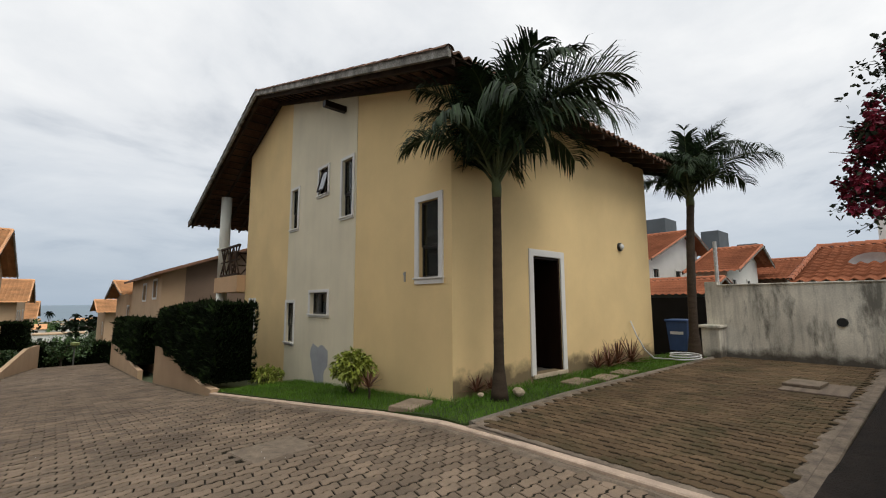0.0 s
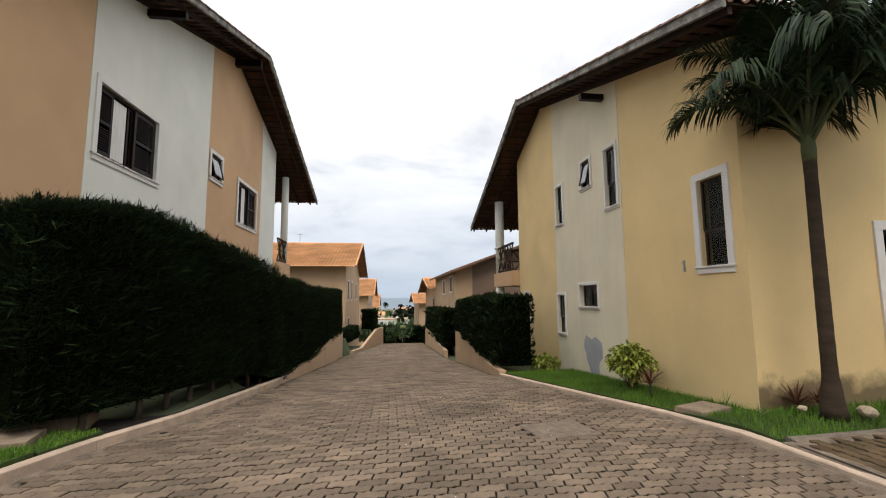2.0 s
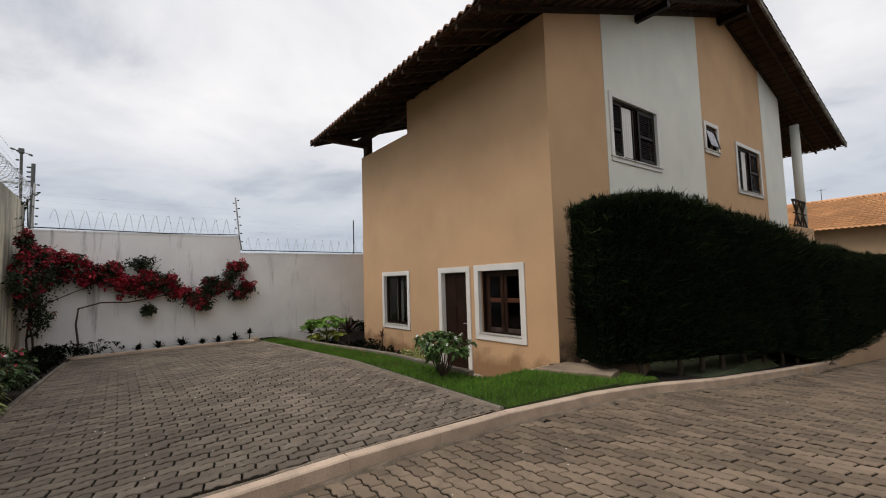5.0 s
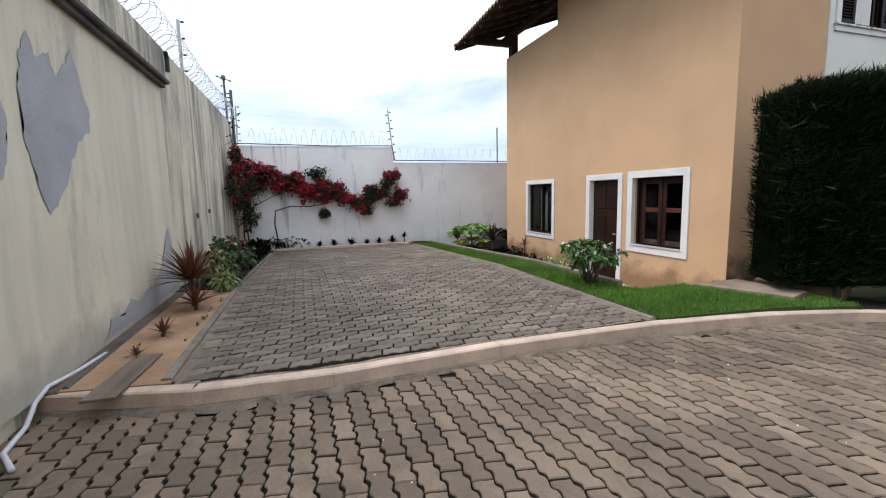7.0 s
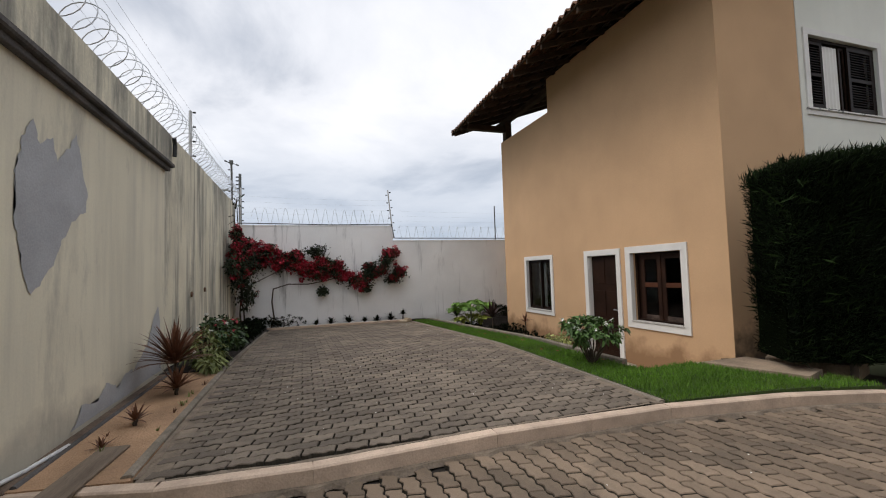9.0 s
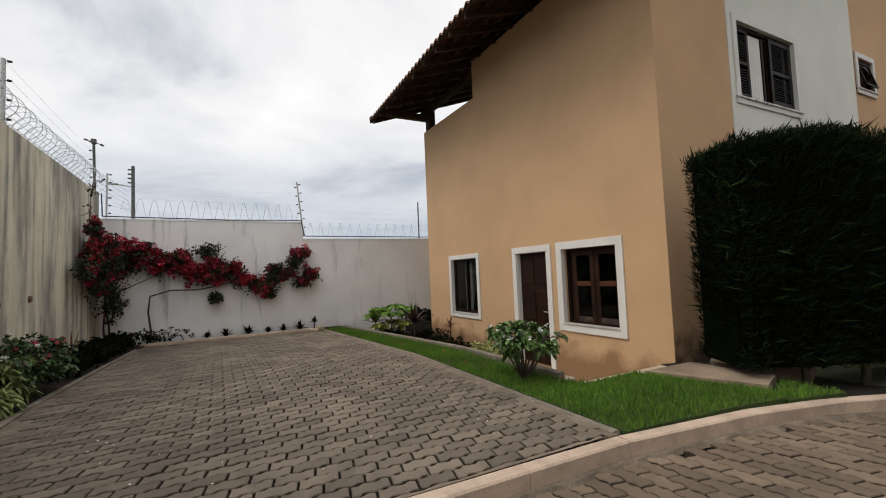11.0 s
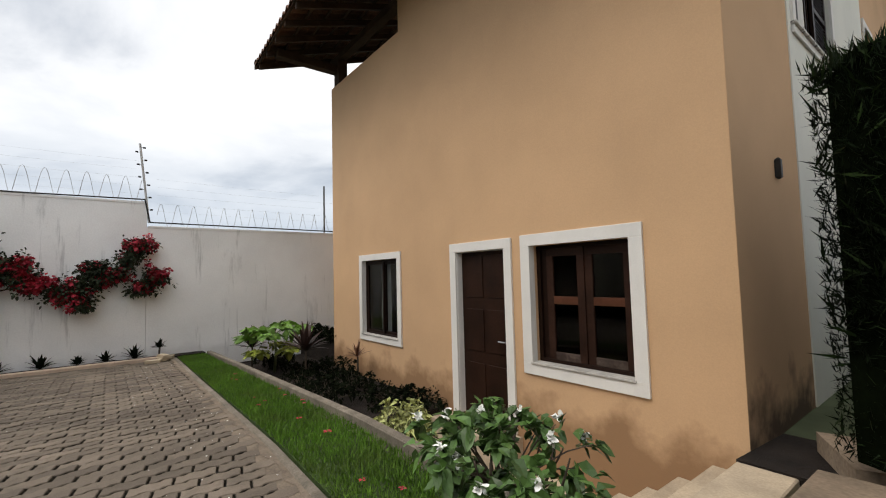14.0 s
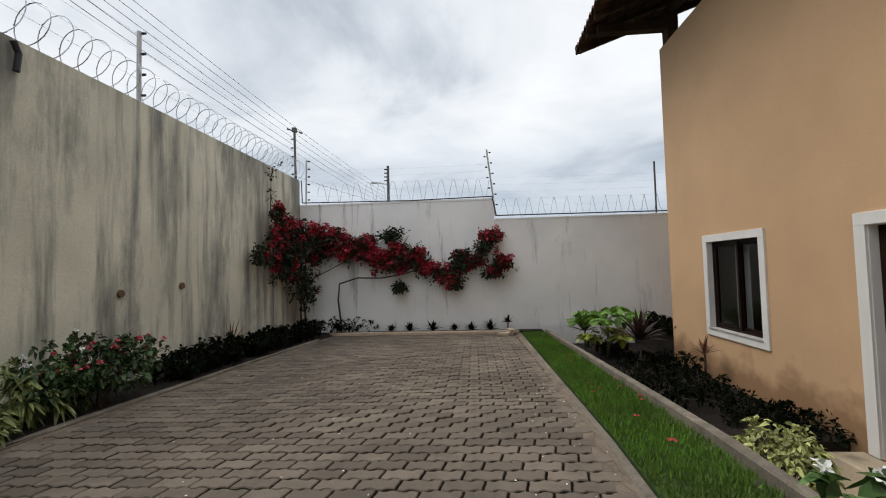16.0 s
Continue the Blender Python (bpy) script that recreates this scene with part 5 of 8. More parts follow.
def roof_part(house, inv, x0, x1, yn, zn, yr, zr, yf, zf, mat, rake_side, pitch=0.21, seg=6, rafters=True, row=0.38, ridge=True, mortar=True, skew=0.0):
    """A gable roof with its ridge along x: barrel-tile courses, battens, rafters, ridge caps and mortared rakes; skew turns the front eave line."""
    near = lambda x, y: y + skew * (x - x0) * max(0.0, (yr - y) / (yr - yn))
    r = new("roof")
    r.empty_display_size = 0.1
    r.parent = house
    r.matrix_basis = inv
    nx = int((x1 - x0) / pitch * seg)
    xs = np.linspace(x0, x1, nx + 1)
    wave = 0.036 * np.cos(2 * math.pi * (xs - x0) / pitch)
    eave_geo = []
    for (ya, za), (yb, zb) in (((yn, zn), (yr, zr)), ((yf, zf), (yr, zr))):
        ln = math.hypot(yb - ya, zb - za)
        rows = int(ln / row)
        g = Geo()
        V, F = [], []
        for k in range(rows):
            s0, s1 = k / rows, (k + 1) / rows + 0.004
            # each course overlaps the one below it
            for s, lift in ((s0, 0.030), (s1, 0.008)):
                y, z = lerp(ya, yb, s), lerp(za, zb, s)
                V.append(np.stack([xs, np.array([near(q, y) for q in xs]), z + wave + lift], 1))
            o = k * 2 * (nx + 1)
            a = np.arange(nx) + o
            F.append(np.stack([a, a + 1, a + nx + 2, a + nx + 1], 1))
            if k:
                b = np.arange(nx) + o - (nx + 1)
                F.append(np.stack([b, b + 1, b + nx + 2, b + nx + 1], 1))
        # front lip of the first course
        V.append(np.stack([xs, np.array([near(q, ya) for q in xs]), za + wave - 0.004], 1))
        o = rows * 2 * (nx + 1)
        a = np.arange(nx)
        F.append(np.stack([a, a + o, a + o + 1, a + 1], 1))
        me = bpy.data.meshes.new("tile_field")
        me.from_pydata(np.concatenate(V).tolist(), [], np.concatenate(F).tolist())
        me.materials.append(M[mat])
        me.polygons.foreach_set("use_smooth", [True] * len(me.polygons))
        p = new("tile_field", me)
        p.parent = r
        tagged(p, "courses of barrel clay tiles", kind="stuff")
        if rafters:
            n = Vector((0, -(zb - za), (yb - ya))).normalized() if yb > ya else Vector((0, (zb - za), -(yb - ya))).normalized()
            x = x0 + 0.12
            while x < x1 - 0.03:
                g = Geo()
                d = 0.055
                vs = []
                for y, z in ((ya + 0.06 * (1 if yb > ya else -1), za), (yb, zb)):
                    for dx, dz in ((0, -d - 0.11), (0.06, -d - 0.11), (0.06, -d), (0, -d)):
                        vs.append((x + dx, near(x, y), z + dz + (0.02 if (y != yb) else 0)))
                g.add(vs, [(0, 1, 2, 3), (4, 7, 6, 5), (0, 4, 5, 1), (1, 5, 6, 2), (2, 6, 7, 3), (3, 7, 4, 0)])
                part("rafter", g, M["rafter"], r)
                x += 0.62
            g = Geo()
            k = 0.06
            while k < ln:
                y, z = lerp(ya, yb, k / ln), lerp(za, zb, k / ln)
                g.box((x0 + 0.02, y - 0.02, z - 0.055), (x1 - 0.02, y + 0.02, z - 0.03), lambda q, w, e: (q, near(q, w), e))
                k += row
            part("batten", g, M["rafter"], r, kind="stuff")
    if ridge:
        x = x0
        while x < x1 - 0.1:
            g = Geo()
            ln = 0.42
            ring = []
            for xx, rr in ((x, 0.125), (min(x + ln, x1), 0.105)):
                for k in range(7):
                    a = math.pi * (k / 6) * 1.0
                    ring.append((xx, yr - rr * math.cos(a), zr + 0.0 + rr * math.sin(a)))
            g.add(ring, [(k, k + 1, k + 8, k + 7) for k in range(6)])
            part("ridge_tile", g, M[mat], r, smooth=True)
            x += 0.38
    # rakes: mortar bed, capping tiles, barge board
    for xe, sgn in ((x0, -1), (x1, 1)):
        if mortar:
            g = Geo()
            for (ya, za), (yb, zb) in (((yn, zn), (yr, zr)), ((yf, zf), (yr, zr))):
                vs = []
                for y, z in ((ya, za), (yb, zb)):
                    for dx, dz in ((-0.05 * sgn, -0.10), (0.012 * sgn, -0.10), (0.012 * sgn, 0.045), (-0.05 * sgn, 0.055)):
                        vs.append((xe + dx, near(xe, y), z + dz))
                g.add(vs, [(0, 1, 2, 3), (4, 7, 6, 5), (0, 4, 5, 1), (1, 5, 6, 2), (2, 6, 7, 3), (3, 7, 4, 0)])
            part("barge", g, M["mortar"] if rake_side == sgn else M["rafter"], r, "stained mortar edge of the gable")
            for (ya, za), (yb, zb) in (((yn, zn), (yr, zr)), ((yf, zf), (yr, zr))):
                ln = math.hypot(yb - ya, zb - za)
                cnt = int(ln / 0.40)
                for k in range(cnt):
                    g = Geo()
                    ring = []
                    for s, rr in ((k / cnt, 0.085), ((k + 1.06) / cnt, 0.068)):
                        s = min(s, 1)
                        y, z = lerp(ya, yb, s), lerp(za, zb, s)
                        for q in range(6):
                            a = math.pi * q / 5
                            ring.append((xe - 0.035 * sgn - rr * math.cos(a), near(xe, y), z + 0.03 + rr * math.sin(a) * 0.8))
                    g.add(ring, [(q, q + 1, q + 7, q + 6) for q in range(5)])
                    part("rake_tile", g, M[mat], r, smooth=True)
    return r


def slab_box(house, inv, name, a, b, mat, label=""):
    g = Geo()
    g.chamfer(a, b, 0.004)
    p = part(name, g, M[mat], house, label)
    p.matrix_basis = inv
    return p


def roof_line(yn, zn, yr, zr, yf, zf, drop):
    return [(yn, zn - drop), (yr, zr - drop), (yf, zf - drop)]


def build_peach_house():
    X, Y = -6.21, 5.15
    hx, hy = X, Y
    h = thing("house", (hx, hy, 0), "peach and white two-storey house with brown clay-tile gable roof", "house")
    inv = Matrix.Translation((-hx, -hy, 0))
    TF = lambda u, n, z: (u, Y - n, z)
    TS = lambda u, n, z: (X + n, u, z)
    R = (3.75, 5.86, 13.5, 9.30, 23.3, 6.55)
    zt = lambda y: curve_x([(R[1], R[0]), (R[3], R[2]), (R[5], R[4])], y) - 0.12
    # front
    w_big, w_left, door = (-8.37, -6.93, 0.13, 1.69), (-12.42, -10.97, 0.11, 1.665), (-9.67, -8.52, -0.62, 1.68)
    dh = (door[0] + 0.12, door[1] - 0.12, -0.60, door[3] - 0.12)
    wall_part(h, inv, "wall", TF, -13.66, X - 0.002, [(-13.66, -1.1), (X, -1.1)], [(-13.66, 5.36), (-10.93, 5.36), (-10.925, zt(Y)), (X, zt(Y))], [opening(w_big, 0.13), opening(w_left, 0.11), dh], "orange_f", "peach plastered front wall")
    window(h, inv, TF, w_big, "casement", 0.13, "dark wooden casement window in white surround", sill=False)
    window(h, inv, TF, w_left, "sliding", 0.11, "dark sliding window with a pale curtain", sill=False)
    # door
    d = new("door")
    d.parent = h
    d.matrix_basis = inv
    tagged(d, "dark brown wooden front door in a white surround")
    for q in ((door[0], door[1], dh[3], door[3]), (door[0], dh[0], -0.6, dh[3]), (dh[1], door[1], -0.6, dh[3])):
        g = Geo()
        g.chamfer((q[0], 0.001, q[2]), (q[1], 0.028, q[3]), 0.003, TF)
        part("surround", g, M["trim"], d, "white painted surround")
    g = Geo()
    g.chamfer((dh[0] + 0.003, -0.13, -0.58), (dh[1] - 0.003, -0.09, dh[3] - 0.003), 0.004, TF)
    for zz in (-0.45, 0.25, 0.95):
        for uu in (dh[0] + 0.09, dh[0] + 0.49):
            g.chamfer((uu, -0.0905, zz), (uu + 0.33, -0.078, zz + 0.55), 0.006, TF)
    part("leaf", g, M["door"], d)
    for qa, qb, qc in ((dh[0], dh[0] + 0.008, -0.6), (dh[1] - 0.008, dh[1], -0.6), (dh[0] + 0.008, dh[1] - 0.008, dh[3] - 0.008)):
        g = Geo()
        g.box((qa, -0.088, qc), (qb, 0.0005, dh[3]), TF)
        part("jamb_lining", g, M["trim"], d, "white painted jamb lining")
    g = Geo()
    g.tube([TF(dh[1] - 0.08, -0.08, 0.42), TF(dh[1] - 0.08, -0.03, 0.42), TF(dh[1] - 0.19, -0.03, 0.42)], 0.01, 6)
    part("handle", g, M["metal"], d)
    # side facing the street, in painted bands
    base = [(4, -0.8), (9, -1.4), (18.5, -2.4)]
    bands = [(Y + 0.002, 7.0, "orange_s"), (7.0, 11.68, "white"), (11.68, 16.5, "orange"), (16.5, 18.5, "white")]
    ups = [((7.12, 9.2, 3.76, 5.26), "shutter"), ((11.74, 12.70, 4.67, 5.57), "awning"), ((13.93, 16.05, 3.76, 5.36), "shutter")]
    top = [(Y, zt(Y)), (13.5, zt(13.5)), (18.5, zt(18.5))]
    for a, b, m in bands:
        hs = [opening(o, 0.11) for o, s in ups if a <= o[0] < b]
        n = 0.012 if m == "white" else 0.0
        TB = (lambda u, nn, z: (X + nn + 0.012, u, z)) if m == "white" else TS
        wall_part(h, inv, "wall", TB, a, b - 0.001, base, top, hs, m, "white band of the street side" if m == "white" else "peach band of the street side")
    for o, s in ups:
        T2 = lambda u, n, z: (X + n + 0.012, u, z)
        window(h, inv, T2, o, s, 0.11, "dark louvred shutter window" if s == "shutter" else "small tilted window, open")
    # far and hidden walls, floors
    slab_box(h, inv, "wall", (-13.66, 18.3, -2.5), (-6.22, 18.48, 6.3), "orange")
    slab_box(h, inv, "wall", (-10.92, 5.35, 3.0), (-10.74, 18.29, 6.2), "orange")
    slab_box(h, inv, "wall", (-13.66, 5.35, -0.8), (-13.48, 18.29, 3.9), "orange")
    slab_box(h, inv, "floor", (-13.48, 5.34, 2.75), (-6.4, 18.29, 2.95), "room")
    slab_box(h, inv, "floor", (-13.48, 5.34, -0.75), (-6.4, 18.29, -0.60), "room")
    # ceiling and partition added near black, room shade put into their colour
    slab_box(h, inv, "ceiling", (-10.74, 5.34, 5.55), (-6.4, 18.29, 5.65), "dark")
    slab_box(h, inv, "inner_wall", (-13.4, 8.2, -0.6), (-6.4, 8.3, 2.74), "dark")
    # roof post, beams
    slab_box(h, inv, "roof_post", (-13.62, 5.2, 5.36), (-13.40, 5.4, 5.97), "rafter", "dark wooden post under the eave")
    slab_box(h, inv, "beam", (-13.64, 3.95, 5.68), (-13.46, 5.38, 5.84), "rafter")
    slab_box(h, inv, "beam", (-14.1, 5.22, 5.96), (-10.93, 5.38, 6.10), "rafter")
    slab_box(h, inv, "beam", (-6.195, 8.4, 7.18), (-5.45, 8.52, 7.34), "wood", "dark projecting purlin end")
    slab_box(h, inv, "beam", (-6.195, 13.25, 8.82), (-5.4, 13.43, 9.04), "wood", "dark ridge beam end")
    # porch column and balcony beyond
    g = Geo()
    g.tube([(-6.2, 20.3, 2.7), (-6.2, 20.3, 7.1)], 0.16, 16)
    p = part("column", g, M["white"], h, "pale round balcony column", smooth=True)
    p.matrix_basis = inv
    slab_box(h, inv, "balcony", (-13.6, 18.51, 2.3), (-5.95, 20.6, 2.95), "orange", "peach balcony front")
    rail_panel(h, inv, lambda u, n, z: (-6.05 + n, u, z), 18.6, 20.1, 2.95, 4.0)
    # number plaque and meter
    g = Geo()
    g.chamfer((6.22, 0.001, 2.06), (6.27, 0.05, 2.26), 0.018, TS)
    p = part("wall_light", g, M["black"], h, "small dark wall fitting on the street side")
    p.matrix_basis = inv
    roof_part(h, inv, -14.4, -5.21, 3.75, 5.82, *R[2:], "tile_old", 1, skew=-0.033)




def rail_panel(house, inv, T, u0, u1, z0, z1):
    """A dark timber balcony rail with crossed bars."""
    r = new("railing")
    r.parent = house
    r.matrix_basis = inv
    for z in (z0 + 0.05, z1 - 0.05):
        g = Geo()
        g.chamfer((u0, -0.04, z - 0.035), (u1, 0.04, z + 0.035), 0.005, T)
        part("rail", g, M["rafter"], r)
    n = max(1, round((u1 - u0) / 0.75))
    for i in range(n):
        a, b = lerp(u0, u1, i / n), lerp(u0, u1, (i + 1) / n)
        for p, q in (((a, z0 + 0.09), (b, z1 - 0.09)), ((a, z1 - 0.09), (b, z0 + 0.09)), (((a + b) / 2, z0 + 0.09), ((a + b) / 2, z1 - 0.09)), ((a, (z0 + z1) / 2), (b, (z0 + z1) / 2))):
            g = Geo()
            g.tube([T(p[0], 0, p[1]), T(q[0], 0, q[1])], 0.028, 5)
            part("brace", g, M["rafter"], r)


def build_yellow_house():
    X, Y = 3.57, 4.75
    XE = 10.95
    h = thing("house", (X, Y, 0), "yellow two-storey house with weathered gable roof and open door", "house")
    inv = Matrix.Translation((-X, -Y, 0))
    TF = lambda u, n, z: (u, Y - n, z)
    TS = lambda u, n, z: (X - n, u, z)
    R = (3.9, 4.98, 12.35, 7.58, 20.3, 4.72)
    zt = lambda y: curve_x([(R[1], R[0]), (R[3], R[2]), (R[5], R[4])], y) - 0.12
    dh = (5.69, 6.61, 0.08, 2.32)
    wall_part(h, inv, "wall", TF, X + 0.002, XE, [(X, -0.3), (XE, -0.3)], [(X, zt(Y)), (XE, zt(Y))], [dh], "yellow_f", "yellow plastered front wall")
    d = new("door")
    d.parent = h
    d.matrix_basis = inv
    tagged(d, "open doorway with a white surround and dark door leaf swung inside")
    g = Geo()
    for q in ((5.56, 6.74, 2.32, 2.45), (5.56, 5.69, 0.06, 2.32), (6.61, 6.74, 0.06, 2.32)):
        g.chamfer((q[0], 0.001, q[2]), (q[1], 0.03, q[3]), 0.003, TF)
    part("surround", g, M["trim"], d, "white painted surround")
    g = Geo()
    g.chamfer((5.6, -0.19, 0.0), (6.72, 0.05, 0.075), 0.006, TF)
    part("threshold", g, M["slab"], d, "pale stone threshold")
    g = Geo()
    for q in ((5.692, 5.74, 0.08, 2.27), (6.56, 6.608, 0.08, 2.27), (5.692, 6.608, 2.27, 2.318)):
        g.chamfer((q[0], -0.19, q[2]), (q[1], -0.012, q[3]), 0.003, TF)
    part("frame", g, M["wood"], d, "dark wooden door frame")
    g = Geo()
    g.chamfer((6.56, 4.94, 0.09), (6.6, 5.8, 2.3), 0.005)
    part("leaf", g, M["wood"], d)
    bands = [(Y + 0.002, 7.8, "yellow"), (7.8, 11.45, "cream"), (11.45, 15.05, "yellow")]
    base = [(4, -0.4), (8, -0.7), (15.1, -1.6)]
    top = [(Y, zt(Y)), (12.35, zt(12.35)), (15.05, zt(15.05))]
    wins = [((4.95, 5.70, 1.74, 3.30), "fixed", 0.11), ((7.87, 8.48, 3.27, 4.73), "fixed", 0.07), ((9.05, 9.67, 4.0, 4.80), "awning", 0.07), ((10.77, 11.34, 3.35, 4.58), "fixed", 0.07),
            ((8.92, 9.99, 1.08, 1.74), "pair", 0.07), ((10.82, 11.45, 0.32, 1.50), "fixed", 0.07), ((13.92, 14.55, 0.36, 1.58), "fixed", 0.07)]
    for a, b, m in bands:
        hs = [opening(o, t) for o, s, t in wins if a <= o[0] < b]
        TB = (lambda u, nn, z: (X - nn - 0.012, u, z)) if m == "cream" else TS
        wall_part(h, inv, "wall", TB, a, b - 0.001, base, top, hs, m, "cream band of the street side" if m == "cream" else "yellow band of the street side")
    for o, s, t in wins:
        T2 = (lambda u, n, z: (X - n - 0.012, u, z)) if 7.8 <= o[0] < 11.46 else TS
        window(h, inv, T2, o, s, t, {"fixed": "tall narrow dark-framed window in a white surround", "awning": "small tilted dark-framed window", "pair": "small two-pane window with pale blind"}[s])
    slab_box(h, inv, "wall", (10.77, 4.95, -0.3), (XE - 0.002, 15.0, 4.6), "yellow")
    slab_box(h, inv, "wall", (3.8, 14.85, -1.6), (10.76, 15.03, 5.6), "yellow")
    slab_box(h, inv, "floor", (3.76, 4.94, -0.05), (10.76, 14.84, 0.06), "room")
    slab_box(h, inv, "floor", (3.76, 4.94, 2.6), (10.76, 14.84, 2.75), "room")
    # unseen ceiling and partitions in near black keep the rooms dark
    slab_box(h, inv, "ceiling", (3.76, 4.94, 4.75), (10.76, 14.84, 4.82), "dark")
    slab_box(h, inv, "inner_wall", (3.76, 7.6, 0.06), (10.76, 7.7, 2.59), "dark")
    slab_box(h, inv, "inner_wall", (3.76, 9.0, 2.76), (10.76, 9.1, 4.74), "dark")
    slab_box(h, inv, "beam", (3.02, 8.3, 5.82), (3.555, 8.43, 5.96), "wood", "dark projecting purlin end")
    # balcony beyond
    slab_box(h, inv, "balcony", (3.3, 15.06, 1.8), (10.9, 17.9, 2.36), "orange", "peach balcony front")
    rail_panel(h, inv, lambda u, n, z: (3.36 - n, u, z), 15.15, 17.3, 2.36, 3.45)
    rail_panel(h, inv, lambda u, n, z: (u, 17.84 + n, z), 3.4, 10.8, 2.36, 3.45)
    for yy in (17.6,):
        g = Geo()
        g.tube([(3.5, yy, 2.3), (3.5, yy, 5.5)], 0.19, 16)
        g.tube([(3.5, yy, 3.42), (3.5, yy, 3.5)], 0.235, 16)
        p = part("column", g, M["white"], h, "pale round balcony column", smooth=True)
        p.matrix_basis = inv
        g = Geo()
        g.tube([(3.5, yy, -1.4), (3.5, yy, 1.8)], 0.19, 16)
        p = part("column", g, M["white"], h, smooth=True)
        p.matrix_basis = inv
    roof_part(h, inv, 2.74, 11.75, *R, "tile_old", -1)
    # house number: a plain digit in dark metal
    g = Geo()
    g.chamfer((5.985, 0.001, 1.80), (6.02, 0.02, 1.98), 0.003, TS)
    g.chamfer((6.02, 0.001, 1.925), (6.045, 0.02, 1.96), 0.003, TS)
    p = part("house_number", g, M["metal"], h, "dark metal house number 1")
    p.matrix_basis = inv
    # wall lamp
    g = Geo()
    g.tube([(9.27, Y - 0.002, 2.78), (9.27, Y - 0.06, 2.78)], [0.11, 0.10], 14)
    p = part("wall_lamp", g, M["black"], h, "round bulkhead lamp", smooth=True)
    p.matrix_basis = inv
    g = Geo()
    g.tube([(9.27, Y - 0.058, 2.78), (9.27, Y - 0.09, 2.78), (9.27, Y - 0.115, 2.78)], [0.085, 0.07, 0.03], 14)
    p = part("lamp_glass", g, M["curtain"], h, smooth=True)
    p.matrix_basis = inv
    rng = random.Random(14)
    # bare plaster patch on the cream band
    g = Geo()
    c = (9.35, 0.0)
    pts = []
    for i in range(22):
        a = 2 * math.pi * i / 22
        rr = 1 + 0.2 * math.sin(3 * a) + rng.uniform(-0.12, 0.12)
        pts.append((c[0] + 0.42 * rr * math.cos(a), c[1] + 0.5 * rr * math.sin(a)))
    g.add([(X - 0.0155, *c)] + [(X - 0.0155, u, z) for u, z in pts], [(0, 1 + i, 1 + (i + 1) % 22) for i in range(22)])
    p = part("plaster_patch", g, M["grey"], h, "patch of bare grey plaster low on the wall")
    p.matrix_basis = inv


def far_house(x0, x1, y0, y1, zb, zn, yr, zr, zf, side, wall, tile, label, wins=(), end_col="cream_far", ov=0.9, xo=0.8, seg=4, pitch=0.26):
    """A simpler house of the same kind further off: walls, gable roof, windows."""
    cx, cy = (x0 + x1) / 2, (y0 + y1) / 2
    h = thing("house", (cx, cy, zb), label, "house", "houses further along")
    inv = Matrix.Translation((-cx, -cy, -zb))
    yn, yf = y0 - ov, y1 + ov
    sl1, sl2 = (zr - zn) / (yr - yn), (zr - zf) / (yf - yr)
    zt = lambda y: (zr - (yr - y) * sl1 if y < yr else zr - (y - yr) * sl2) - 0.1
    TF = lambda u, n, z: (u, y0 - n, z)
    xs = x1 if side > 0 else x0
    TS = (lambda u, n, z: (x1 + n, u, z)) if side > 0 else (lambda u, n, z: (x0 - n, u, z))
    wall_part(h, inv, "wall", TF, x0 + 0.003, x1 - 0.003, [(x0, zb), (x1, zb)], [(x0, zt(y0)), (x1, zt(y0))], [], wall)
    hs = [w for w in wins]
    wall_part(h, inv, "wall", TS, y0 + 0.003, y1, [(y0, zb), (y1, zb)], [(y0, zt(y0)), (yr, zt(yr)), (y1, zt(y1))], hs, end_col)
    slab_box(h, inv, "wall", (x0 + 0.01, y1 - 0.2, zb), (x1 - 0.01, y1 - 0.01, zt(y1) - 0.05), wall)
    xo_ = x0 if side > 0 else x1
    slab_box(h, inv, "wall", (xo_ - 0.1, y0 + 0.02, zb), (xo_ + 0.1, y1 - 0.02, zt(y0) - 0.1), wall)
    for w in wins:
        q = new("window")
        q.parent = h
        q.matrix_basis = inv
        g = Geo()
        a, b, c, d = w
        for e in ((a, b, c, c + 0.05), (a, b, d - 0.05, d), (a, a + 0.05, c, d), (b - 0.05, b, c, d)):
            g.box((e[0], -0.08, e[2]), (e[1], -0.04, e[3]), TS)
        part("frame", g, M["alu"], q)
        g = Geo()
        g.box((a, -0.17, c), (b, -0.165, d), TS)
        part("pane", g, M["black"], q)
        g = Geo()
        for e in ((a - 0.1, b + 0.1, d, d + 0.1), (a - 0.1, b + 0.1, c - 0.1, c), (a - 0.1, a, c, d), (b, b + 0.1, c, d)):
            g.box((e[0], 0.001, e[2]), (e[1], 0.03, e[3]), TS)
        part("surround", g, M["trim"], q)
    roof_part(h, inv, x0 - (xo if side < 0 else 0.4), x1 + (xo if side > 0 else 0.4), yn, zn, yr, zr, yf, zf, tile, side, pitch=pitch, seg=seg, rafters=False, row=0.42, ridge=True, mortar=True)
    return h


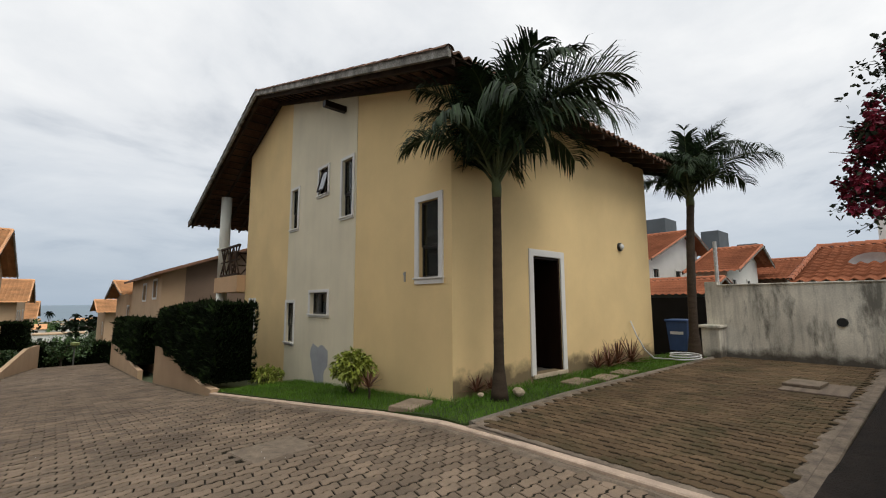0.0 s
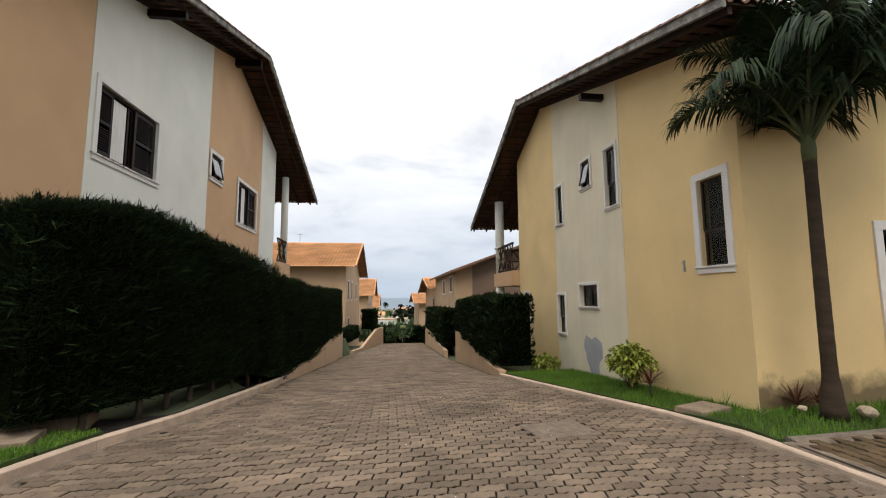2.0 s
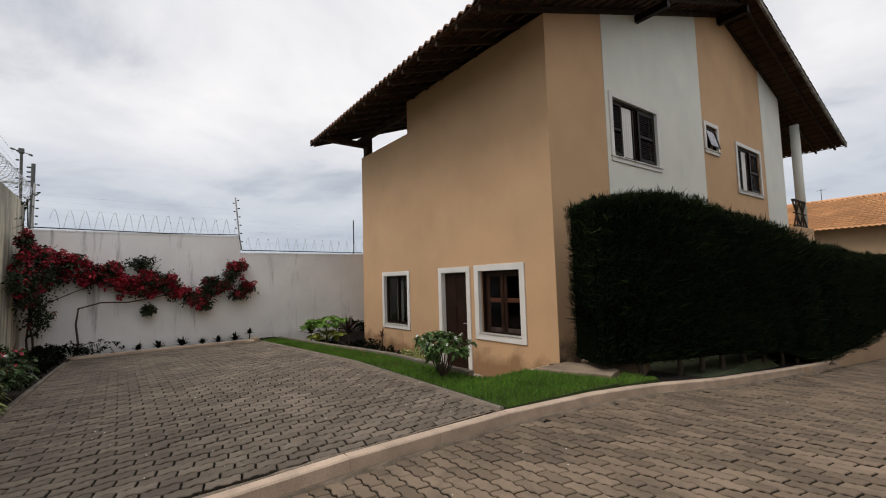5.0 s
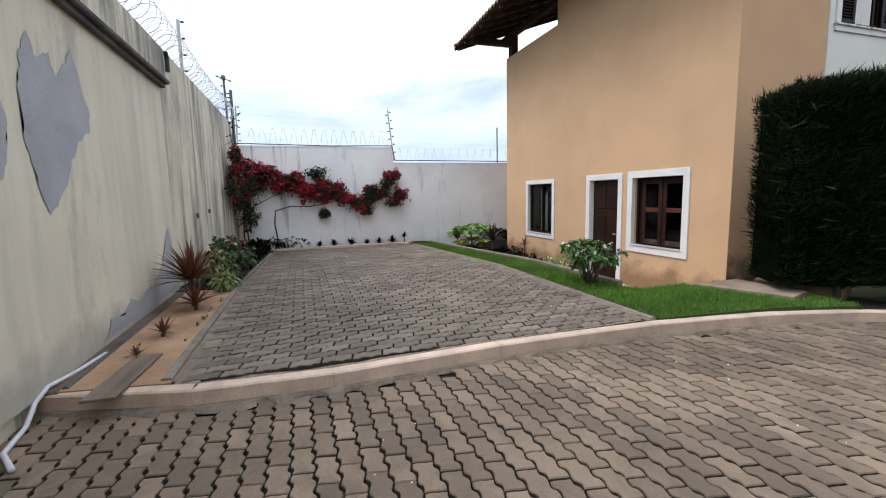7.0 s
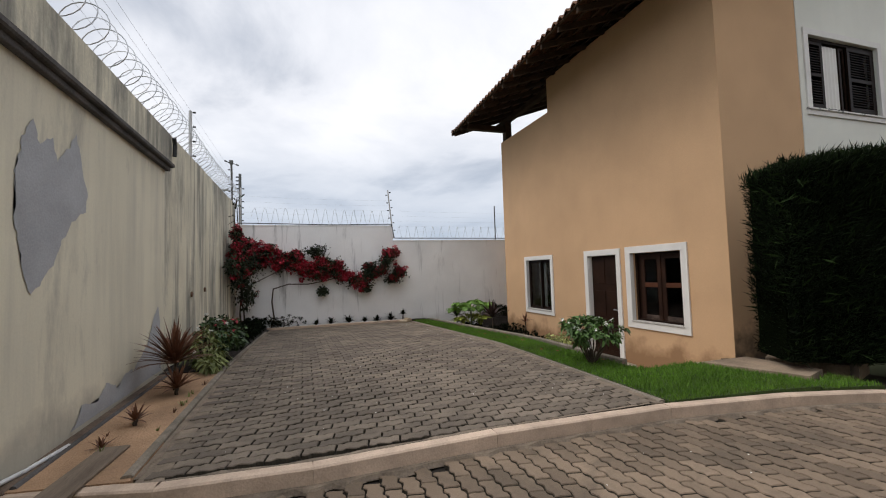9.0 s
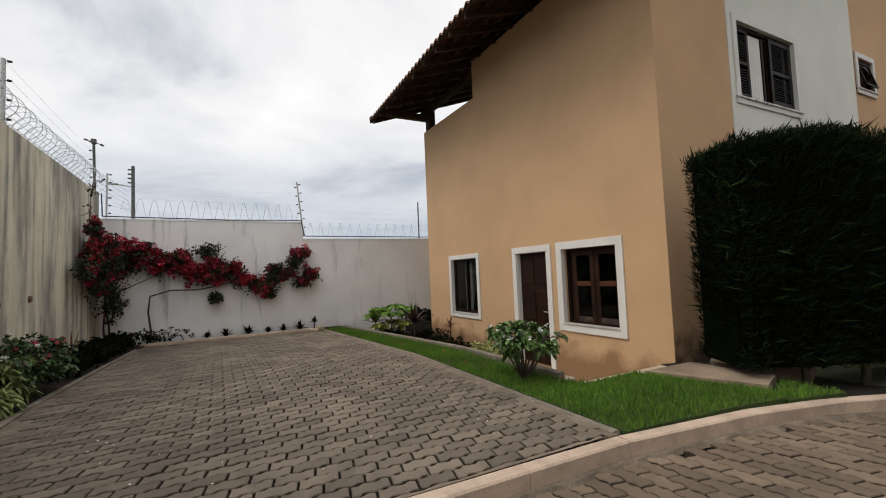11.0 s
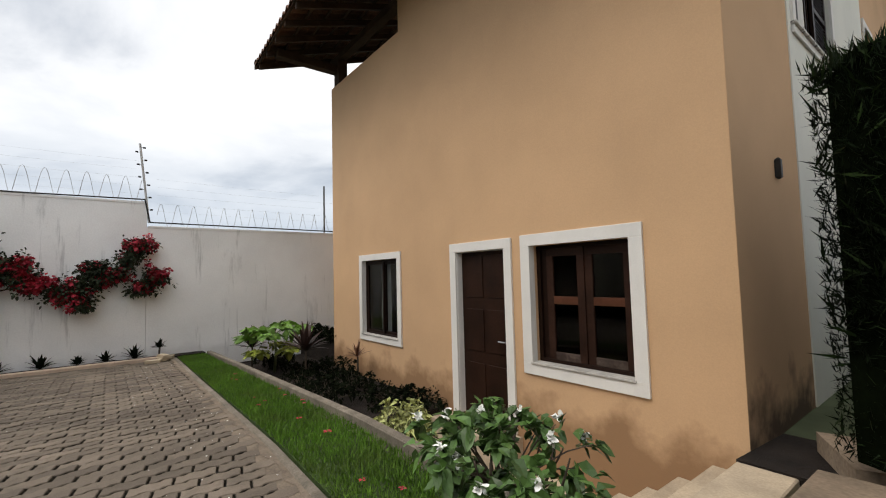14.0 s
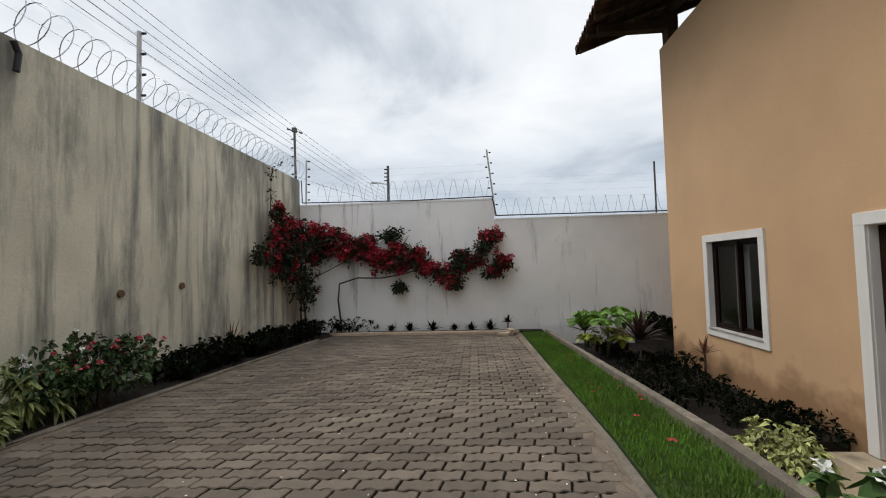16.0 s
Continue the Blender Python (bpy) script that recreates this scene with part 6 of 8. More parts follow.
def build_far_houses():
    far_house(-16, -4.4, 31.0, 45, -3.6, 3.55, 37.6, 6.0, 3.4, 1, "cream_far", "tile", "peach house further down with a bright orange tile roof",
              [(32.5, 33.6, 1.2, 2.6), (35.5, 36.4, 1.2, 2.6), (40, 41, 1.2, 2.6), (33, 33.8, -1.6, -0.2)])
    far_house(-15, -4.0, 55.5, 69, -6.5, 1.55, 62, 3.85, 1.5, 1, "cream_far", "tile", "second peach house down the street with an orange tile roof",
              [(57, 58, -0.6, 0.7), (60, 61, -0.6, 0.7), (65, 66, -0.6, 0.7)], seg=3, pitch=0.3)
    far_house(-14, -4.0, 82, 95, -9, -0.6, 88.5, 1.7, -0.6, 1, "cream_far", "tile", "third house down the street with an orange tile roof", [(84, 85, -3, -1.6)], seg=3, pitch=0.34)
    far_house(2.6, 12, 34.5, 46, -4.5, 2.0, 40, 3.05, 1.8, -1, "cream_far", "tile", "low peach house across the street with an orange tile roof", [(37, 38, 0, 1.2)], ov=0.6, seg=3, pitch=0.3)
    far_house(2.8, 12, 60, 72, -7.5, 0.45, 66, 1.8, 0.4, -1, "cream_far", "tile", "distant house across the street with an orange tile roof", [(62, 63, -2, -0.8)], seg=3, pitch=0.34)
    # brown house whose roof climbs away from the street
    x0, x1, y0, y1, zb = 2.35, 12.0, 23.0, 33.5, -2.4
    h = thing("house", (x0, y0, zb), "brown plastered house with a dark roof rising from the street", "house", "houses further along")
    inv = Matrix.Translation((-x0, -y0, -zb))
    zt = lambda x: 2.62 + (x - 1.8) * 0.36
    TF = lambda u, n, z: (u, y0 - n, z)
    TS = lambda u, n, z: (x0 - n, u, z)
    wall_part(h, inv, "wall", TF, x0 + 0.003, 3.3, [(x0, zb), (3.3, zb)], [(x0, zt(x0)), (3.3, zt(3.3))], [], "cream_far")
    wall_part(h, inv, "wall", lambda u, n, z: (u, y0 + 0.06 - n, z), 3.301, x1, [(3.3, zb), (x1, zb)], [(3.3, zt(3.3)), (7.5, zt(7.5)), (x1, zt(3.3))], [], "brown")
    ws = [(24.2, 25.2, 1.7, 2.5), (27.5, 28.6, 1.6, 2.4)]
    wall_part(h, inv, "wall", TS, y0 + 0.003, y1, [(y0, zb), (y1, zb)], [(y0, zt(x0)), (y1, zt(x0))], ws, "cream_far")
    for a, b, c, d in ws:
        q = new("window")
        q.parent = h
        q.matrix_basis = inv
        g = Geo()
        g.box((a, -0.12, c), (b, -0.1, d), TS)
        part("pane", g, M["black"], q)
        g = Geo()
        for e in ((a - 0.1, b + 0.1, d, d + 0.1), (a - 0.1, b + 0.1, c - 0.1, c), (a - 0.1, a, c, d), (b, b + 0.1, c, d)):
            g.box((e[0], 0.001, e[2]), (e[1], 0.03, e[3]), TS)
        part("surround", g, M["trim"], q)
    g = Geo()
    for xa, xb, za, zb2 in ((1.95, 7.5, zt(1.95) - 0.03, zt(7.5) - 0.01), (7.5, 12.8, zt(7.5) - 0.01, zt(2.3) - 0.03)):
        vs = []
        for x, z in ((xa, za), (xb, zb2)):
            for y, dz in ((y0 - 0.7, 0), (y1 + 0.7, 0), (y1 + 0.7, 0.13), (y0 - 0.7, 0.13)):
                vs.append((x, y, z + dz))
        g.add(vs, [(0, 1, 2, 3), (4, 7, 6, 5), (0, 4, 5, 1), (1, 5, 6, 2), (2, 6, 7, 3), (3, 7, 4, 0)])
    p = part("roof", g, M["tile_old"], h)
    p.matrix_basis = inv
    slab_box(h, inv, "air_unit", (5.2, y0 - 0.0, 2.05), (5.55, y0 + 0.05, 2.2), "black")
    # neighbours behind the court: white gables and red tile roofs
    def turned(xa, xb, ya, yb, ze, xr, zr, zf, label, wins=(), wall="white_far", xo=0.8, ov=0.8, zb=-1):
        """A house with its ridge along y, walls over xa..xb, ya..yb; its gable looks towards -y."""
        cx, cy, rx, ry = (xa + xb) / 2, (ya + yb) / 2, (xb - xa) / 2, (yb - ya) / 2
        rows = [(cy + a - cx, cy + b - cx, c, d) for a, b, c, d in wins]
        q = far_house(cx - ry, cx + ry, cy - rx, cy + rx, zb, ze, cy + xr - cx, zr, zf, 1, wall, "tile_red", label, rows, end_col=wall, ov=ov, xo=xo, seg=4, pitch=0.3)
        q.matrix_basis = pose(cx, cy, zb, 0, 0, -90)

    turned(24.5, 33.4, 10.7, 20, 3.8, 30.5, 6.16, 4.74, "white neighbouring house with a red tile roof and two gable windows", [(25.7, 26.5, 2.9, 3.4), (29.2, 30.0, 2.93, 3.42)])
    turned(26.3, 32.7, 7.0, 8.6, 3.04, 30.9, 4.79, 3.62, "smaller white neighbouring house with a red tile roof", [(27.2, 27.8, 2.35, 2.63), (30.1, 30.7, 2.4, 2.65)])
    turned(33.6, 40, 5.0, 7.4, 2.84, 36.8, 4.33, 2.84, "neighbouring house with a long red tile roof", wall="rust", xo=0.4)
    turned(20.5, 24.6, 6.4, 9.4, 1.75, 22.6, 2.55, 1.75, "low lean-to with a red tile roof behind the bins", wall="greybox", xo=0.3, ov=0.5)
    h = far_house(17.3 - 3.9, 17.3 + 3.9, -2.2 - 4.8, -2.2 + 4.8, -1, 1.9, -2.2, 3.15, 1.9, -1, "rwall", "tile_red", "old neighbouring house with a red barrel-tile roof", [], end_col="rwall", ov=0.2, xo=0.3, seg=5, pitch=0.24)
    h.matrix_basis = pose(17.3, -2.2, -1, 0, 0, -90)
    for x, y, z, s in ((45, 17.1, 8.8, 1.6), (45, 12.4, 6.9, 0.75), (45, 9.5, 5.35, 0.75)):
        g = Geo()
        g.chamfer((x, y, -1), (x + 3, y + s * 2, z + 1.2), 0.02)
        simple("water_tower", g, M["greybox"], "dark grey rooftop block behind the red roofs", "building")
    g = Geo()
    g.chamfer((22.5, -4, -1), (30, 0.8, 5.2), 0.02)
    simple("building", g, M["white_far"], "plain white building behind the mouldy wall", "building")


build_peach_house()
build_yellow_house()
build_far_houses()


# ---- plants ----
def leaf_cloud(centres, dirs, size, width, rng, droop=0.2, curl=True):
    """Leaves of six points each at the centres, pointing along dirs."""
    k = len(centres)
    D = np.array(dirs, float)
    D /= np.linalg.norm(D, axis=1)[:, None]
    S = np.cross(D, rng.normal(0, 1, (k, 3)) * 0.5 + np.array([0, 0, 1.0]))
    S /= np.linalg.norm(S, axis=1)[:, None] + 1e-9
    N = np.cross(S, D)
    L = rng.uniform(0.7, 1.2, k)[:, None] * size
    W = L * width
    P = np.array(centres, float)
    dn = np.array([0, 0, -1.0])
    v = np.stack([P, P + D * L * 0.35 - S * W + N * W * 0.35, P + D * L * 0.75 - S * W * 0.7 + dn * L * droop * 0.5, P + D * L + dn * L * droop,
                  P + D * L * 0.75 + S * W * 0.7 + dn * L * droop * 0.5, P + D * L * 0.35 + S * W + N * W * 0.35, P + D * L * 0.5 + dn * L * droop * 0.25], 1).reshape(-1, 3)
    o = np.arange(k)[:, None] * 7
    f = np.concatenate([o + [0, 1, 6], o + [1, 2, 6], o + [2, 3, 6], o + [3, 4, 6], o + [4, 5, 6], o + [5, 0, 6]], 0)
    return v, f


def cloud_part(name, v, f, mat, parent, label="", kind=""):
    me = bpy.data.meshes.new(name)
    me.from_pydata(v.tolist(), [], f.tolist())
    me.materials.append(M[mat])
    ob = new(name, me)
    ob.parent = parent
    return tagged(ob, label, kind=kind)


def palm(place, height, crown_r, n_fronds, seed, label, lean=(0, 0), trunk_r=0.13, wind=(0.0, 0.0)):
    """A feather palm: ringed trunk, green shaft, arching fronds with drooping leaflets."""
    rng = random.Random(seed)
    t = thing("palm_tree", place, label, "palm tree", "palm trees in the lawn")
    g = Geo()
    pts, rad = [], []
    n = 26
    for i in range(n + 1):
        s = i / n
        pts.append((lean[0] * s * s, lean[1] * s * s, height * s - 0.05))
        rad.append(trunk_r * (1.45 - 0.6 * min(s * 6, 1)) * (1 + 0.035 * (i % 2)) * (1 - 0.18 * s) if s < 0.95 else trunk_r * 0.75)
    g.tube(pts, rad, 14)
    part("trunk", g, M["palmtrunk"], t, "slender ringed grey trunk", smooth=True)
    top = Vector(pts[-1])
    g = Geo()
    g.tube([top + Vector((0, 0, -0.02)), top + Vector((0, 0, 0.12)), top + Vector((0, 0, 0.32)), top + Vector((0, 0, 0.5))], [trunk_r * 0.78, trunk_r * 0.85, trunk_r * 0.7, 0.03], 12)
    part("crownshaft", g, M["palmshaft"], t, smooth=True)
    for k in range(n_fronds):
        az = k * 2.39996 + rng.uniform(-0.25, 0.25)
        el = radians(lerp(86, 50, ((k + 0.5) / n_fronds) ** 1.0) + rng.uniform(-8, 8))
        ln = crown_r * rng.uniform(0.85, 1.12) * lerp(0.95, 1.05, k / n_fronds)
        horiz = Vector((math.cos(az), math.sin(az), 0))
        ln *= 1 + horiz.x * wind[0] + horiz.y * wind[1]
        horiz = (horiz + Vector((wind[0], wind[1], 0)) * 0.8).normalized()
        p = top + Vector((0, 0, rng.uniform(0.1, 0.3)))
        d = (horiz * math.cos(el) + Vector((0, 0, math.sin(el)))).normalized()
        droop = lerp(0.055, 0.20, (k + 0.5) / n_fronds) * rng.uniform(0.8, 1.2)
        rp, rd = [p.copy()], [d.copy()]
        seg = 26
        for s in range(seg):
            d = (d + Vector((0.05, 0.0, -1)) * (0.007 + droop * (s / seg) ** 1.4) + horiz * 0.012).normalized()
            p = p + d * ln / seg
            rp.append(p.copy())
            rd.append(d.copy())
        fr = new("frond")
        fr.parent = t
        g = Geo()
        g.tube(rp, [lerp(0.026, 0.004, i / seg) for i in range(seg + 1)], 5)
        part("rachis", g, M["palmshaft"], fr, smooth=True)
        g = Geo()
        side0 = horiz.cross(Vector((0, 0, 1))).normalized()
        twist = rng.uniform(-0.5, 0.5)
        clump, tear = 0.5, 1.0
        for i in range(int(seg * 0.9), seg * 4):
            s = i / (seg * 4)
            a, b = rp[int(s * seg)], rp[min(int(s * seg) + 1, seg)]
            c = a.lerp(b, s * seg - int(s * seg))
            dd = rd[int(s * seg)]
            up = side0.cross(dd).normalized()
            if up.z < 0:
                up = -up
            ll = ln * (0.12 + 0.24 * math.sin(math.pi * min(s * 0.9 + 0.08, 1))) * rng.uniform(0.75, 1.2)
            if i % 5 == 0:
                clump = rng.uniform(0.1, 0.9) * (0.5 + 1.6 * k / n_fronds)
                tear = rng.random()
            for sd in (-1, 1):
                if tear < 0.08:
                    continue
                sv = (side0 * sd * math.cos(twist) + up * math.sin(twist) * sd)
                u = (sv * 0.95 + dd * (0.55 + 0.7 * s) + up * rng.uniform(0.05, 0.5)).normalized()
                w = 0.0185 * (1.1 - 0.45 * s) * crown_r / 2.2
                wv = u.cross(up).normalized() * w
                q0, q1 = c, c + u * ll * 0.45
                u2 = (u + Vector((0.1, 0, -1)) * (clump + rng.uniform(0.0, 0.4))).normalized()
                q2 = q1 + u2 * ll * 0.35
                q3 = q2 + (u2 + Vector((0, 0, -1)) * 0.8).normalized() * ll * 0.28
                vs = [q0 - wv * 0.5, q0 + wv * 0.5, q1 - wv, q1 + wv, q2 - wv * 0.8, q2 + wv * 0.8, q3]
                g.add([tuple(x) for x in vs], [(0, 1, 3, 2), (2, 3, 5, 4), (4, 5, 6)])
        part("leaf_fringe", g, M["palmleaf"], fr, kind="stuff")
    return t


def branch_tree(root, tips, r0, seed, wob=0.12):
    rng = random.Random(seed)
    g = Geo()
    for tip in tips:
        a, b = Vector(root), Vector(tip)
        pts = []
        n = 9
        off = Vector((rng.uniform(-1, 1), rng.uniform(-1, 1), rng.uniform(-0.4, 0.4))) * wob
        for i in range(n + 1):
            s = i / n
            q = a.lerp(b, s) + off * math.sin(math.pi * s) + Vector((rng.uniform(-1, 1), rng.uniform(-1, 1), rng.uniform(-1, 1))) * wob * 0.12
            pts.append(q)
        g.tube(pts, [lerp(r0, r0 * 0.25, i / n) for i in range(n + 1)], 6)
    return g


def bougainvillea(name, place, blobs, stems, label, seed, leaf_n=260, bract_n=420, bract="bract"):
    """blobs: rows of (x, y, z, rx, ry, rz, redness) relative to the place."""
    rng = np.random.RandomState(seed)
    t = thing("bougainvillea", place, label, "flowering shrub")
    for st in stems:
        g = Geo()
        g.tube([Vector(p) for p in st], [lerp(0.026, 0.006, i / (len(st) - 1)) for i in range(len(st))], 6)
        part("stem", g, M["bark"], t, smooth=True)
    LV, LD, BV, BD = [], [], [], []
    for (x, y, z, rx, ry, rz, red) in blobs:
        R = np.array([rx, ry, rz])
        for cnt, per, spread, A, B in ((int(leaf_n * (1.0 - red * 0.5)), 9, 0.075, LV, LD), (int(bract_n * (red if red < 1 else 0.0)), 26, 0.055, BV, BD)):
            # tight clusters within the blob
            nc = max(2, cnt // per)
            cc = rng.normal(0, 0.55, (nc, 3)) * R
            pick = rng.randint(0, nc, cnt)
            o = rng.normal(0, 1, (cnt, 3))
            o /= np.linalg.norm(o, axis=1)[:, None]
            A.append(cc[pick] + o * rng.uniform(0.3, 1.3, (cnt, 1)) * spread + np.array([x, y, z]))
            B.append(o + rng.normal(0, 0.35, (cnt, 3)) + np.array([0, 0, 0.15]))
        # twigs through the blob
        g = Geo()
        for _ in range(5):
            e = rng.normal(0, 0.75, 3) * np.array([rx, ry, rz])
            g.tube([(x, y, z - rz * 0.3), (x + e[0] * 0.5, y + e[1] * 0.5, z + e[2] * 0.7), (x + e[0], y + e[1], z + e[2])], [0.009, 0.006, 0.003], 4)
        part("twig", g, M["bark"], t)
    v, f = leaf_cloud(np.concatenate(LV), np.concatenate(LD), 0.07, 0.34, rng)
    cloud_part("leaves", v, f, "leafv", t, kind="stuff")
    v, f = leaf_cloud(np.concatenate(BV), np.concatenate(BD), 0.06, 0.5, rng)
    cloud_part("bract_mass", v, f, bract, t, "crimson bracts", kind="stuff")
    return t


def spiky(place, n, ln, mat, label, seed, width=0.03, name="cordyline", cat="spiky plant", spread=1.0, stem=0.0, group=""):
    """Strap leaves arching out of one base."""
    rng = random.Random(seed)
    t = thing(name, place, label, cat, group)
    if stem:
        g = Geo()
        g.tube([(0, 0, -0.03), (0.02, 0, stem * 0.5), (0, 0.01, stem)], [0.022, 0.018, 0.016], 7)
        part("stem", g, M["bark"], t, smooth=True)
    for i in range(n):
        az = i * 2.39996 + rng.uniform(-0.3, 0.3)
        el = radians(lerp(82, 15, (i / n) ** 0.9 * spread) + rng.uniform(-8, 8))
        l = ln * rng.uniform(0.75, 1.15)
        d = Vector((math.cos(az) * math.cos(el), math.sin(az) * math.cos(el), math.sin(el)))
        side = Vector((-math.sin(az), math.cos(az), 0))
        p = Vector((0, 0, stem - 0.01))
        g = Geo()
        rows = []
        for s in range(6):
            w = width * math.sin(math.pi * (0.18 + 0.82 * s / 5.0)) if s < 5 else 0.0008
            fold = Vector((0, 0, -0.3 * w))
            rows += [tuple(p - side * w), tuple(p + fold), tuple(p + side * w)]
            d = (d + Vector((0, 0, -0.17 * (s + 1) / 5))).normalized()
            p = p + d * l / 5
        g.v = rows
        for s in range(5):
            a = s * 3
            g.f += [(a, a + 1, a + 4, a + 3), (a + 1, a + 2, a + 5, a + 4)]
        part("leaf", g, M[mat], t)
    return t


def bush(place, size, n, leaf, width, mat, label, seed, name="shrub", stems=5, flowers=0, fmat="petal", fsize=0.03, cat="shrub", hollow=0.6, droop=0.3, group="", lift=0.0):
    rng = np.random.RandomState(seed)
    t = thing(name, place, label, cat, group)
    rx, ry, rz = size
    tips = []
    for i in range(stems):
        a = 2 * math.pi * i / stems + rng.uniform(-0.4, 0.4)
        tips.append((math.cos(a) * rx * 0.65, math.sin(a) * ry * 0.65, rz * rng.uniform(1.1, 1.7) + lift))
    for tp in tips:
        g = branch_tree((0, 0, -0.04), [tp], 0.014, int(rng.randint(1000)), 0.05)
        part("stem", g, M["bark"], t, smooth=True)
    # whorls of leaves at twig ends, denser on the outside
    nw = max(8, n // 7)
    u = rng.normal(0, 1, (nw, 3))
    u /= np.linalg.norm(u, axis=1)[:, None]
    r = hollow + (1 - hollow) * rng.uniform(0, 1, nw) ** 0.5
    lump = 1 + 0.22 * np.sin(u[:, 0] * 5 + seed) * np.cos(u[:, 1] * 4)
    W = u * (r * lump)[:, None] * np.array([rx, ry, rz]) + np.array([0, 0, rz * 1.25 + lift])
    W[:, 2] = np.maximum(W[:, 2], 0.03)
    pick = rng.randint(0, nw, n)
    d = u[pick] * 0.5 + rng.normal(0, 0.75, (n, 3)) + np.array([0, 0, 0.15])
    v, f = leaf_cloud(W[pick] + rng.normal(0, 0.012, (n, 3)), d, leaf, width, rng, droop)
    cloud_part("leaves", v, f, mat, t, kind="stuff")
    g = Geo()
    for i in range(0, nw, 3):
        q = W[i]
        g.tube([(q[0] * 0.2, q[1] * 0.2, rz * 0.5 + lift), (q[0] * 0.7, q[1] * 0.7, lerp(rz * 0.6 + lift, q[2], 0.8)), tuple(q)], [0.006, 0.004, 0.002], 4)
    part("twig_mass", g, M["bark"], t, kind="stuff")
    for i in range(flowers):
        k = rng.randint(nw)
        while W[k][2] < rz * 1.1 + lift:
            k = rng.randint(nw)
        c = W[k] * 1.06
        c[2] = W[k][2] + 0.03
        v, f = leaf_cloud(np.repeat([c], 12, 0) + rng.normal(0, fsize * 0.25, (12, 3)), rng.normal(0, 1, (12, 3)) + [0, 0, 0.6], fsize * 1.5, 0.35, rng, 0.1)
        cloud_part("flower", v, f, fmat, t)
    return t


def build_plants():
    palm((3.92, 4.1, 0.03), 3.1, 2.25, 25, 3, "tall feather palm with a slender grey trunk on the lawn corner", (0.02, 0.0), 0.095, (0.13, -0.09))
    palm((10.95, 3.75, 0.03), 4.05, 1.95, 19, 9, "feather palm beside the blue bin at the end of the lawn", (0.75, 0.1), 0.13, (0.0, -0.1))
    # stones at the palm's foot
    rng = random.Random(2)
    for dx, dy, s in ((0.3, -0.12, 0.09), (0.42, 0.02, 0.06), (-0.2, 0.2, 0.05)):
        bm = bmesh.new()
        bmesh.ops.create_icosphere(bm, subdivisions=2, radius=s)
        for v in bm.verts:
            v.co *= 1 + rng.uniform(-0.12, 0.12)
            v.co.z *= 0.75
        me = bpy.data.meshes.new("stone")
        bm.to_mesh(me)
        bm.free()
        me.materials.append(M["slab"])
        ob = new("stone", me)
        ob.matrix_basis = pose(3.92 + dx, 4.1 + dy, 0.03 + s * 0.5)
        tagged(ob, "rounded pale stone at the foot of the palm", "stone", "stones at the palm")
    # bougainvillea trained along the boundary wall
    b = [(-13.9, -2.6, 1.9, 0.35, 0.14, 0.22, 0.5), (-14.4, -2.55, 1.65, 0.4, 0.18, 0.25, 0.35), (-14.3, -2.6, 2.2, 0.35, 0.14, 0.2, 0.55), (-14.9, -2.5, 2.2, 0.35, 0.2, 0.25, 0.6), (-14.9, -2.45, 1.75, 0.4, 0.2, 0.25, 0.3), (-14.2, -2.6, 1.35, 0.3, 0.14, 0.2, 0.15),
         (-13.9, -2.6, 2.5, 0.12, 0.08, 0.14, 0.4), (-13.62, -2.6, 2.85, 0.14, 0.08, 0.2, 1.9), (-13.55, -2.55, 3.25, 0.12, 0.08, 0.2, 1.9), (-13.3, -2.6, 1.6, 0.3, 0.12, 0.14, 0.15), (-14.9, -2.5, 1.2, 0.35, 0.2, 0.3, 0.05), (-15.1, -2.45, 0.75, 0.3, 0.2, 0.3, 0.02), (-14.6, -2.55, 1.9, 0.4, 0.2, 0.3, 0.1)]
    b += [(-15.45, y, z, 0.12, w, h, r) for y, z, w, h, r in ((-2.35, 2.2, 0.24, 0.22, 0.9), (-2.3, 1.7, 0.28, 0.22, 0.6), (-2.1, 1.95, 0.26, 0.2, 0.2), (-1.85, 2.12, 0.2, 0.13, 0.8), (-1.65, 1.7, 0.3, 0.2, 0.8), (-1.4, 1.85, 0.22, 0.16, 0.3),
          (-1.1, 1.95, 0.18, 0.13, 0.9), (-1.05, 1.6, 0.28, 0.2, 0.8), (-0.65, 1.5, 0.28, 0.2, 0.75), (-0.3, 1.72, 0.2, 0.14, 0.85), (-0.4, 1.33, 0.26, 0.13, 0.7), (-0.1, 1.45, 0.22, 0.16, 0.15), (0.12, 1.58, 0.22, 0.16, 0.9), (0.35, 1.3, 0.26, 0.16, 0.9), (0.72, 1.08, 0.2, 0.12, 0.45), (1.0, 0.88, 0.12, 0.08, 0.15),
          (-0.5, 2.08, 0.24, 0.12, 0.0), (-0.34, 0.82, 0.1, 0.06, 0.0), (0.95, 1.2, 0.2, 0.12, 0.1), (1.2, 1.35, 0.18, 0.12, 0.25), (1.15, 1.56, 0.16, 0.1, 0.1), (1.5, 1.42, 0.2, 0.13, 0.6), (1.68, 1.72, 0.2, 0.16, 0.15), (1.85, 2.0, 0.2, 0.1, 0.75), (2.12, 1.36, 0.16, 0.13, 0.8), (1.9, 1.15, 0.16, 0.1, 0.25))]
    o = (-15.1, -2.48, -0.24)
    b = [(x - o[0], y - o[1], z - o[2], rx, ry, rz, r) for x, y, z, rx, ry, rz, r in b]
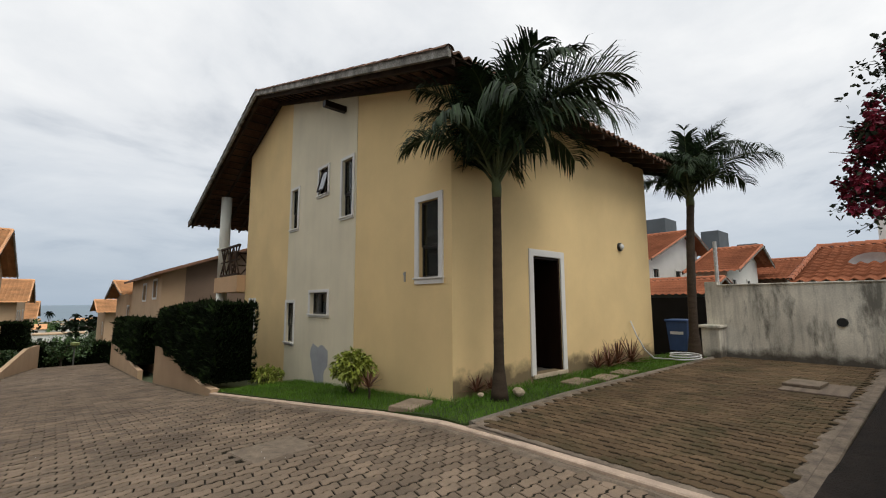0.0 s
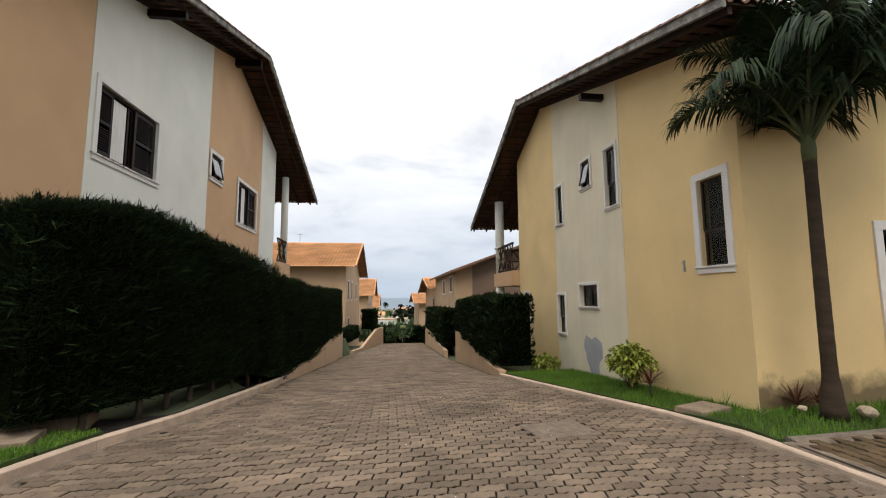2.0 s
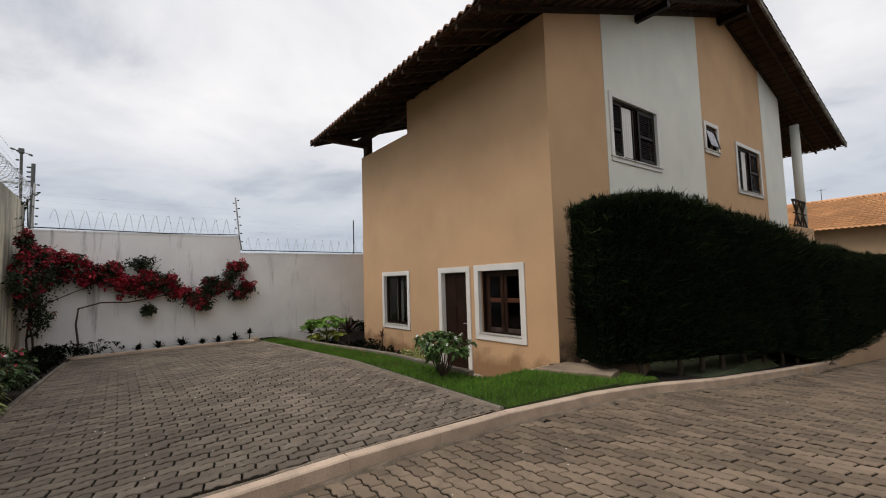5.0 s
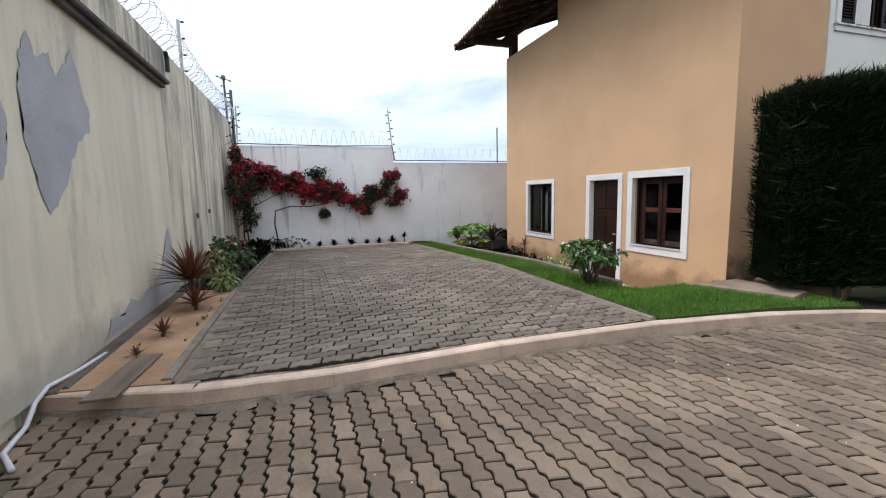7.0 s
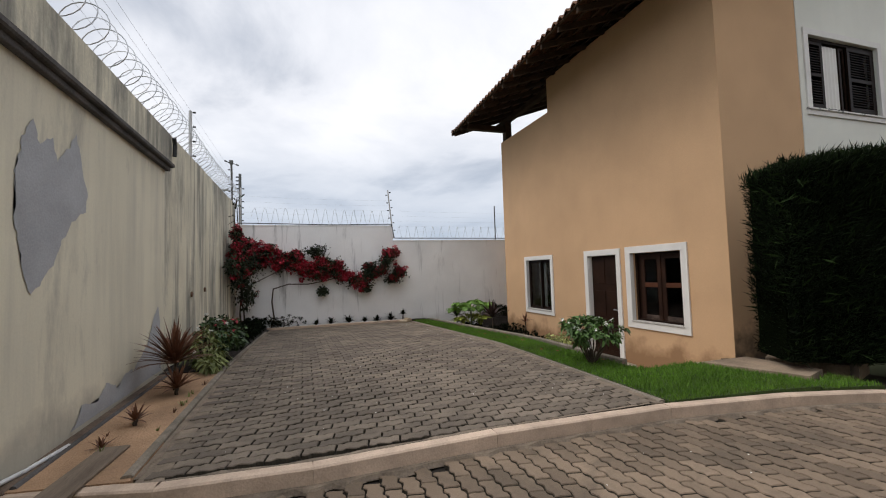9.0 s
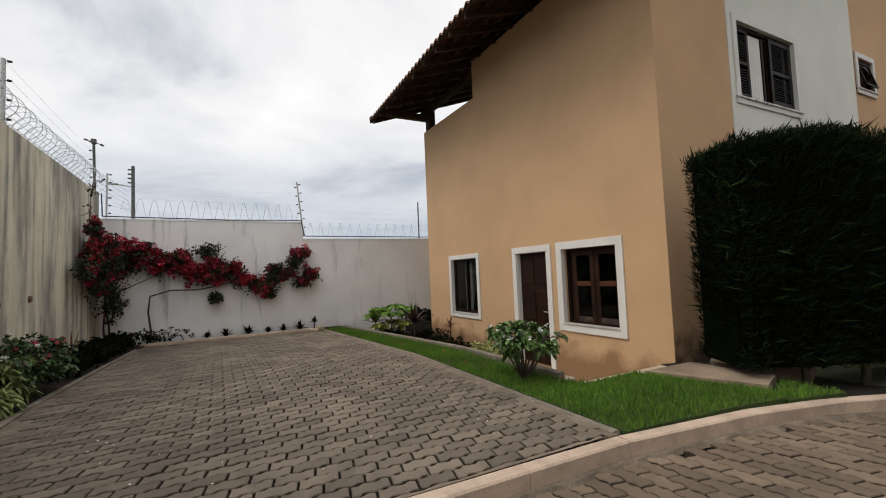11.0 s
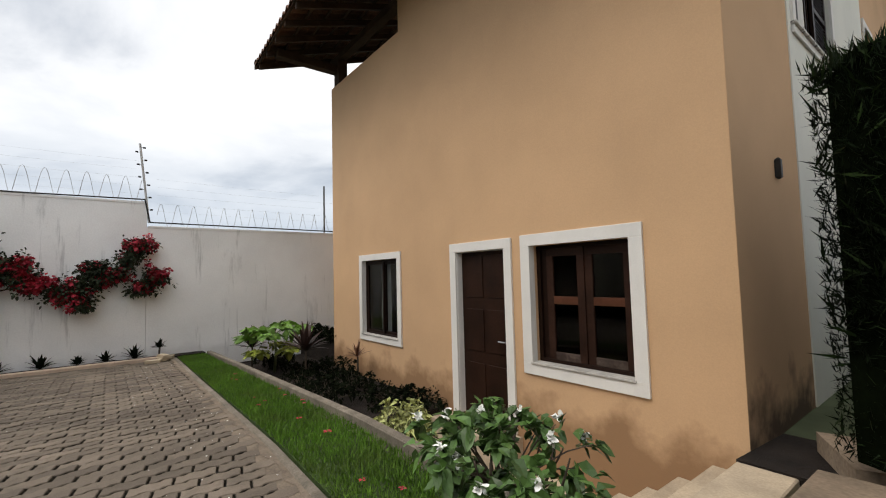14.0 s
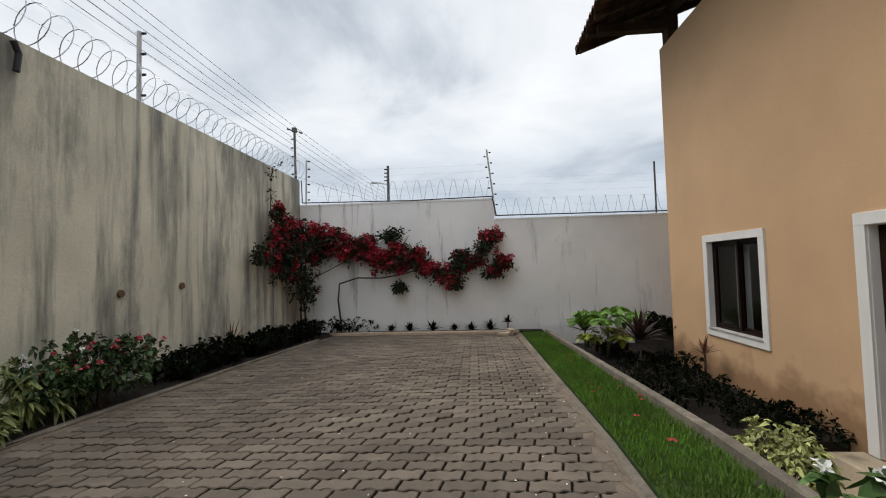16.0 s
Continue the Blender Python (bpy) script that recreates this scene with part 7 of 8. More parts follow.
    stems = [[(-0.1, -0.15, 0), (-0.15, -0.2, 0.5), (-0.12, -0.16, 1.1), (-0.2, -0.2, 1.6), (-0.25, 0.1, 2.3)], [(-0.1, -0.05, 0), (-0.15, -0.1, 0.6), (-0.2, -0.2, 1.0), (-0.25, 0.1, 1.35), (-0.3, 0.6, 1.6), (-0.3, 1.2, 1.9)],
             [(-0.25, 0.63, 0), (-0.3, 0.72, 0.3), (-0.3, 0.66, 0.8), (-0.3, 0.7, 1.19), (-0.32, 1.14, 1.32), (-0.32, 1.7, 1.30), (-0.32, 2.16, 1.37), (-0.32, 2.7, 1.5), (-0.32, 3.3, 1.3), (-0.32, 3.9, 1.55), (-0.32, 4.3, 2.0)], [(-0.32, 2.0, 1.6), (-0.32, 2.2, 2.0), (-0.32, 2.4, 2.3)],
             [(0, -0.1, 0.9), (0.5, -0.1, 1.6), (1.1, -0.1, 2.2), (1.5, -0.12, 2.8), (1.55, -0.08, 3.5)]]
    bougainvillea("bougainvillea", o, b, stems, "red-flowered bougainvillea trained along the whitewashed wall", 21, 520, 800)
    o = (6.0, -0.45, 0.02)
    b = [(0.15, 0.35, 3.0, 0.4, 0.35, 0.5, 0.85), (0.35, 0.2, 3.7, 0.4, 0.35, 0.5, 0.6), (0.1, 0.45, 2.7, 0.3, 0.3, 0.3, 0.8), (0.55, 0.1, 4.4, 0.3, 0.3, 0.3, 0.1), (1.0, -0.1, 3.2, 0.7, 0.5, 1.2, 0.5), (-0.05, 0.4, 3.35, 0.22, 0.2, 0.2, 0.9)]
    bougainvillea("bougainvillea", o, b, [[(0.3, 0, 0), (0.5, 0, 1.0), (0.6, 0.1, 2.0), (0.5, 0.2, 3.2), (0.6, 0.1, 4.3)]], "dark red bougainvillea arching over the shaded bed", 22, 520, 850, "bract_dark")
    # court bed
    spiky((-7.25, -2.38, 0.03), 120, 0.5, "redleaf", "dark red cordyline on the sandy bed", 5, 0.019, "cordyline", spread=1.0, stem=0.32)
    spiky((-7.0, -2.3, 0.03), 40, 0.3, "redleaf", "low reddish-brown cordyline beside the taller one", 8, 0.017, "cordyline", stem=0.08)
    spiky((-6.0, -2.38, 0.03), 18, 0.17, "redleaf", "small reddish offshoot of the cordyline", 6, 0.016, "cordyline", stem=0.05)
    spiky((-5.5, -2.45, 0.03), 12, 0.12, "redleaf", "tiny red seedling in sandy soil", 7, 0.012, "seedling")
    bush((-9.2, -2.2, 0.04), (0.75, 0.32, 0.28), 1900, 0.07, 0.3, "leafd", "low flower bush with pink and white blooms by the wall", 31, stems=7, flowers=38, fmat="pink", fsize=0.024, hollow=0.4)
    bush((-8.95, -2.25, 0.04), (0.6, 0.25, 0.33), 300, 0.07, 0.3, "leafd", "white-flowering low bush among pink blooms", 32, stems=4, flowers=12, fmat="petal", fsize=0.024)
    bush((-8.55, -2.3, 0.03), (0.4, 0.26, 0.24), 420, 0.13, 0.14, "leafp", "pale variegated strap-leaved plant at the bed's end", 33, name="spider_plant", stems=3, hollow=0.2, droop=0.6)
    bush((-8.15, -2.15, 0.03), (0.3, 0.16, 0.1), 240, 0.12, 0.16, "leafp", "low pale green tuft spilling over the edging", 34, name="spider_plant", stems=3, hollow=0.2, droop=0.6)
    spiky((-12.0, -2.5, -0.06), 26, 0.42, "redleaf", "dark reddish spiky plant against the stained wall", 35, 0.014, "cordyline", stem=0.15)
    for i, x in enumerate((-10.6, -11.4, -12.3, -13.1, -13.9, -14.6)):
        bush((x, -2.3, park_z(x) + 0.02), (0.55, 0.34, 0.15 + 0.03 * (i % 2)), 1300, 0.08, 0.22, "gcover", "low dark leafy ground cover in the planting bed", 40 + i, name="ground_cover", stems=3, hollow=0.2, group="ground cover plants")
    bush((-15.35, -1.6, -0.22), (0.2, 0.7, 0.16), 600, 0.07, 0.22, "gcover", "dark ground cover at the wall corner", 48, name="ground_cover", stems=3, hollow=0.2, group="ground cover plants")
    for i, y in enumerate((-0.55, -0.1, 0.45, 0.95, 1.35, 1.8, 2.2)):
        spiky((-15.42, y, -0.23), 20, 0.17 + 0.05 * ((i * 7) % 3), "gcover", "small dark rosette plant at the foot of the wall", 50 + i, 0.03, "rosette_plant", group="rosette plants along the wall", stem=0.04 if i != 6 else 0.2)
    wr = random.Random(120)
    for i in range(14):
        x, y = wr.uniform(-7.6, -5.0), wr.uniform(-2.7, -2.1) if i % 2 else wr.uniform(-2.16, -2.08)
        spiky((x, y, park_z(x) + 0.012), wr.randint(5, 9), wr.uniform(0.04, 0.08), "leafp" if i % 3 else "redleaf", "tiny weed in the sandy soil", 121 + i, 0.006, "weed", "weed", group="weeds in the sandy bed")
    for i in range(12):
        x, y = wr.uniform(-3.8, 0.5), wr.uniform(-2.2, 1.2)
        spiky((x, y, street_z(y) - 0.01), wr.randint(6, 10), wr.uniform(0.03, 0.06), "leafp", "tiny tuft of grass in a paver joint", 141 + i, 0.0025, "grass_tuft", "weed", group="tufts in the paver joints")
    # beside the peach house
    bush((-6.38, 2.75, 0.03), (0.47, 0.38, 0.155), 760, 0.085, 0.27, "leafg", "glossy green shrub with white flowers on the lawn", 60, stems=14, flowers=17, fmat="petal", fsize=0.021, hollow=0.4, droop=0.3, lift=0.26)
    bush((-8.55, 3.6, -0.56), (0.42, 0.27, 0.27), 2000, 0.065, 0.24, "leafpy", "pale variegated bush in the sunken bed", 61, stems=5, hollow=0.3, droop=0.5)
    spiky((-12.0, 4.85, -0.57), 16, 0.28, "redleaf", "small brown spiky plant against the peach wall", 62, 0.02, "cordyline", stem=0.45)
    spiky((-12.75, 4.2, -0.57), 30, 0.5, "purpleleaf", "dark purple-leaved dracaena in the sunken bed", 63, 0.042, "dracaena", stem=0.55)
    spiky((-14.2, 3.65, -0.57), 20, 0.4, "purpleleaf", "smaller dark purple dracaena beside the broad-leaved plant", 67, 0.036, "dracaena", stem=0.5)
    spiky((-10.4, 3.5, -0.57), 10, 0.28, "leafp", "small pale grass tuft in the dark bed", 64, 0.008, "grass_tuft")
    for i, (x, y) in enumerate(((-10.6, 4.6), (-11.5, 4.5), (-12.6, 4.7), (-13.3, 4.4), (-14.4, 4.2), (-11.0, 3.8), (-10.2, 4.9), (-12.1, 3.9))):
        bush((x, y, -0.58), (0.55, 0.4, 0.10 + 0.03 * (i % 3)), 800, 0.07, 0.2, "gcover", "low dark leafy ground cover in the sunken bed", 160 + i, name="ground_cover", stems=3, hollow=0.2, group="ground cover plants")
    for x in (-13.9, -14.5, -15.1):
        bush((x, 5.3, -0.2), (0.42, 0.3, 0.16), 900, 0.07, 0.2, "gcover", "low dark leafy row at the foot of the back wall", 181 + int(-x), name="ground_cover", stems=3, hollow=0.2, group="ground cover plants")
    # papaya-like plant with lobed leaves
    t = thing("papaya_plant", (-13.9, 4.0, -0.57), "young broad-leaved plant with yellowing lower leaves", "young tree")
    g = Geo()
    g.tube([(0, 0, 0), (0.03, 0.02, 0.4), (0.0, 0.0, 0.85)], [0.03, 0.026, 0.02], 7)
    part("stem", g, M["palmshaft"], t, smooth=True)
    rng = np.random.RandomState(66)
    for i in range(11):
        a = i * 2.4
        el = radians(14 - i * 2.2 if i < 8 else -35)
        q = Vector((math.cos(a) * 0.42, math.sin(a) * 0.42, 0.85 + 0.35 * math.sin(el) - i * 0.02))
        b2 = new("leaf")
        b2.parent = t
        g = Geo()
        g.tube([(0, 0, 0.78 - i * 0.02), tuple(q * 0.5 + Vector((0, 0, 0.5))), tuple(q)], [0.008, 0.006, 0.004], 5)
        part("leaf_stalk", g, M["palmshaft"], b2, smooth=True)
        n = 44
        C = np.repeat([tuple(q)], n, 0) + rng.normal(0, 0.07, (n, 3)) * [1, 1, 0.12]
        D = rng.normal(0, 1, (n, 3)) * [1, 1, 0.15] + np.array([math.cos(a), math.sin(a), -0.1])
        v, f = leaf_cloud(C, D, 0.23, 0.27, rng, 0.12)
        cloud_part("leaf_blade", v, f, "leafb" if i < 8 else "leafy", b2)
    # yellow house
    bush((3.05, 6.9, -0.22), (0.34, 0.34, 0.28), 1700, 0.11, 0.22, "leafy", "yellow-green croton bush against the house wall", 70, stems=9, hollow=0.3, lift=0.14)
    bush((2.9, 10.9, -0.62), (0.4, 0.5, 0.2), 900, 0.11, 0.18, "leafy", "low yellow-green bush at the house foot", 71, stems=4, hollow=0.3)
    spiky((2.9, 6.1, -0.18), 18, 0.36, "redleaf", "small red cordyline in front of the yellow wall", 72, 0.02, "cordyline", stem=0.2)
    for i, (x, y, n, l) in enumerate(((3.95, 4.6, 18, 0.3), (4.3, 4.62, 14, 0.22), (8.0, 4.5, 26, 0.5), (8.5, 4.55, 24, 0.6), (8.95, 4.45, 26, 0.62), (7.6, 4.55, 16, 0.35))):
        spiky((x, y, 0.02), n + 14, l * 1.12, "redleaf", "dry reddish grassy plant along the yellow wall", 73 + i, 0.015, "cordyline", group="dry plants along the wall")
    for i, (x, y) in enumerate(((3.3, 5.0), (3.35, 4.5))):
        spiky((x, y, -0.06), 10, 0.2, "leafp", "small grass tuft at the wall corner", 80 + i, 0.008, "grass_tuft", group="grass tufts")
    # fallen petals and grit on the court
    rr = random.Random(90)
    for i in range(16):
        x, y = rr.uniform(-12, -6), rr.uniform(2.5, 2.98)
        if i == 0:
            x, y = -8.29, 2.75
        g = Geo()
        s = rr.uniform(0.012, 0.022) if i else 0.028
        for q in range(4):
            a = q * 1.57 + rr.random()
            g.add([(0, 0, 0), (s * math.cos(a - 0.5), s * math.sin(a - 0.5), 0.006), (1.4 * s * math.cos(a), 1.4 * s * math.sin(a), 0.002), (s * math.cos(a + 0.5), s * math.sin(a + 0.5), 0.006)], [(0, 1, 2, 3)])
        ob = simple("fallen_petal", g, M["bract"], "fallen crimson petal on the grass", "petal", "fallen petals")
        ob.matrix_basis = pose(x, y, park_z(x) + 0.045)
    # leaf litter, as one scatter
    g = Geo()
    for i in range(520):
        if i < 360:
            x, y = rr.uniform(-15, -5), rr.choice((rr.uniform(-1.8, 2.3), rr.uniform(1.6, 2.3)))
            z = park_z(x) + 0.004
        else:
            x, y = rr.uniform(-4.2, 2), rr.uniform(-2.5, 8)
            if not curve_x(LKERB, y) + 0.25 < x < curve_x(RKERB, y) - 0.15:
                continue
            z = street_z(y) + 0.004
        s, a = rr.uniform(0.003, 0.010), rr.uniform(0, 6.28)
        g.add([(x + s * math.cos(a), y + s * math.sin(a), z), (x - s * math.sin(a) * 0.6, y + s * math.cos(a) * 0.6, z + 0.003), (x - s * math.cos(a), y - s * math.sin(a), z + 0.001), (x + s * math.sin(a) * 0.6, y - s * math.cos(a) * 0.6, z)], [(0, 1, 2, 3)])
    simple("litter", g, M["petal"], "tiny pale fallen petals and grit on the pavers", "litter", kind="stuff")


build_plants()


# ---- fences, wires ----
def coil(pts, radius, turns_per_m, name_label, stretch=1.0, wire=0.0035, squash=1.0):
    """A coil of razor wire along a line of points."""
    t = thing("razor_wire", pts[0], name_label, "razor wire")
    g = Geo()
    path = []
    for a, b in zip(pts, pts[1:]):
        a, b = Vector(a), Vector(b)
        n = int((b - a).length * turns_per_m * 22)
        for i in range(n):
            path.append(a.lerp(b, i / n))
    vs = []
    d = (Vector(pts[-1]) - Vector(pts[0])).normalized()
    s = Vector((d.y, -d.x, 0)).normalized()
    o = Vector(pts[0])
    rr = random.Random(3)
    for i, p in enumerate(path):
        a = 2 * math.pi * i / 22
        r = radius * (1 + 0.06 * math.sin(i * 0.013) + 0.03 * math.sin(i * 0.11))
        vs.append(p - o + s * math.cos(a) * r * squash + Vector((0, 0, 1)) * (math.sin(a) * r + radius))
    g.tube(vs, wire, 3)
    part("coil", g, M["metal"], t)
    b = Geo()
    for i in range(3, len(vs) - 1, 4):
        p, q = vs[i], (vs[i + 1] - vs[i]).normalized()
        u = Vector((0, 0, 1)).cross(q)
        if u.length < 0.01:
            continue
        u = u.normalized() * 0.012
        w = q * 0.016
        b.add([tuple(p - w), tuple(p + u), tuple(p + w), tuple(p - u)], [(0, 1, 2, 3)])
    part("barbs", b, M["metal"], t, kind="stuff")
    return t


def fence_post(base, height, lean, n, mat, label, both=False, r=0.018, side=(0, 1)):
    t = thing("fence_post", base, label, "fence post", "electric fence posts")
    top = Vector((lean[0], lean[1], height))
    g = Geo()
    g.tube([(0, 0, 0), tuple(top)], r, 7)
    part("pole", g, M[mat], t)
    for i in range(n):
        s = lerp(0.12, 0.97, i / max(n - 1, 1))
        for sg in ((-1, 1) if both else (1,)):
            p = top * s
            e = Vector((side[0], side[1], 0)) * sg
            if both:
                p = top * (s * 0.92 + (0.06 if sg > 0 else 0))
            g = Geo()
            g.tube([tuple(p), tuple(p + e * 0.05)], 0.004, 5)
            g.tube([tuple(p + e * 0.045), tuple(p + e * 0.095)], [0.020, 0.016], 8)
            part("insulator", g, M["black"], t)
    return t


def wires(points, sag, mat, label, r=0.002, name="fence_wire"):
    t = thing(name, points[0], label, "wire")
    o = Vector(points[0])
    for a, b in zip(points, points[1:]):
        a, b = Vector(a) - o, Vector(b) - o
        g = Geo()
        n = 10
        g.tube([a.lerp(b, i / n) - Vector((0, 0, sag * 4 * (i / n) * (1 - i / n))) for i in range(n + 1)], r, 4)
        part("wire", g, M[mat], t)
    return t


def build_fences():
    coil([(-15.7, -2.95, 3.55), (-4.2, -2.95, 3.56)], 0.25, 4.2, "coil of galvanised razor wire on the stained wall", wire=0.006)
    coil([(-15.78, -2.4, 2.93), (-15.78, 1.9, 2.93)], 0.26, 3.3, "loose coil of razor wire on the whitewashed wall", squash=0.35, wire=0.005)
    coil([(-15.78, 2.15, 2.43), (-15.78, 9.0, 2.43)], 0.24, 3.3, "loose coil of razor wire on the lower wall", squash=0.35, wire=0.005)
    fence_post((-10.6, -2.95, 3.55), 1.0, (0, 0), 4, "polegrey", "pale metal fence post on the stained wall", side=(0, 1), r=0.03)
    fence_post((-5.6, -2.95, 3.55), 1.0, (0, 0), 4, "polegrey", "pale metal fence post on the stained wall", side=(0, 1), r=0.03)
    fence_post((-15.6, -2.92, 3.55), 1.3, (0.0, -0.02), 6, "pole", "dark metal fence post with lamp brackets at the corner", side=(0, -1), r=0.03)
    fence_post((-15.75, -2.72, 2.93), 1.15, (0, 0.02), 6, "polegrey", "pale fence post with insulators at the corner", side=(0, 1), r=0.022)
    fence_post((-15.78, 2.02, 2.5), 1.63, (0.1, -0.18), 6, "polegrey", "leaning fence post with insulators on both sides", both=True, side=(0, 1), r=0.022)
    fence_post((-15.78, 5.83, 2.43), 1.25, (0, 0), 0, "pole", "plain dark metal post on the low wall", r=0.022)
    for k in range(4):
        z = 3.85 + 0.2 * k
        wires([(-15.6, -2.88, z), (-10.6, -2.88, z), (-5.6, -2.88, z), (-4.1, -2.88, z)], 0.01, "metal", "thin tensioned electric fence wire", 0.0018)
    for k in range(5):
        z = 3.15 + 0.17 * k
        wires([(-15.75, -2.62, z), (-15.74, 1.85, z - 0.05)], 0.03, "metal", "thin electric fence wire above the whitewashed wall", 0.0011)
    for k in range(5):
        z = 2.75 + 0.17 * k
        wires([(-15.74, 2.15, z), (-15.74, 9.0, z)], 0.03, "metal", "thin electric fence wire above the lower wall", 0.0011)
    # cable along the wall's top
    t = wires([(-15.66, -2.8, 3.55), (-15.655, -2.78, 2.98), (-15.655, 0, 2.94), (-15.655, 1.94, 2.97), (-15.655, 2.03, 2.50), (-15.66, 9, 2.46)], 0.0, "black", "black cable running along the top of the wall", 0.014, "cable")
    # lamp bracket on the corner post
    g = Geo()
    g.chamfer((-0.05, -0.05, 0), (0.05, 0.05, 0.12), 0.01)
    g.tube([(0, -0.12, 0.08), (0, 0.13, 0.0)], 0.01, 6)
    g.tube([(0, -0.12, 0.08), (0, -0.19, 0.10)], 0.024, 7)
    g.tube([(0, 0.13, 0.0), (0, 0.2, -0.03)], 0.024, 7)
    ob = simple("floodlight", g, M["pole"], "small twin floodlight on the corner fence post", "floodlight")
    ob.matrix_basis = pose(-15.6, -2.94, 4.76)
    # power lines and street poles beyond the wall
    for x, y, z, h in ((-44, -6.2, -1, 11.8),):
        t = thing("utility_pole", (x, y, z), "distant dark utility pole with a street lamp arm", "utility pole")
        g = Geo()
        g.tube([(0, 0, 0), (0, 0, h)], [0.16, 0.12], 8)
        part("pole", g, M["pole"], t)
        g = Geo()
        g.tube([(0, 0, h - 1.7), (0, -1.1, h - 1.5)], 0.05, 6)
        g.chamfer((-0.1, -1.6, h - 1.58), (0.1, -1.0, h - 1.42), 0.03)
        part("lamp_arm", g, M["polegrey"], t)
        for k in range(4):
            g = Geo()
            g.tube([(0, -0.1, h - 0.3 - 0.35 * k), (0, -0.35, h - 0.3 - 0.35 * k)], 0.06, 6)
            part("insulator", g, M["black"], t)
    for k in range(5):
        wires([(-44, -6.5, 8.7 - 0.35 * k), (-8, -7.5, 8.9 - 0.28 * k), (20, -8, 9.0 - 0.28 * k)], 0.5, "black", "thin dark overhead cable beyond the wall", 0.009, "power_line")
    wires([(-44, -6.5, 7.2), (-15, -16, 9.0)], 0.3, "black", "dark overhead cable beyond the wall", 0.009, "power_line")


build_fences()


# ---- small things ----
def build_small():
    # blue wheeled bin
    b = thing("wheeled_bin", (12.05, 4.45, 0.0), "dark blue plastic wheeled bin beside the house", "bin", rz=-90)
    g = Geo()
    vs = []
    for z, s in ((0.08, 0.40), (0.86, 0.5)):
        vs += [(-s * 0.55, -s * 0.6, z), (s * 0.55, -s * 0.6, z), (s * 0.55, s * 0.6, z), (-s * 0.55, s * 0.6, z)]
    g.add(vs, [(3, 2, 1, 0), (4, 5, 6, 7)] + [(i, (i + 1) % 4, (i + 1) % 4 + 4, i + 4) for i in range(4)])
    part("body", g, M["blue"], b)
    g = Geo()
    g.chamfer((-0.3, -0.34, 0.86), (0.3, 0.34, 0.93), 0.02)
    part("lid", g, M["blue"], b)
    g = Geo()
    g.box((-0.17, -0.305, 0.52), (0.17, -0.295, 0.60))
    part("label_plate", g, M["curtain"], b, "pale rectangular sticker")
    for s in (-1, 1):
        g = Geo()
        g.tube([(s * 0.22, 0.22, 0.09), (s * 0.26, 0.22, 0.09)], 0.09, 14)
        part("wheel", g, M["black"], b)
    # hose from the wall down to a coil
    g = Geo()
    g.tube([(9.6, 4.72, 0.95), (9.62, 4.6, 0.6), (9.72, 4.45, 0.25), (9.85, 4.3, 0.06), (10.0, 4.1, 0.05)] + [(10.3 + 0.55 * math.cos(a * 0.5) * (1 - 0.01 * a), 3.75 + 0.32 * math.sin(a * 0.5), 0.055 + 0.004 * a) for a in range(5, 34)], 0.016, 7)
    simple("garden_hose", g, M["hose"], "pale garden hose hanging from the tap and coiled on the grass", "hose", smooth=True)
    # dark planting behind the palm, pier shelf
    g = Geo()
    g.chamfer((-0.25, -0.2, 0), (0.25, 0.2, 0.75), 0.01)
    g.chamfer((-0.32, -0.26, 0.75), (0.32, 0.26, 0.82), 0.01)
    ob = simple("stand", g, M["rwall"], "grey concrete stand at the end of the mouldy wall", "stand")
    ob.matrix_basis = pose(11.75, 3.55, 0.0)
    g = Geo()
    g.tube([(12.6, 3.6, 0), (12.6, 3.6, 3.1)], 0.05, 8)
    for k in range(5):
        g.box((12.45, 3.58, 2.4 + 0.13 * k), (12.75, 3.62, 2.42 + 0.13 * k))
    simple("utility_post", g, M["polegrey"], "thin pale post with small crossbars behind the wall", "post")
    # satellite dish on the red roof
    t = thing("satellite_dish", (14.2, 0.55, 2.35), "pale grey satellite dish on the old red roof", "satellite dish")
    g = Geo()
    n, rings = 20, 4
    g.v = [(0.08, 0, 0.0)]
    for r in range(1, rings + 1):
        for k in range(n):
            a = 2 * math.pi * k / n
            q = r / rings
            g.v.append((0.08 - 0.1 * q * q, 0.5 * q * math.cos(a), 0.30 * q * math.sin(a)))
    for k in range(n):
        g.f.append((0, 1 + k, 1 + (k + 1) % n))
    for r in range(rings - 1):
        for k in range(n):
            g.f.append((1 + r * n + k, 1 + (r + 1) * n + k, 1 + (r + 1) * n + (k + 1) % n, 1 + r * n + (k + 1) % n))
    part("dish", g, M["polegrey"], t, smooth=True)
    g = Geo()
    g.tube([(0.1, 0, -0.9), (0.1, 0, 0.0)], 0.025, 6)
    g.tube([(0.02, 0, -0.28), (-0.35, 0, -0.05)], 0.012, 5)
    part("mast", g, M["pole"], t)
    # round drain hole on the mouldy wall
    g = Geo()
    g.tube([(11.995, 1.05, 0.95), (11.97, 1.05, 0.95)], [0.10, 0.10], 14)
    simple("drain_pipe", g, M["black"], "dark round pipe opening in the mouldy wall", "drain pipe")
    for x, z in ((-10.2, 1.05), (-11.3, 1.1)):
        g = Geo()
        g.tube([(x, -2.855, z), (x, -2.82, z)], [0.05, 0.045], 10)
        simple("drain_pipe", g, M["rust"], "small rusty pipe stub in the stained wall", "drain pipe", "pipe stubs")
    # stacked pavers at the lawn's end
    for i, (dx, dy, dz, rz) in enumerate(((0, 0, 0, 10), (0.02, 0.03, 0.06, 18), (-0.25, 0.1, 0, 60), (0.18, -0.15, 0, 75))):
        g = Geo()
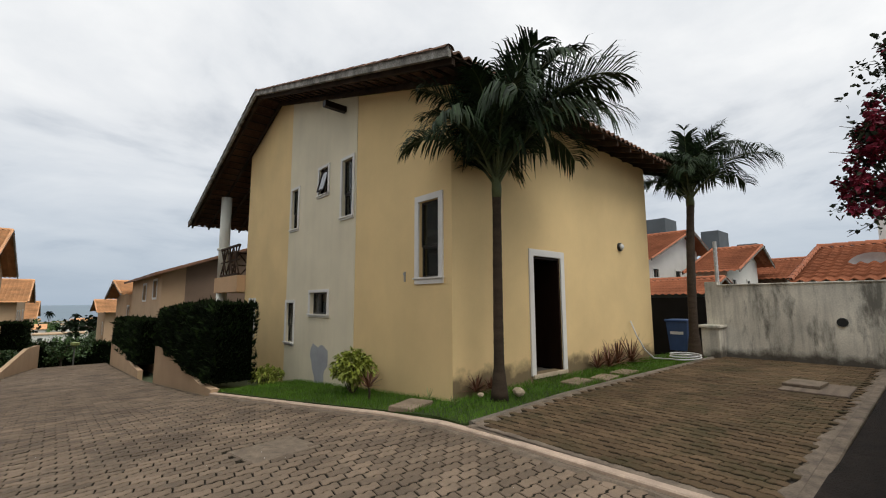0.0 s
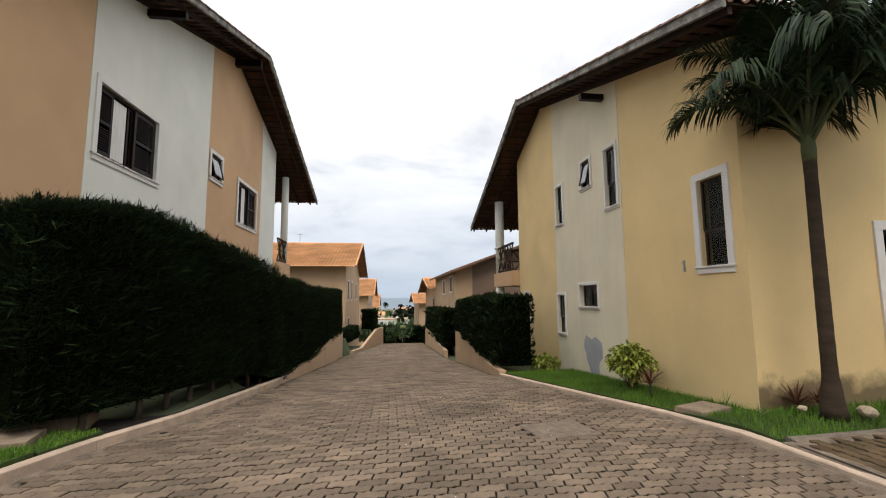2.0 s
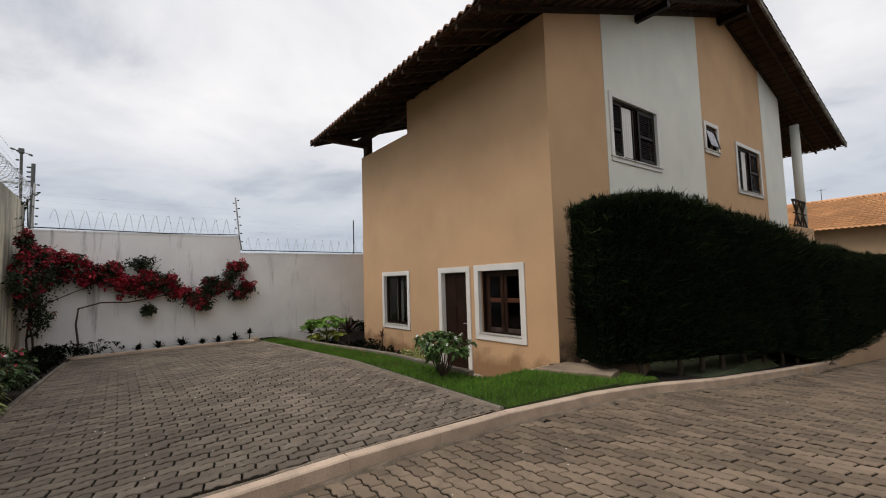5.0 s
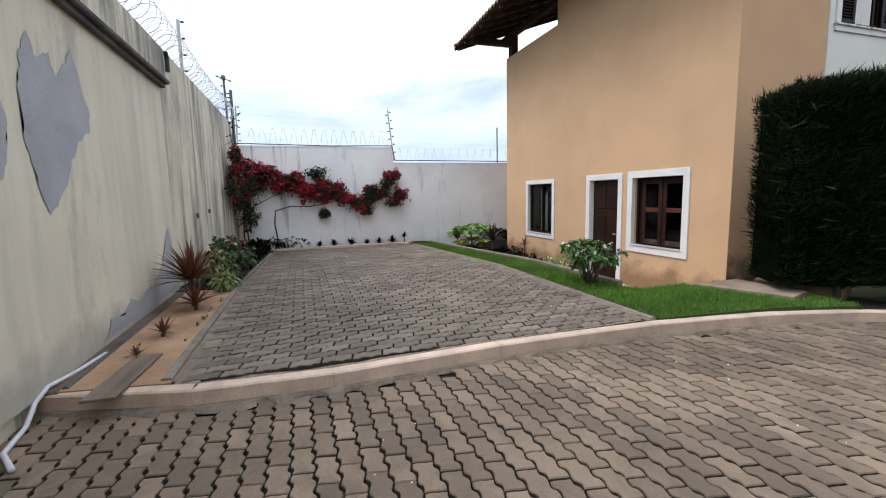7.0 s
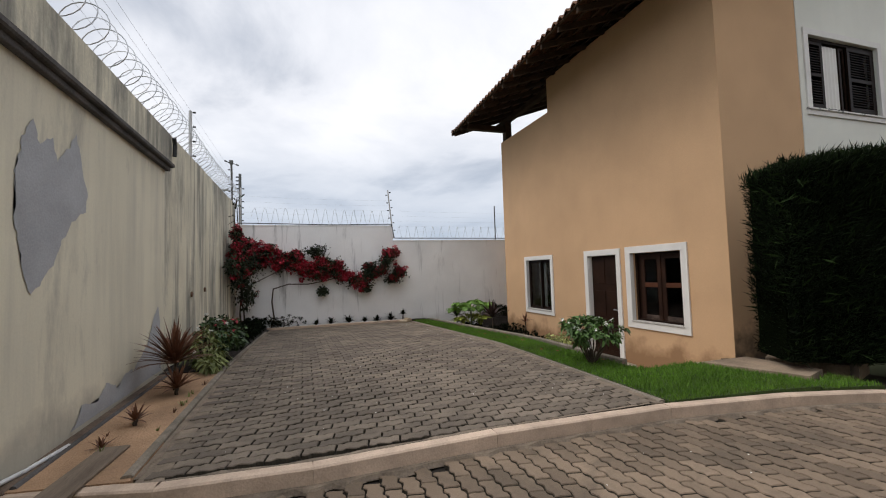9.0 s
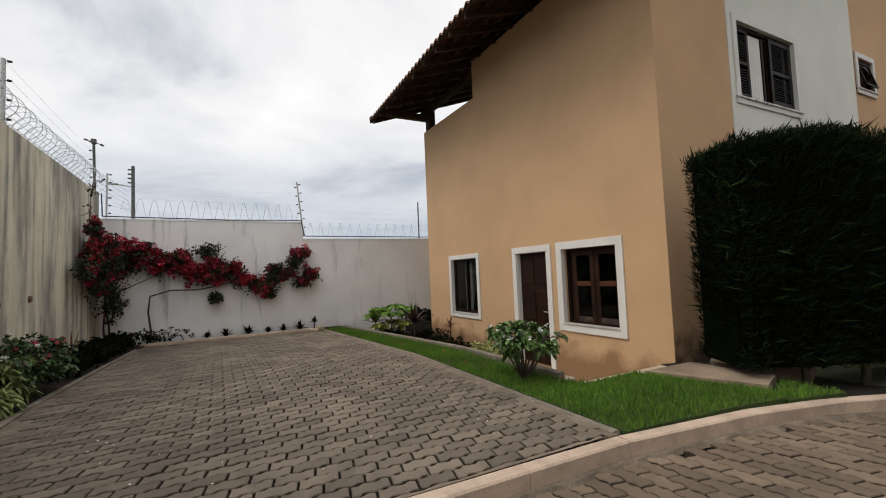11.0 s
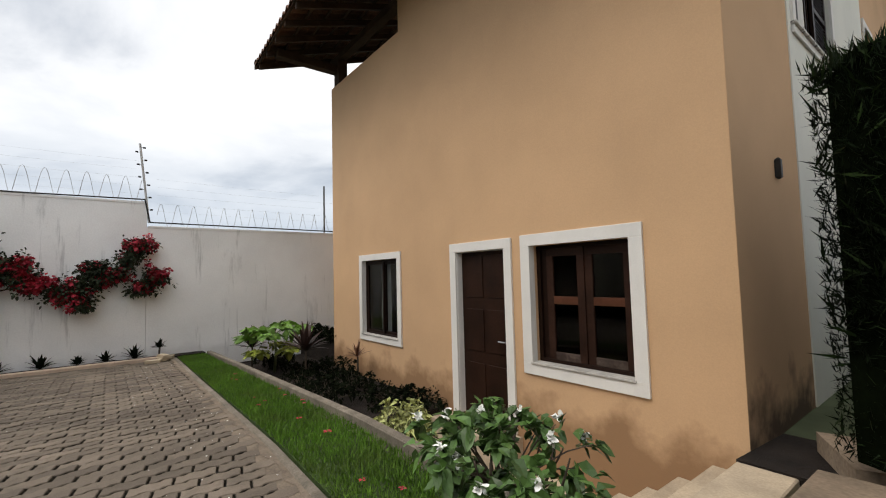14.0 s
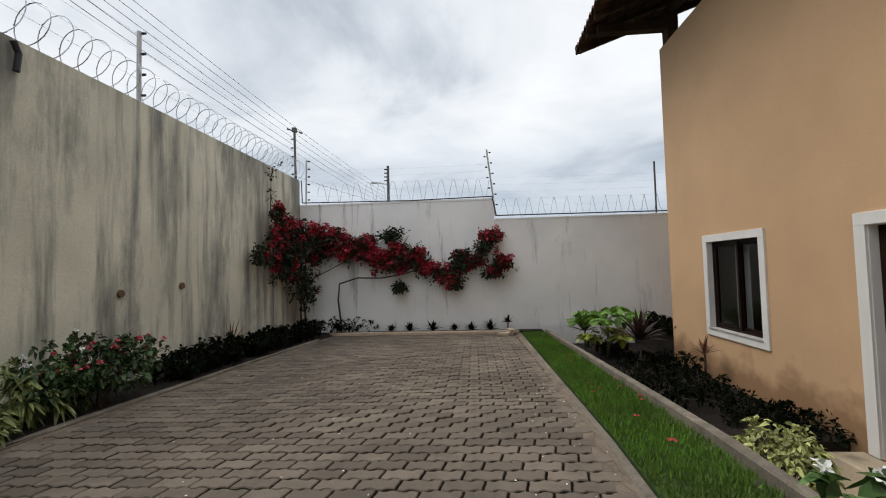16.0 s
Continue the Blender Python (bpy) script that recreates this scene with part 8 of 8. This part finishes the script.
        g.chamfer((-0.12, -0.06, 0), (0.12, 0.06, 0.06), 0.006)
        ob = simple("loose_brick", g, M["slab"], "loose pale paver lying beside the lawn", "paver", "loose pavers")
        ob.matrix_basis = pose(-14.9 + dx, 2.2 + dy, park_z(-14.9) + 0.012 + dz, 0, 0, rz)
    g = Geo()
    g.tube([(-8.9, -2.8, 3.5), (-8.95, -2.8, 3.4), (-8.93, -2.8, 3.22)], 0.03, 7)
    simple("pipe", g, M["black"], "short black pipe end hanging below the razor wire", "pipe")
    # antenna on the far orange roof
    g = Geo()
    g.tube([(0, 0, 0), (0, 0, 0.9)], 0.02, 5)
    g.tube([(-0.25, 0, 0.8), (0.25, 0, 0.8)], 0.012, 4)
    ob = simple("antenna", g, M["pole"], "thin television antenna on the orange roof", "antenna")
    ob.matrix_basis = pose(-9.0, 37.6, 6.0)
    # cable frame on the balcony roof
    g = Geo()
    g.tube([(6.2, 21.5, -1.8), (6.2, 21.5, 5.3)], 0.02, 5)
    g.tube([(5.6, 21.5, 5.0), (6.8, 21.5, 5.0)], 0.015, 4)
    simple("antenna", g, M["pole"], "thin antenna seen past the balcony column", "antenna")


build_small()


# ---- distance ----
def blob_tree(x, y, z, h, r, seed, label, mat="leaf", group="far trees", leaf=0.5, n=420):
    rng = np.random.RandomState(seed)
    t = thing("tree", (x, y, z), label, "tree", group)
    g = Geo()
    g.tube([(0, 0, -0.5), (0.1, 0, h * 0.35), (0, 0.1, h * 0.7)], [r * 0.08, r * 0.06, r * 0.03], 7)
    for k in range(5):
        a = k * 1.3
        g.tube([(0.05, 0, h * 0.4), (math.cos(a) * r * 0.3, math.sin(a) * r * 0.3, h * 0.6), (math.cos(a) * r * 0.6, math.sin(a) * r * 0.6, h * 0.78)], [r * 0.04, r * 0.03, r * 0.015], 5)
    part("trunk", g, M["bark"], t)
    nc = 14
    c = rng.normal(0, 0.42, (nc, 3)) * [r, r, h * 0.26] + [0, 0, h * 0.68]
    pick = rng.randint(0, nc, n)
    P = c[pick] + rng.normal(0, 0.2, (n, 3)) * [r, r, h * 0.3]
    v, f = leaf_cloud(P, rng.normal(0, 1, (n, 3)), leaf, 0.4, rng)
    cloud_part("crown", v, f, mat, t, kind="stuff")
    return t


def build_distance():
    # hedge that closes the view at the foot of the street
    path = [(9, 58), (-9, 58)]
    hedge("hedge", path, lambda y: -6.0, lambda y: -2.75, 3.0, "dark green hedge across the foot of the street", 90, 91, sprig=0.32, fuzz=0.4)
    rr = random.Random(77)
    spots = [(-7, 62, 3.4, 2.0), (-0.6, 56, 4.0, 1.6), (2.2, 62, 3.6, 1.3), (4.6, 60, 3.6, 1.6), (-4.3, 52, 3.2, 1.5), (-3.9, 74, 4.6, 2.0), (-1, 84, 4.6, 2.4), (5, 88, 5.6, 3.0), (2.5, 70, 4.2, 1.6), (-2.6, 60, 3.2, 1.2)]
    for i, (x, y, h, r) in enumerate(spots):
        blob_tree(x, y, street_z(y) - 0.3, h, r, 100 + i, "rounded dark green tree beyond the end of the street", "leafd" if i % 3 else "leaf", leaf=0.22, n=1500)
    for i in range(70):
        y = rr.uniform(95, 520)
        x = rr.uniform(-0.55, 0.30) * y * 0.7 + rr.uniform(-10, 10)
        h = rr.uniform(5, 9)
        blob_tree(x, y, street_z(y) - 0.5, h, rr.uniform(3, 7), 200 + i, "distant green tree in the town below", "hedge" if i % 2 else "leaf", leaf=1.5, n=150)
    for i in range(46):
        y = rr.uniform(150, 560)
        x = rr.uniform(-0.5, 0.25) * y * 0.7 + rr.uniform(-10, 10)
        w, d, h = rr.uniform(6, 16), rr.uniform(6, 10), rr.uniform(3.0, 6.5)
        z = street_z(y)
        b = thing("building", (x, y, z), "distant low white building near the sea", "building", "distant town houses")
        g = Geo()
        g.chamfer((-w / 2, 0, -1), (w / 2, d, h), 0.05)
        part("wall", g, M["white_far"], b)
        g = Geo()
        if i % 2:
            g.add([(-w / 2 - 0.4, -0.4, h), (w / 2 + 0.4, -0.4, h), (w / 2 + 0.4, d / 2, h + 1.6), (-w / 2 - 0.4, d / 2, h + 1.6), (-w / 2 - 0.4, d + 0.4, h), (w / 2 + 0.4, d + 0.4, h)], [(0, 1, 2, 3), (3, 2, 5, 4), (0, 3, 4), (1, 5, 2)])
            part("roof", g, M["tile"], b)
        else:
            g.chamfer((-w / 2 - 0.2, -0.2, h), (w / 2 + 0.2, d + 0.2, h + 0.35), 0.05)
            part("roof", g, M["cream_far"], b)
        for k in range(int(w / 3)):
            g = Geo()
            g.box((-w / 2 + 1 + k * 3, -0.06, h * 0.45), (-w / 2 + 2 + k * 3, 0.02, h * 0.75))
            part("window", g, M["black"], b)
    for i, (x, y, h) in enumerate(((-38, 300, 9), (-25, 330, 10), (-60, 320, 11), (8, 380, 9), (-14, 350, 9), (22, 300, 9), (-6, 420, 11))):
        t = thing("palm_tree", (x, y, street_z(y)), "tall thin coconut palm on the skyline", "palm tree", "far palms")
        g = Geo()
        g.tube([(0, 0, -1), (0.4, 0, h * 0.5), (0.2, 0, h)], [0.3, 0.2, 0.15], 6)
        part("trunk", g, M["bark"], t)
        rng = np.random.RandomState(300 + i)
        n = 60
        v, f = leaf_cloud(np.repeat([[0.2, 0, h]], n, 0), rng.normal(0, 1, (n, 3)) + [0, 0, 0.2], 3.4, 0.09, rng, 0.6)
        cloud_part("crown", v, f, "hedge", t)
    # lamp post and pale posts at the end of the street
    t = thing("street_lamp", (0.1, 45, street_z(45)), "small garden lamp post with a pale round head", "street lamp")
    g = Geo()
    g.tube([(0, 0, -0.2), (0, 0, 2.1)], 0.05, 7)
    part("pole", g, M["pole"], t)
    g = Geo()
    g.tube([(0, 0, 2.05), (0, 0, 2.15), (0, 0, 2.32), (0, 0, 2.4)], [0.1, 0.3, 0.3, 0.08], 12)
    part("head", g, M["leafp"], t)


build_distance()

lay_pavers(ROAD, True, lambda x, y: curve_x(LKERB, y) + 0.035 < x < curve_x(RKERB, y) - 0.05 and y < 38 and not (0.4 < x < 1.2 and 4.3 < y < 5.0), lambda x, y: street_z(y), lambda x, y: (math.degrees(math.atan2(street_z(y + 0.1) - street_z(y - 0.1), 0.2)), 0), (-5.4, -6.5, 3.2, 38), (-2.9, 0.9), M["paver"], M["paver_far"], 11, "interlocking pavers of the street")
lay_pavers(PARK_L, False, lambda x, y: -15.2 < x < curve_x(LKERB, y) - 0.185 and -1.91 < y < 2.28 - 0.0, lambda x, y: park_z(x), lambda x, y: (0, -math.degrees(math.atan2(park_z(x + 0.1) - park_z(x - 0.1), 0.2))), (-15.2, -1.95, -4.5, 2.3), (-7.6, 0.9), M["paver_b"], M["paver_b_far"], 12, "interlocking pavers of the parking court")
lay_pavers(PARK_R, False, lambda x, y: 2.8 < x < 11.95 and 0.52 < y < 3.5, lambda x, y: court_z(x), lambda x, y: (0, -math.degrees(math.atan(0.03)) if x < 4.98 else 0), (2.8, 0.5, 12, 3.6), (3.5, 2.5), M["paver_c"], M["paver_c_far"], 13, "interlocking pavers by the yellow house")
